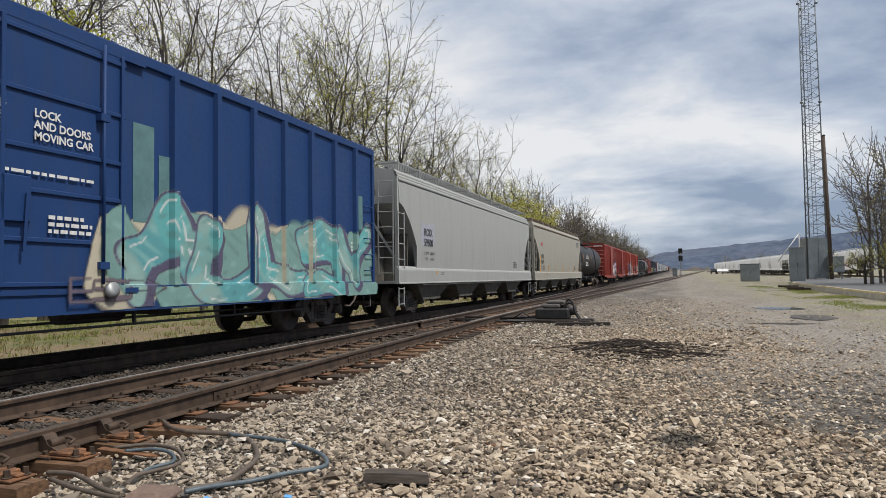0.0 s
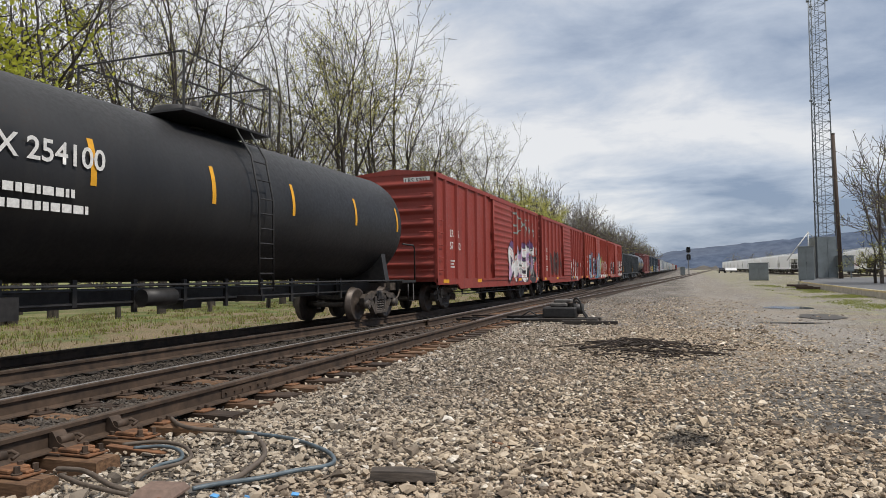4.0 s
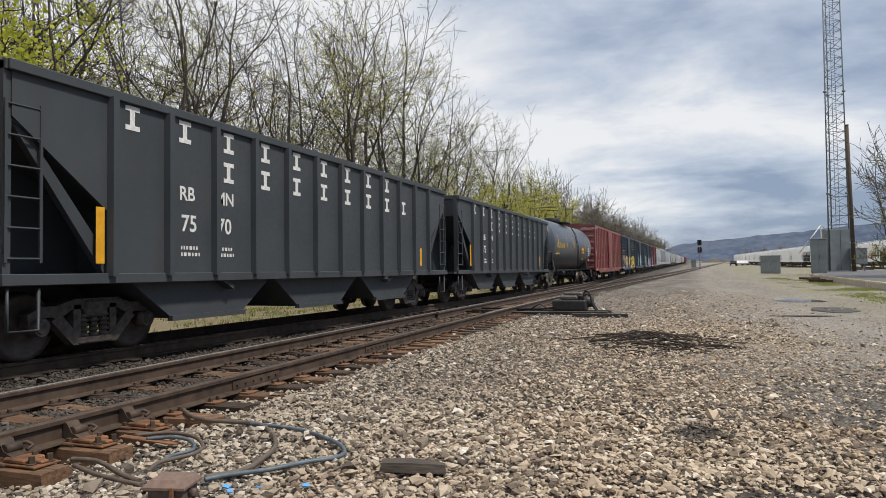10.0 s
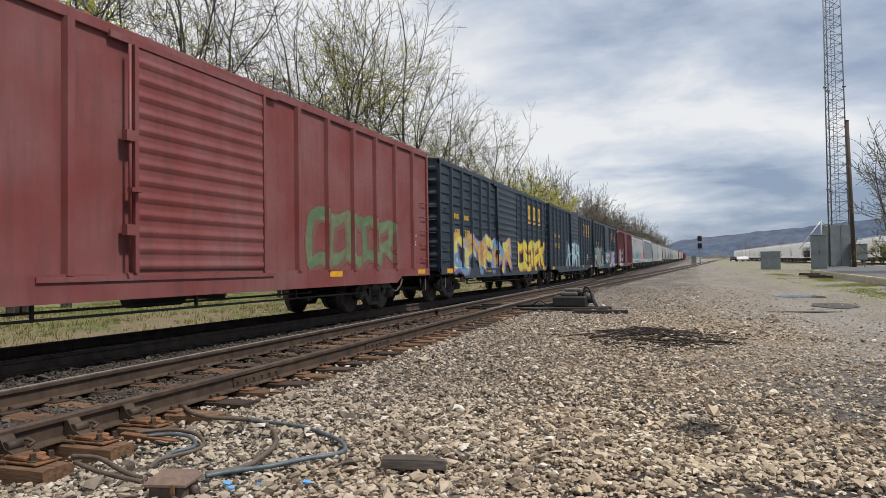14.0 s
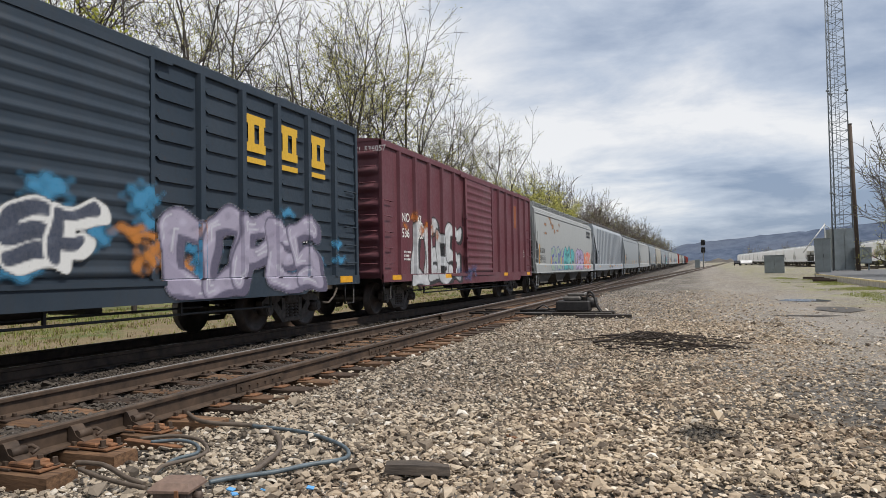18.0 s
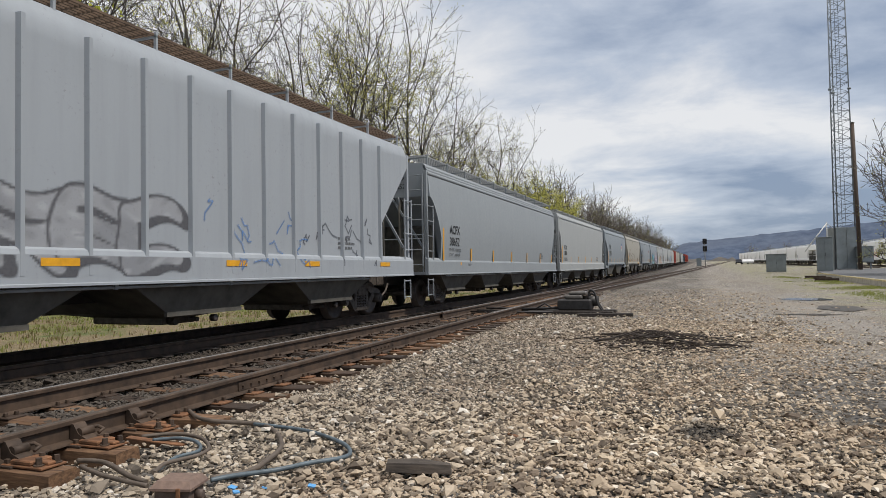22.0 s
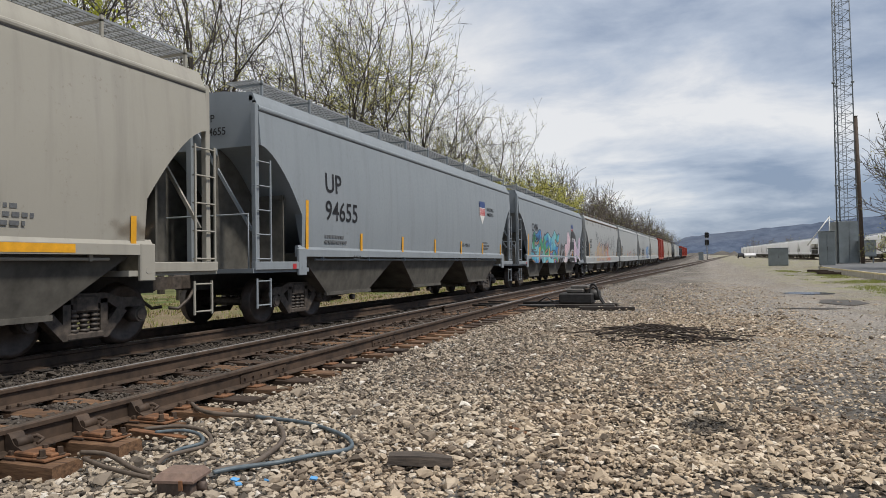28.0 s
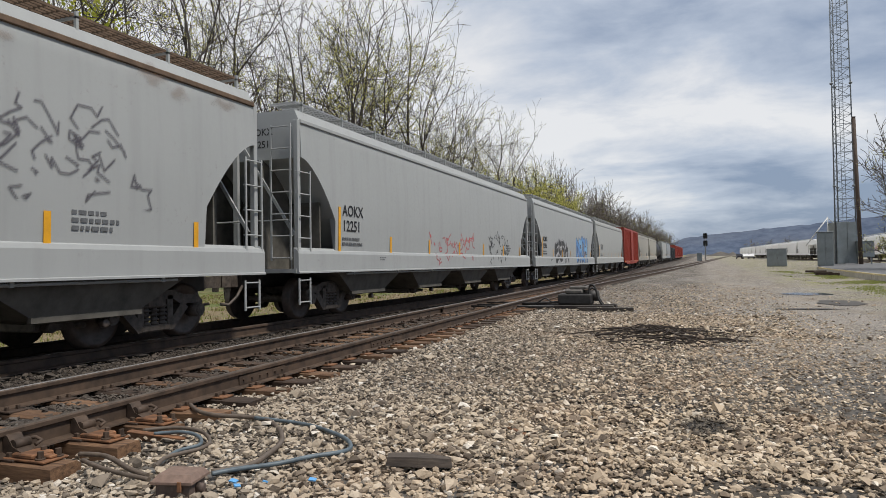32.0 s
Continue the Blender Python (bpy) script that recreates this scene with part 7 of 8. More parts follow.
plank = Kit()
plank.loft([[(-0.21, -0.05, 0), (-0.21, 0.05, 0), (-0.2, 0.045, 0.06), (-0.2, -0.04, 0.055)], [(0.0, -0.06, 0), (0.0, 0.06, 0), (0.0, 0.05, 0.07), (0.0, -0.05, 0.062)], [(0.22, -0.045, 0), (0.22, 0.055, 0), (0.21, 0.04, 0.05), (0.21, -0.03, 0.055)]])
ob = part("wood_block", plank, M_OLDWOOD, None, "split grey piece of old tie on the stones", (-1.76, 4.12, -0.200), (0, 3, 20))
tagged(ob, category="wood")
rust_bar = part("rusty_strap", Kit().box(-0.2, 0.2, -0.02, 0.02, 0, 0.012, 0.003), M_TIEPLATE, None, "flat rusty steel strap on the stones", (-1.32, 5.2, -0.225), (0, 2, -38))
tagged(rust_bar, category="scrap metal")
for x, y, rz in ((-2.7, 3.45, 20), (-2.62, 3.38, 80), (-2.5, 3.5, 130), (-2.25, 3.62, 40)):
    ob = part("plastic_scrap", Kit().prism([(-0.025, -0.01), (0.02, -0.016), (0.03, 0.012), (-0.012, 0.02)], "z", 0, 0.008), plain("blue_plastic", (0.10, 0.32, 0.62), 0.4, 0, 0.1) if not bpy.data.materials.get("blue_plastic") else bpy.data.materials["blue_plastic"], None, "scrap of bright blue plastic on the ballast", (x, y, -0.195), (18, 10, rz))
    tagged(ob, category="litter", group="blue scraps by the box")

# switch machine on its long ties
sm = thing("switch_machine", "low black electric switch machine on long ties", "switch machine", at=(-3.5, 20.5, -0.2))
sm.scale = (1.12, 1.12, 1.3)
for y in (-0.55, 0.1):
    part("head_tie", Kit().box(-1.2, 1.0, -0.12, 0.12, -0.06, 0.06, 0.01), M_BLACKTIE, sm, at=(0, y, 0))
part("gear_case", Kit().box(-0.48, 0.40, -0.28, 0.28, 0.06, 0.30, 0.03), M_BLACKSTEEL, sm)
part("cover", Kit().box(-0.30, 0.16, -0.2, 0.2, 0.30, 0.40, 0.03).box(-0.2, 0.25, -0.1, 0.3, 0.4, 0.47, 0.02), plain("faded_cover", (0.11, 0.10, 0.09), 0.6, 0, 0.3), sm, "faded grey lid")
part("motor", Kit().tube((0.15, 0.1, 0.25), (0.55, 0.1, 0.25), 0.13, 0.12, 14), M_BLACKSTEEL, sm)
for dy, h in ((-0.1, 0.5), (0.1, 0.42)):
    part("conduit", Kit().pipe(smooth_line([(0.3, dy, 0.3), (0.36, dy, h), (0.48, dy, h - 0.06), (0.55, dy, 0.2), (0.7, dy, 0.0)], 4), 0.025, 6), M_BLACKSTEEL, sm)
part("throw_rod", Kit().tube((-1.6, -0.2, 0.06), (-0.4, -0.2, 0.12), 0.03, 0.03, 8), M_BLACKSTEEL, sm)
part("hand_lever", Kit().pipe([(-0.6, -0.3, 0.1), (-0.8, -0.35, 0.22), (-1.05, -0.4, 0.08)], 0.02, 6), M_BLACKSTEEL, sm)
spare = part("loose_tie", Kit().box(-0.75, 0.75, -0.1, 0.1, 0, 0.11, 0.012), M_BLACKTIE, None, "short black tie lying by the switch", (-2.5, 19.0, -0.235), (0, 0, 4))
tagged(spare, category="railway tie")

# pile of dead brush
rb = random.Random(31)
pile = thing("brush_pile", "flattened pile of dead dark branches on gravel", "brush pile", at=(-0.75, 12.7, -0.24))
for i in range(135):
    k = Kit()
    ln = rb.uniform(0.25, 0.9) if i > 14 else rb.uniform(1.0, 2.1)
    cx, cy = rb.gauss(0.1, 0.62), rb.gauss(0.0, 0.85)
    a = rb.gauss(0.0, 0.55) if i % 4 else rb.uniform(-1.6, 1.6)
    hgt = max(0.01, 0.17 * math.exp(-(cx * cx + cy * cy) * 0.9) * rb.uniform(0.1, 1.5))
    pts = []
    for t in numbers(-0.5, 0.5, 4):
        pts.append((cx + ln * t * math.cos(a) + rb.uniform(-0.04, 0.04), cy + ln * t * math.sin(a) + rb.uniform(-0.05, 0.05), max(0.012, hgt * (1 - abs(t)) + rb.uniform(-0.02, 0.03))))
    k.pipe(pts, rb.uniform(0.005, 0.011) if i > 9 else 0.018, 5)
    part("branch", k, M_BRUSH, pile)
for i in range(16):
    k = Kit()
    x, y, a = rb.uniform(-2.2, 3.2), rb.uniform(7.0, 13.5), rb.uniform(-0.5, 0.5)
    ln = rb.uniform(0.12, 0.32)
    ob = part("twig", Kit().pipe([(-ln / 2, 0, 0.008), (0, rb.uniform(-0.03, 0.03), 0.016), (ln / 2, 0, 0.008)], 0.006, 5), M_BRUSH, None, "dry twig lying on the gravel", (x, y, ground_z(x, y) + 0.012), (0, 0, math.degrees(a)))
    tagged(ob, category="twig", group="scattered twigs")

# puddles in the yard
def water_material():
    k = Mat("puddle_water")
    k.bump(k.noise(k.coords((1, 1, 1), True), 3, 2), 0.02, 0.01)
    return k.done((0.05, 0.048, 0.045), 0.06)


M_WATER = water_material()


def puddle(x, y, rx, ry, seed, mat, label):
    r = random.Random(seed)
    pts = []
    for i in range(40):
        a = 2 * math.pi * i / 40
        s = 1 + 0.14 * math.sin(2 * a + seed) + 0.08 * math.sin(5 * a + 2 * seed)
        pts.append((rx * s * math.cos(a), ry * s * math.sin(a)))
    ob = part("puddle", Kit().prism(pts, "z", 0, 0.004), mat, None, label, (x, y, ground_z(x, y) + 0.014))
    return tagged(ob, category="puddle", kind="structure")


M_WETMUD = plain("wet_mud", (0.065, 0.058, 0.05), 0.75, 0, 0.4, 3, 0.3)
puddle(3.75, 29.6, 0.75, 1.2, 2, M_WATER, "shallow rain puddle that mirrors the sky")
puddle(3.9, 23.6, 0.7, 1.3, 5, M_WETMUD, "dark patch of wet mud")
puddle(2.6, 20.6, 0.75, 0.22, 7, M_WETMUD, "dark streak of wet mud")
puddle(5.2, 17.2, 0.45, 0.5, 9, M_WETMUD, "dark patch of wet mud")

# ---- the right-hand yard ----
M_CONCRETE = plain("old_concrete", (0.42, 0.39, 0.33), 0.85, 0, 0.25, 2.2, 0.4)
M_ASPHALT = plain("grey_asphalt", (0.115, 0.117, 0.12), 0.85, 0, 0.2, 3, 0.3)
M_EDGE = plain("faded_yellow_edge", (0.60, 0.50, 0.27), 0.8, 0, 0.3, 2, 0.2)
M_GALV = plain("galvanised_sheet", (0.21, 0.235, 0.24), 0.42, 0.35, 0.22, 0.9, 0.05)
M_TOWER = plain("tower_steel", (0.20, 0.22, 0.24), 0.5, 0.5, 0.2, 3, 0)
M_POLE = wood_material("pole_wood", (0.06, 0.042, 0.032), (0.19, 0.135, 0.10), (14, 14, 1))

dock = tagged(new("loading_platform"), "low concrete platform with a faded yellow edge", "platform", kind="structure")
def slab(pts):
    k = Kit()
    return k.loft([[(x, y, -0.4 + grade(y)) for x, y in pts], [(x, y, 0.12 + grade(y)) for x, y in pts]])


part("paving", slab([(9.3, 24), (60, 24), (60, 50), (9.9, 50)]), M_ASPHALT, dock, "grey asphalt top")
part("paving", slab([(9.9, 50.02), (60, 50.02), (60, 71), (10.35, 71)]), M_ASPHALT, dock, "grey asphalt top")
part("paving", slab([(10.35, 71.02), (60, 71.02), (60, 96), (13.6, 96), (11.6, 82)]), M_ASPHALT, dock, "grey asphalt top")
n = 16
for i in range(n):
    y0, y1 = 24 + (72 - 24) * i / n, 24 + (72 - 24) * (i + 1) / n
    x0, x1 = 9.05 + 1.1 * (y0 - 24) / 48, 9.05 + 1.1 * (y1 - 24) / 48
    part("kerb_stone", Kit().prism([(x0, y0 + 0.02), (x0 + 0.3, y0 + 0.02), (x1 + 0.3, y1 - 0.02), (x1, y1 - 0.02)], "z", -0.3, 0.14), M_CONCRETE, dock, at=(0, 0, grade((y0 + y1) / 2)))
    part("edge_strip", Kit().prism([(x0 - 0.004, y0 + 0.02), (x0 + 0.16, y0 + 0.02), (x1 + 0.16, y1 - 0.02), (x1 - 0.004, y1 - 0.02)], "z", 0.06, 0.145), M_EDGE, dock, at=(0, 0, grade((y0 + y1) / 2)))
for i, (x, y, rz, ln) in enumerate(((9.5, 68, -62, 3.0), (9.2, 63, -70, 2.4), (8.9, 59, -50, 2.0))):
    ob = part("timber", Kit().box(-ln / 2, ln / 2, -0.12, 0.12, 0, 0.2, 0.02), M_TIE, None, "old brown timber lying in the weeds", (x, y, -0.25 + grade(y)), (0, 0, rz))
    tagged(ob, category="timber", group="old timbers")

# lattice mast with sheet-metal guard round its foot
mast = thing("radio_tower", "tall lattice radio tower with sheet-metal guard at foot", "tower", at=(15.5, 91.0, 0.10 + grade(91.0)), rz=12)
legs = [(-1.15, -0.7), (1.15, -0.7), (0.0, 1.3)]
for a in legs:
    part("leg", Kit().tube((a[0], a[1], 0), (a[0] * 0.72, a[1] * 0.72, 48), 0.085, 0.06, 8), M_TOWER, mast)
lev = numbers(0, 48, 44)
for i, (z0, z1) in enumerate(zip(lev[:-1], lev[1:])):
    f0, f1 = 1 - 0.28 * z0 / 48, 1 - 0.28 * z1 / 48
    for j in range(3):
        a, b = legs[j], legs[(j + 1) % 3]
        part("girt", Kit().tube((a[0] * f0, a[1] * f0, z0), (b[0] * f0, b[1] * f0, z0), 0.03, 0.03, 4), M_TOWER, mast)
        p, q = (a, b) if i % 2 else (b, a)
        part("diagonal", Kit().tube((p[0] * f0, p[1] * f0, z0), (q[0] * f1, q[1] * f1, z1), 0.03, 0.03, 4), M_TOWER, mast)
lk = Kit()
for x in (-0.2, 0.2):
    lk.tube((x, -0.55, 0), (x, -0.4, 48), 0.03, 0.03, 5)
for z in numbers(5.5, 48, 90):
    lk.tube((-0.2, -0.52, z), (0.2, -0.52, z), 0.022, 0.022, 4)
part("climbing_ladder", lk, M_TOWER, mast)
for z in (9, 21, 33):
    for a in legs:
        part("flange", Kit().tube((a[0] * 0.9, a[1] * 0.9, z), (a[0] * 0.9, a[1] * 0.9, z + 0.2), 0.2, 0.2, 8), M_TOWER, mast)
for x0, x1, y0, y1 in ((-1.05, 0.05, -0.92, -0.88), (0.09, 1.05, -0.92, -0.88)):
    part("guard_sheet", Kit().box(x0, x1, y0, y1, 0.1, 4.9, 0.01), M_GALV, mast, "galvanised climbing guard sheet")
part("guard_sheet", Kit().box(1.01, 1.05, -0.85, 1.5, 0.1, 4.9), M_GALV, mast)
part("guard_sheet", Kit().box(-1.05, -1.01, -0.85, 1.5, 0.1, 4.9), M_GALV, mast)


def cabinet(x, y, z, w, d, h, rz, label, legs_h=0.0):
    c = thing("equipment_cabinet", label, "equipment cabinet", "signal cabinets", at=(x, y, z + grade(y)), rz=rz)
    part("case", Kit().box(-w / 2, w / 2, -d / 2, d / 2, legs_h, legs_h + h, 0.03), M_GALV, c)
    part("roof", Kit().box(-w / 2 - 0.08, w / 2 + 0.08, -d / 2 - 0.08, d / 2 + 0.08, legs_h + h, legs_h + h + 0.07, 0.02), M_GALV, c)
    for s in (-1, 1):
        part("door", Kit().box(-w * 0.22, w * 0.22, -0.03, 0.0, legs_h + 0.12, legs_h + h - 0.15, 0.01), M_GALV, c, at=(s * w * 0.24, -d / 2, 0))
        if legs_h:
            part("leg", Kit().box(-0.06, 0.06, -0.06, 0.06, 0, legs_h), M_TOWER, c, at=(s * w * 0.4, 0, 0))
    part("handle", Kit().box(-0.02, 0.02, -0.08, -0.03, legs_h + h * 0.45, legs_h + h * 0.55), M_BLACKSTEEL, c, at=(0.06, -d / 2, 0))
    return c


cabinet(12.1, 81.0, 0.12, 1.5, 1.2, 3.5, -8, "tall galvanised relay cabinet beside the tower")
cabinet(17.5, 90.0, 0.10, 1.5, 1.0, 1.8, 12, "grey battery cabinet on legs behind the tower", 0.8)
cabinet(9.35, 101.0, -0.2, 2.4, 1.8, 2.3, -6, "weathered grey signal cabinet standing on gravel")

pole = thing("utility_pole", "bare brown wooden utility pole without wires", "utility pole", at=(16.75, 88.5, 0.1 + grade(88.5)))
part("shaft", Kit().tube((0, 0, 0), (-0.3, 0, 16.7), 0.23, 0.18, 14), M_POLE, pole)
part("cap", Kit().tube((-0.3, 0, 16.7), (-0.3, 0, 16.75), 0.25, 0.22, 14), M_GREYPLATE, pole)

# wayside signal between the tracks
sig = thing("railway_signal", "two-headed railway signal mast between the tracks", "railway signal", at=(1.0, 200.0, -0.25 + grade(200.0)))
part("mast", Kit().tube((0, 0, 0), (0, 0, 7.8), 0.13, 0.1, 10), M_GREYPLATE, sig)
for z in (4.9, 6.9):
    hd = part("signal_head", Kit().box(-0.55, 0.55, -0.1, 0.0, z - 0.75, z + 0.75, 0.15), M_BLACKSTEEL, sig)
    for q in (-0.4, 0, 0.4):
        part("hood", Kit().tube((0, -0.1, z + q), (0, -0.4, z + q), 0.15, 0.15, 10, caps=False), M_BLACKSTEEL, hd)
part("ladder", ladder_mesh(0.5, 7.0, 0.45, 16, 0.05), M_GREYPLATE, sig, at=(0.1, 0.25, 0), turn=(0, 0, 90))
part("platform", Kit().box(-0.6, 0.6, 0.1, 0.7, 4.1, 4.16), M_GREYPLATE, sig)
cabinet(-0.6, 203.0, -0.2, 1.3, 1.2, 2.2, 0, "small signal cabinet at the mast's foot")

# parked white hoppers on the yard track
def yard_x(y):
    return 23.9 - 0.0157 * (y - 160)


yard_track = tagged(new("yard_track"), "yard track with parked hoppers", "railway track", kind="structure")
for dx in (0.75, -0.75):
    rail(lambda y, dx=dx: yard_x(y) + dx, numbers(120, 480, 40), yard_track)
for dx in (0.75, -0.75):
    rail(lambda y, dx=dx: 29.6 + dx, numbers(104, 164, 8), yard_track)
proto = None
for i in range(13):
    y = 178.5 + 18.6 * (i - 1)
    if proto is None:
        proto, flk = covered_hopper("parked white covered hopper in the yard", paint("yard_white", (0.86, 0.86, 0.85), 0.05, 0.04, 0.05, wide=True), 17.4, end_mat=P_UNDER, strips=False)
        spray(proto, flank=lambda a, z: -flk(a, z) - 0.008, y0=-2.8, y1=1.2, z0=1.3, z1=2.9, fill=[(0.62, 0.06, 0.12)], edge=(0.6, 0.25, 0.3), seed=201, letters=5, style="tag")
        tagged(proto, group="parked hoppers", label="parked white covered hopper with red graffiti")
        m = pose(29.6, 138.0, grade(138.0))
        proto.location = m.translation
    else:
        c = copy_thing(proto, pose(yard_x(y), y, grade(y), 0.5, 0, 0.9))
        c["label"] = "parked white covered hopper in the yard"
        for ch in list(c.children):
            if ch.name.startswith("graffiti"):
                bpy.data.objects.remove(ch)

# loading auger over the yard
aug = thing("loading_auger", "white steel loading auger frame over the yard", "conveyor", at=(20.8, 140.0, -0.25 + grade(140.0)))
part("mast", Kit().tube((0.6, 0, 0), (0.6, 0, 8.2), 0.12, 0.1, 8), M_GREYPLATE, aug)
part("chute", Kit().tube((-3.0, 0, 3.0), (0.6, 0, 8.0), 0.10, 0.10, 10), plain("white_tube", (0.6, 0.6, 0.6), 0.5), aug)
part("stay", Kit().tube((0.6, 0, 8.0), (5.0, 0, 4.0), 0.06, 0.06, 6), M_GREYPLATE, aug)
part("beam", Kit().box(-1.0, 6.0, -0.2, 0.2, 3.8, 4.1), M_GREYPLATE, aug)
# parked vehicles far down the yard road
def pickup(x, y, col, label):
    v = thing("pickup_truck", label, "pickup truck", at=(x, y, -0.24 + grade(y)), rz=180)
    body = Kit().prism([(-2.6, 0.5), (2.5, 0.5), (2.6, 0.95), (0.9, 1.05), (0.2, 1.75), (-1.1, 1.75), (-1.3, 1.1), (-2.6, 1.1)], "x", -0.95, 0.95)
    part("body", body, plain("vehicle_paint", col, 0.3), v)
    part("windows", Kit().prism([(0.75, 1.1), (0.2, 1.65), (-1.05, 1.65), (-1.15, 1.1)], "x", -0.96, 0.96), M_BLACKSTEEL, v)
    for sx in (-0.85, 0.85):
        for sy in (-1.7, 1.7):
            part("wheel", Kit().tube((sx - 0.12, sy, 0.36), (sx + 0.12, sy, 0.36), 0.36, 0.36, 14), M_BLACKSTEEL, v)


pickup(14.4, 262, (0.7, 0.7, 0.7), "white pickup truck parked far down the yard")
pickup(12.4, 264, (0.02, 0.02, 0.025), "black pickup truck parked far down the yard")
pickup(16.6, 268, (0.7, 0.7, 0.7), "white pickup truck parked beside the others")

# ---- ties, plates and switch gear ----
def tie_mesh(a, b, seed):
    r = random.Random(seed)
    k = Kit()
    w, t = 0.115, -0.200
    rings = []
    for x in numbers(a, b, 4):
        j = lambda: r.uniform(-0.008, 0.008)
        rings.append([(x, -w + j(), -0.39), (x, w + j(), -0.39), (x, w + j(), t - 0.015 + j()), (x, w * 0.8 + j(), t + j() * 0.5), (x, -w * 0.8 + j(), t + j() * 0.5), (x, -w + j(), t - 0.015 + j())])
    return k.loft(rings)


TIES = [tie_mesh(-2.1, 0.55, s).mesh("tie", M_TIE) for s in range(5)]
plate = Kit().box(-0.19, 0.19, -0.095, 0.095, -0.200, -0.182, 0.004).mesh("tie_plate", M_TIEPLATE)
spike = Kit()
for sx, sy in ((-0.1, -0.06), (0.1, 0.06), (-0.1, 0.05), (0.1, -0.05)):
    spike.box(sx - 0.018, sx + 0.018, sy - 0.014, sy + 0.014, -0.185, -0.145, 0.004)
spike = spike.mesh("spikes", M_TIEPLATE)
M_DARKPLATE = plain("oily_plate", (0.052, 0.032, 0.021), 0.7, 0.1, 0.5, 9, 0.4)
rk = random.Random(9)
M_ORANGETIE = wood_material("weathered_tie", (0.060, 0.030, 0.016), (0.31, 0.175, 0.092), (2.0, 14, 14))
for i in range(-6, 58):
    y = 3.42 + 0.565 * i
    x = near_rail(y) if y < 19 else branch_rail(y)
    t = part("tie", TIES[i % 5], M_ORANGETIE if i < 3 or rk.random() < 0.6 else M_TIE, near_track, at=(x + rk.uniform(-0.06, 0.06), y, 0), turn=(0, 0, rk.uniform(-1.2, 1.2)))
    for dx in (0, -GAUGE):
        if i < 30:
            part("tie_plate", plate, M_TIEPLATE if dx == 0 and i > 2 else M_DARKPLATE, near_track, at=(x + dx, y, 0))
            part("spikes", spike, M_RAIL, near_track, at=(x + dx, y, 0))
for i in range(-8, 52):
    y = 3.1 + 0.56 * i
    part("tie", TIES[i % 5], M_BLACKTIE, train_track, at=(TRAIN_X + 0.76, y, -0.045))
    part("tie_plate", plate, M_BLACKTIE, train_track, at=(TRAIN_X + GAUGE / 2, y, -0.004))


def rail_brace():
    """A cast brace that props the stock rail, with its eye, wedge and bolts."""
    k = Kit()
    k.prism([(0.02, -0.176), (0.02, -0.03), (0.06, -0.04), (0.11, -0.11), (0.21, -0.150), (0.21, -0.176)], "y", -0.055, 0.055)
    k.tube((0.11, -0.05, -0.10), (0.11, 0.07, -0.10), 0.036, 0.036, 10)
    k.pipe([(0.10, 0.05, -0.085), (0.14, 0.10, -0.075), (0.20, 0.10, -0.095), (0.20, 0.05, -0.115)], 0.014, 6)
    return k


def brace_bed():
    k = Kit()
    k.box(-0.05, 0.46, -0.10, 0.10, -0.192, -0.176, 0.004)
    k.box(0.14, 0.34, -0.085, 0.085, -0.176, -0.144, 0.008)
    k.box(0.20, 0.44, -0.03, 0.03, -0.176, -0.154, 0.006)
    return k


def brace_bolt():
    k = Kit()
    for x, y in ((0.0, 0.0),):
        k.tube((x, y, -0.176), (x, y, -0.121), 0.022, 0.020, 6)
        k.tube((x, y, -0.176), (x, y, -0.166), 0.034, 0.034, 10)
    return k


brace, bed, bolt = rail_brace().mesh("rail_brace", M_RAIL), brace_bed().mesh("brace_plate", M_TIEPLATE), brace_bolt().mesh("bolt", M_RAIL)
for i in (-1, 0, 1, 2):
    y = 3.42 + 0.565 * i
    bp = part("brace_plate", bed, M_TIEPLATE, near_track, at=(near_rail(y), y + 0.02, 0))
    for bx, by in ((0.38, -0.055), (0.27, 0.06), (0.42, 0.05)):
        part("bolt", bolt, M_RAIL, bp, at=(bx, by, 0))
    part("rail_brace", brace, M_RAIL, near_track, "cast rail brace with wedge", (near_rail(y), y + 0.02, 0))
strap = Kit().box(-0.24, 0.24, -0.035, 0.035, 0, 0.012, 0.003)
part("tie_strap", strap, M_TIEPLATE, near_track, "flat rusty strap nailed over the tie end", (near_rail(4.2) + 0.62, 4.22, -0.196), (0, 6, 12))
# bolted joint bars on the stock rail
for y0 in (6.55, 9.9):
    k = Kit()
    k.prism([(0.010, -0.150), (0.026, -0.154), (0.022, -0.064), (0.009, -0.06)], "y", -0.45, 0.45)
    for y in numbers(-0.38, 0.38, 5):
        k.tube((0.02, y, -0.105), (0.045, y, -0.105), 0.017, 0.015, 6)
    part("joint_bar", k, M_RAIL, near_track, at=(near_rail(y0), y0, 0), turn=(0, 0, 1.9))
# slide plates and rods at the points
for i in range(26):
    y = 15.2 + i * 0.565
    k = Kit().box(-0.42, 0.12, -0.09, 0.09, -0.197, -0.17, 0.006)
    part("slide_plate", k, M_BLACKSTEEL, near_track, at=(near_rail(y) - 0.12, y, 0))
for y in (19.6, 20.3, 21.4):
    part("switch_rod", Kit().tube((-1.7, 0, 0), (1.1, 0, 0), 0.028, 0.028, 8), M_BLACKSTEEL, near_track, at=(near_rail(y), y, -0.14))

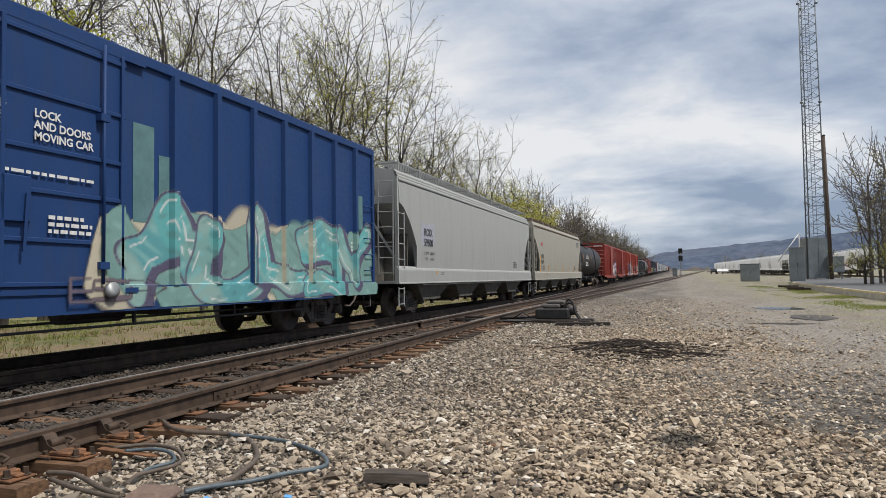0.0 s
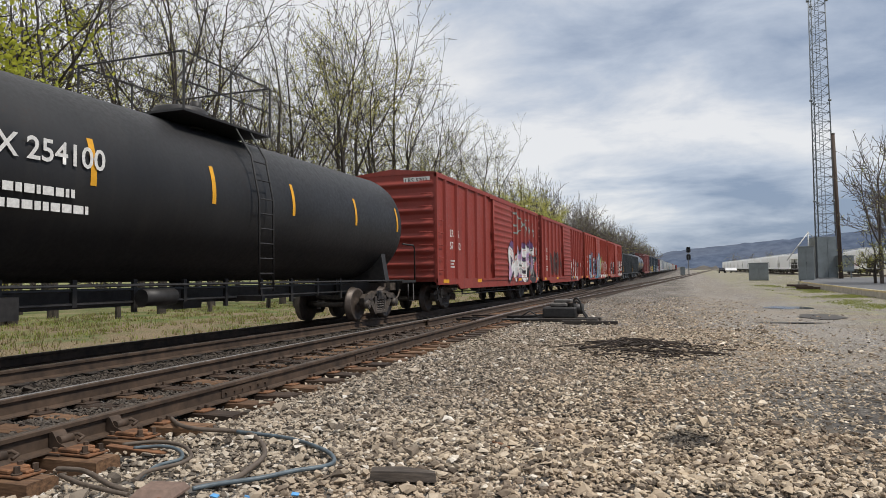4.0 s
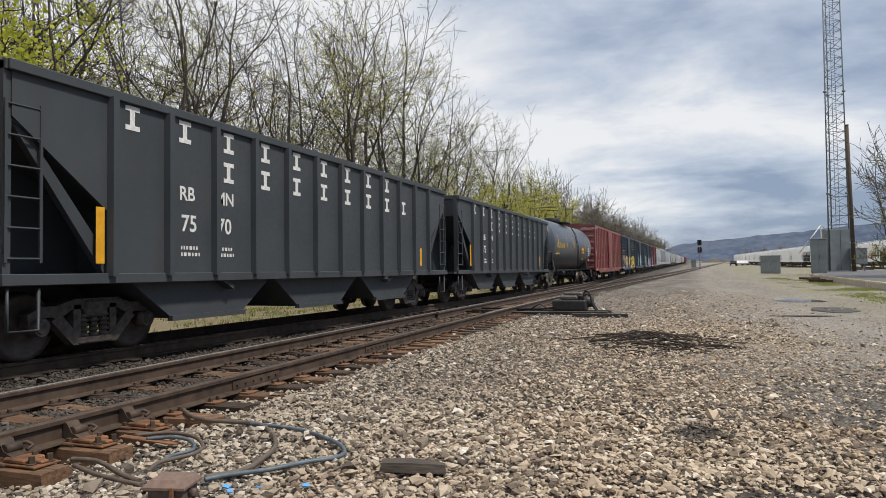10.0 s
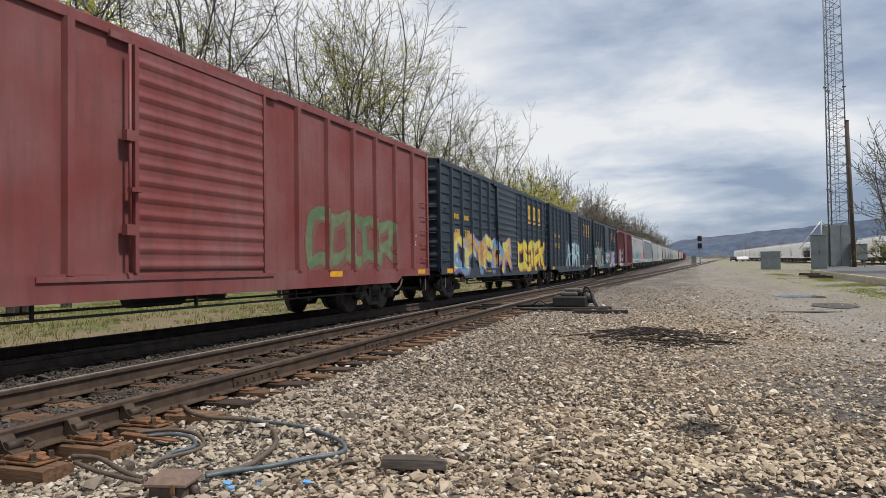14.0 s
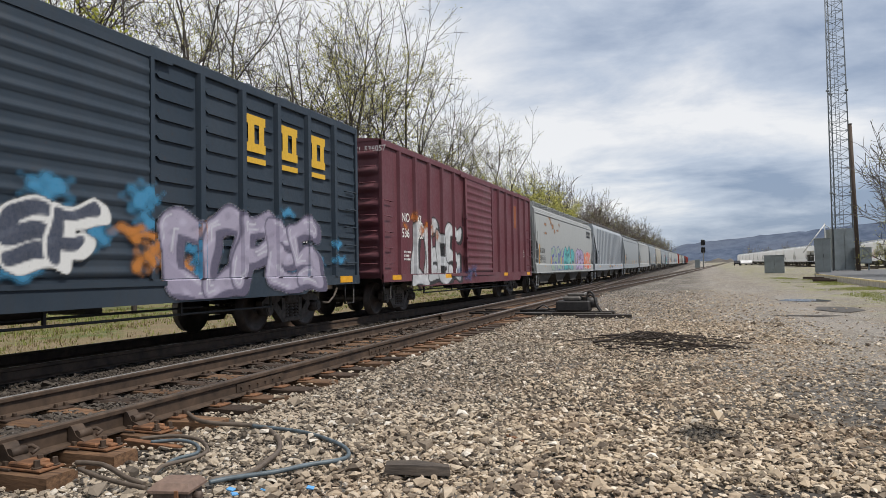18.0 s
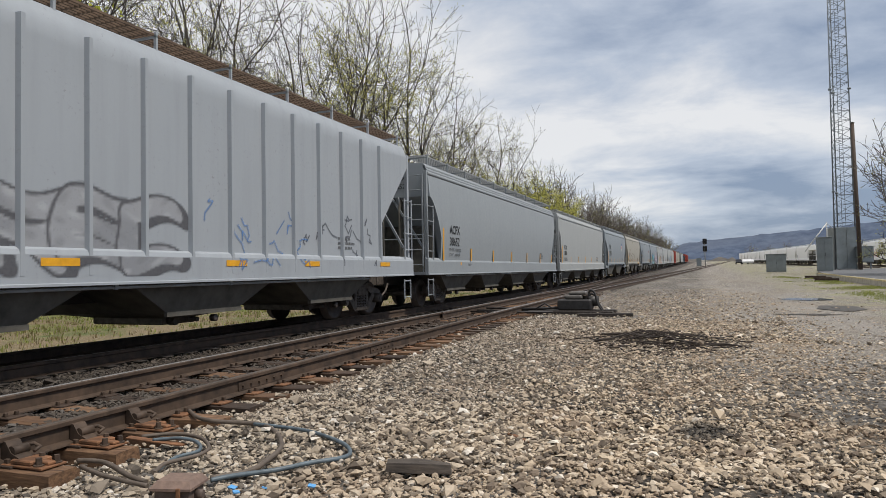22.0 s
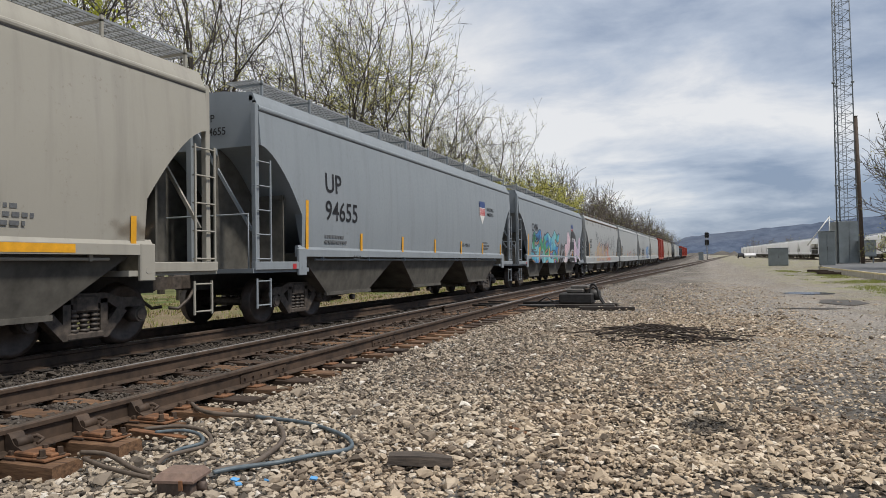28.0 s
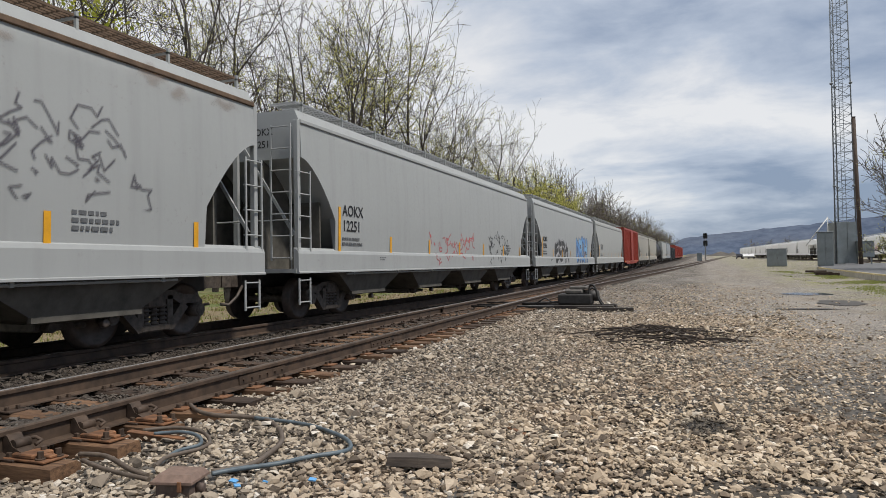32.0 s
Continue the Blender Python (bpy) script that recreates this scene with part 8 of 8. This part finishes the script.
# ---- loose ballast stones ----
def stone_material():
    k = Mat("ballast_stone")
    r = k.node("NewGeometry").outputs["Random Per Island"]
    v = k.coords((1, 1, 1), True)
    n = k.noise(v, 30, 3)
    c = k.ramp(r, [(0.0, (0.035, 0.029, 0.024)), (1.0, (0.66, 0.62, 0.56)), (0.18, (0.11, 0.090, 0.072)), (0.42, (0.31, 0.258, 0.198)), (0.75, (0.44, 0.362, 0.272)), (0.93, (0.50, 0.44, 0.36))])
    c = k.mix(k.ramp(k.noise(v, 0.9, 4), [(0.45, 0.0), (0.75, 0.38)]), c, (0.25, 0.165, 0.105))
    # fresh blue-grey stone lies near the rail, old tan stone further out
    px = k.node("SeparateXYZ")
    k.link(v, px.inputs[0])
    far = k.math("ADD", k.math("ADD", k.math("MULTIPLY", px.outputs[0], 0.25), 0.95), k.math("MULTIPLY", k.math("SUBTRACT", k.noise(v, 0.7, 3), 0.5), 0.8))
    c = k.mix(k.ramp(far, [(0.25, 1.0), (0.75, 0.0)]), c, k.mix(1.0, c, (0.78, 0.81, 0.86), "MULTIPLY"))
    c = k.mix(k.ramp(n, [(0.3, 0.0), (0.8, 0.3)]), c, (0.22, 0.18, 0.14))
    c = k.mix(1.0, c, (1.20, 1.16, 1.09), "MULTIPLY")
    sx = k.node("SeparateXYZ")
    k.link(v, sx.inputs[0])
    c = k.mix(k.math("MULTIPLY", k.math("LESS_THAN", k.math("ADD", sx.outputs[0], k.math("MULTIPLY", sx.outputs[1], 0.033)), -4.62), 0.86), c, (0.034, 0.026, 0.021))
    c = k.mix(oil_mask(k, sx, k.noise(v, 9.0, 3)), c, (0.03, 0.027, 0.024))
    k.bump(n, 0.25, 0.006)
    return k.done(c, 0.88)


M_STONE = stone_material()


def stones(name, count, area, size, seed, shape, label, sink=0.35, density=None, base=None):
    """Many crushed stones as one mesh; density(x, y) thins them out."""
    r = np.random.RandomState(seed)
    x0, x1, y0, y1 = area
    # more stones near the eye, where they show one by one
    u = r.rand(count * 2)
    y = y0 + (y1 - y0) * u ** 1.7
    x = x0 + (x1 - x0) * r.rand(count * 2)
    keep = np.ones(len(x), bool) if density is None else r.rand(len(x)) < density(x, y)
    x, y = x[keep][:count], y[keep][:count]
    n = len(x)
    if shape == "fine":
        t = (1 + 5 ** 0.5) / 2
        base_v = np.array([(-1, t, 0), (1, t, 0), (-1, -t, 0), (1, -t, 0), (0, -1, t), (0, 1, t), (0, -1, -t), (0, 1, -t), (t, 0, -1), (t, 0, 1), (-t, 0, -1), (-t, 0, 1)]) / 1.9
        base_f = np.array([(0, 11, 5), (0, 5, 1), (0, 1, 7), (0, 7, 10), (0, 10, 11), (1, 5, 9), (5, 11, 4), (11, 10, 2), (10, 7, 6), (7, 1, 8), (3, 9, 4), (3, 4, 2), (3, 2, 6), (3, 6, 8), (3, 8, 9), (4, 9, 5), (2, 4, 11), (6, 2, 10), (8, 6, 7), (9, 8, 1)])
    else:
        base_v = np.array([(1, 0, 0), (-0.5, 0.87, 0), (-0.5, -0.87, 0), (0.3, 0.3, 0.8), (-0.4, 0, 0.75), (0.2, -0.5, 0.7)])
        base_f = np.array([(0, 1, 3), (1, 4, 3), (1, 2, 4), (2, 5, 4), (2, 0, 5), (0, 3, 5), (3, 4, 5)])
    m = len(base_v)
    V = base_v[None] * (1 + r.uniform(-0.42, 0.42, (n, m, 1)))
    V = V + r.uniform(-0.2, 0.2, (n, m, 3))
    s = size * np.exp(r.normal(0, 0.33, n))
    sc = np.stack([s * r.uniform(0.8, 1.35, n), s * r.uniform(0.7, 1.1, n), s * r.uniform(0.45, 0.8, n)], 1)
    V = V * sc[:, None, :]
    a, b = r.uniform(0, 2 * np.pi, n), r.uniform(-0.5, 0.5, n)
    ca, sa, cb, sb = np.cos(a)[:, None], np.sin(a)[:, None], np.cos(b)[:, None], np.sin(b)[:, None]
    X, Yy, Zz = V[..., 0], V[..., 1] * cb - V[..., 2] * sb, V[..., 1] * sb + V[..., 2] * cb
    V = np.stack([X * ca - Yy * sa, X * sa + Yy * ca, Zz], -1)
    lift = r.uniform(-0.55, 1.0, n)
    gz = np.array([ground_z(float(p), float(q)) for p, q in zip(x, y)]) if base is None else np.full(n, base)
    V += np.stack([x, y, gz + s * (0.62 - sink + lift)], 1)[:, None, :]
    F = (base_f[None] + (np.arange(n) * m)[:, None, None]).reshape(-1, 3)
    me = bpy.data.meshes.new(name)
    me.vertices.add(n * m)
    me.vertices.foreach_set("co", V.reshape(-1).astype(np.float32))
    me.loops.add(len(F) * 3)
    me.loops.foreach_set("vertex_index", F.reshape(-1).astype(np.int32))
    me.polygons.add(len(F))
    me.polygons.foreach_set("loop_start", np.arange(0, len(F) * 3, 3, dtype=np.int32))
    me.update(calc_edges=True)
    me.shade_flat()
    ob = part(name, me, M_STONE, None)
    return tagged(ob, label, "ballast", kind="stuff")


def near_tracks(x, y):
    """Fewer stones where the ties' tops and the worn yard lie bare."""
    edge = -4.0 - 0.033 * y
    d = np.where(x < edge - 0.65, 0.7, np.where(x < edge - 0.1, 0.4, 1.0))
    yard = np.clip(1.25 - 0.26 * (x + 2.3 - 0.02 * y), 0.30 * np.clip(1.5 - y / 11, 0.12, 1), 1.0)
    hollow = np.clip(((x + 0.02) / 0.16) ** 2 + ((y - 5.87) / 0.30) ** 2, 0.8, 1.0) ** 2
    return d * yard * hollow * np.clip(1.5 - y / 32, 0.04, 1.0)


stones("ballast_stones", 46000, (-6.4, 2.9, 2.4, 6.4), 0.0160, 1, "fine", "angular grey and tan crushed ballast stones", density=near_tracks)
stones("middle_ballast", 92000, (-8.1, 4.6, 4.6, 18.0), 0.0205, 2, "coarse", "angular crushed ballast stones beside the track", density=near_tracks)
stones("distant_ballast", 26000, (-7.5, 6.0, 13.0, 42.0), 0.026, 3, "coarse", "crushed ballast stones further along the track", density=near_tracks)
stones("rear_ballast", 6000, (-4.0, 4.0, -3.0, 2.5), 0.02, 4, "coarse", "crushed ballast stones round the standpoint", density=near_tracks)

motions()
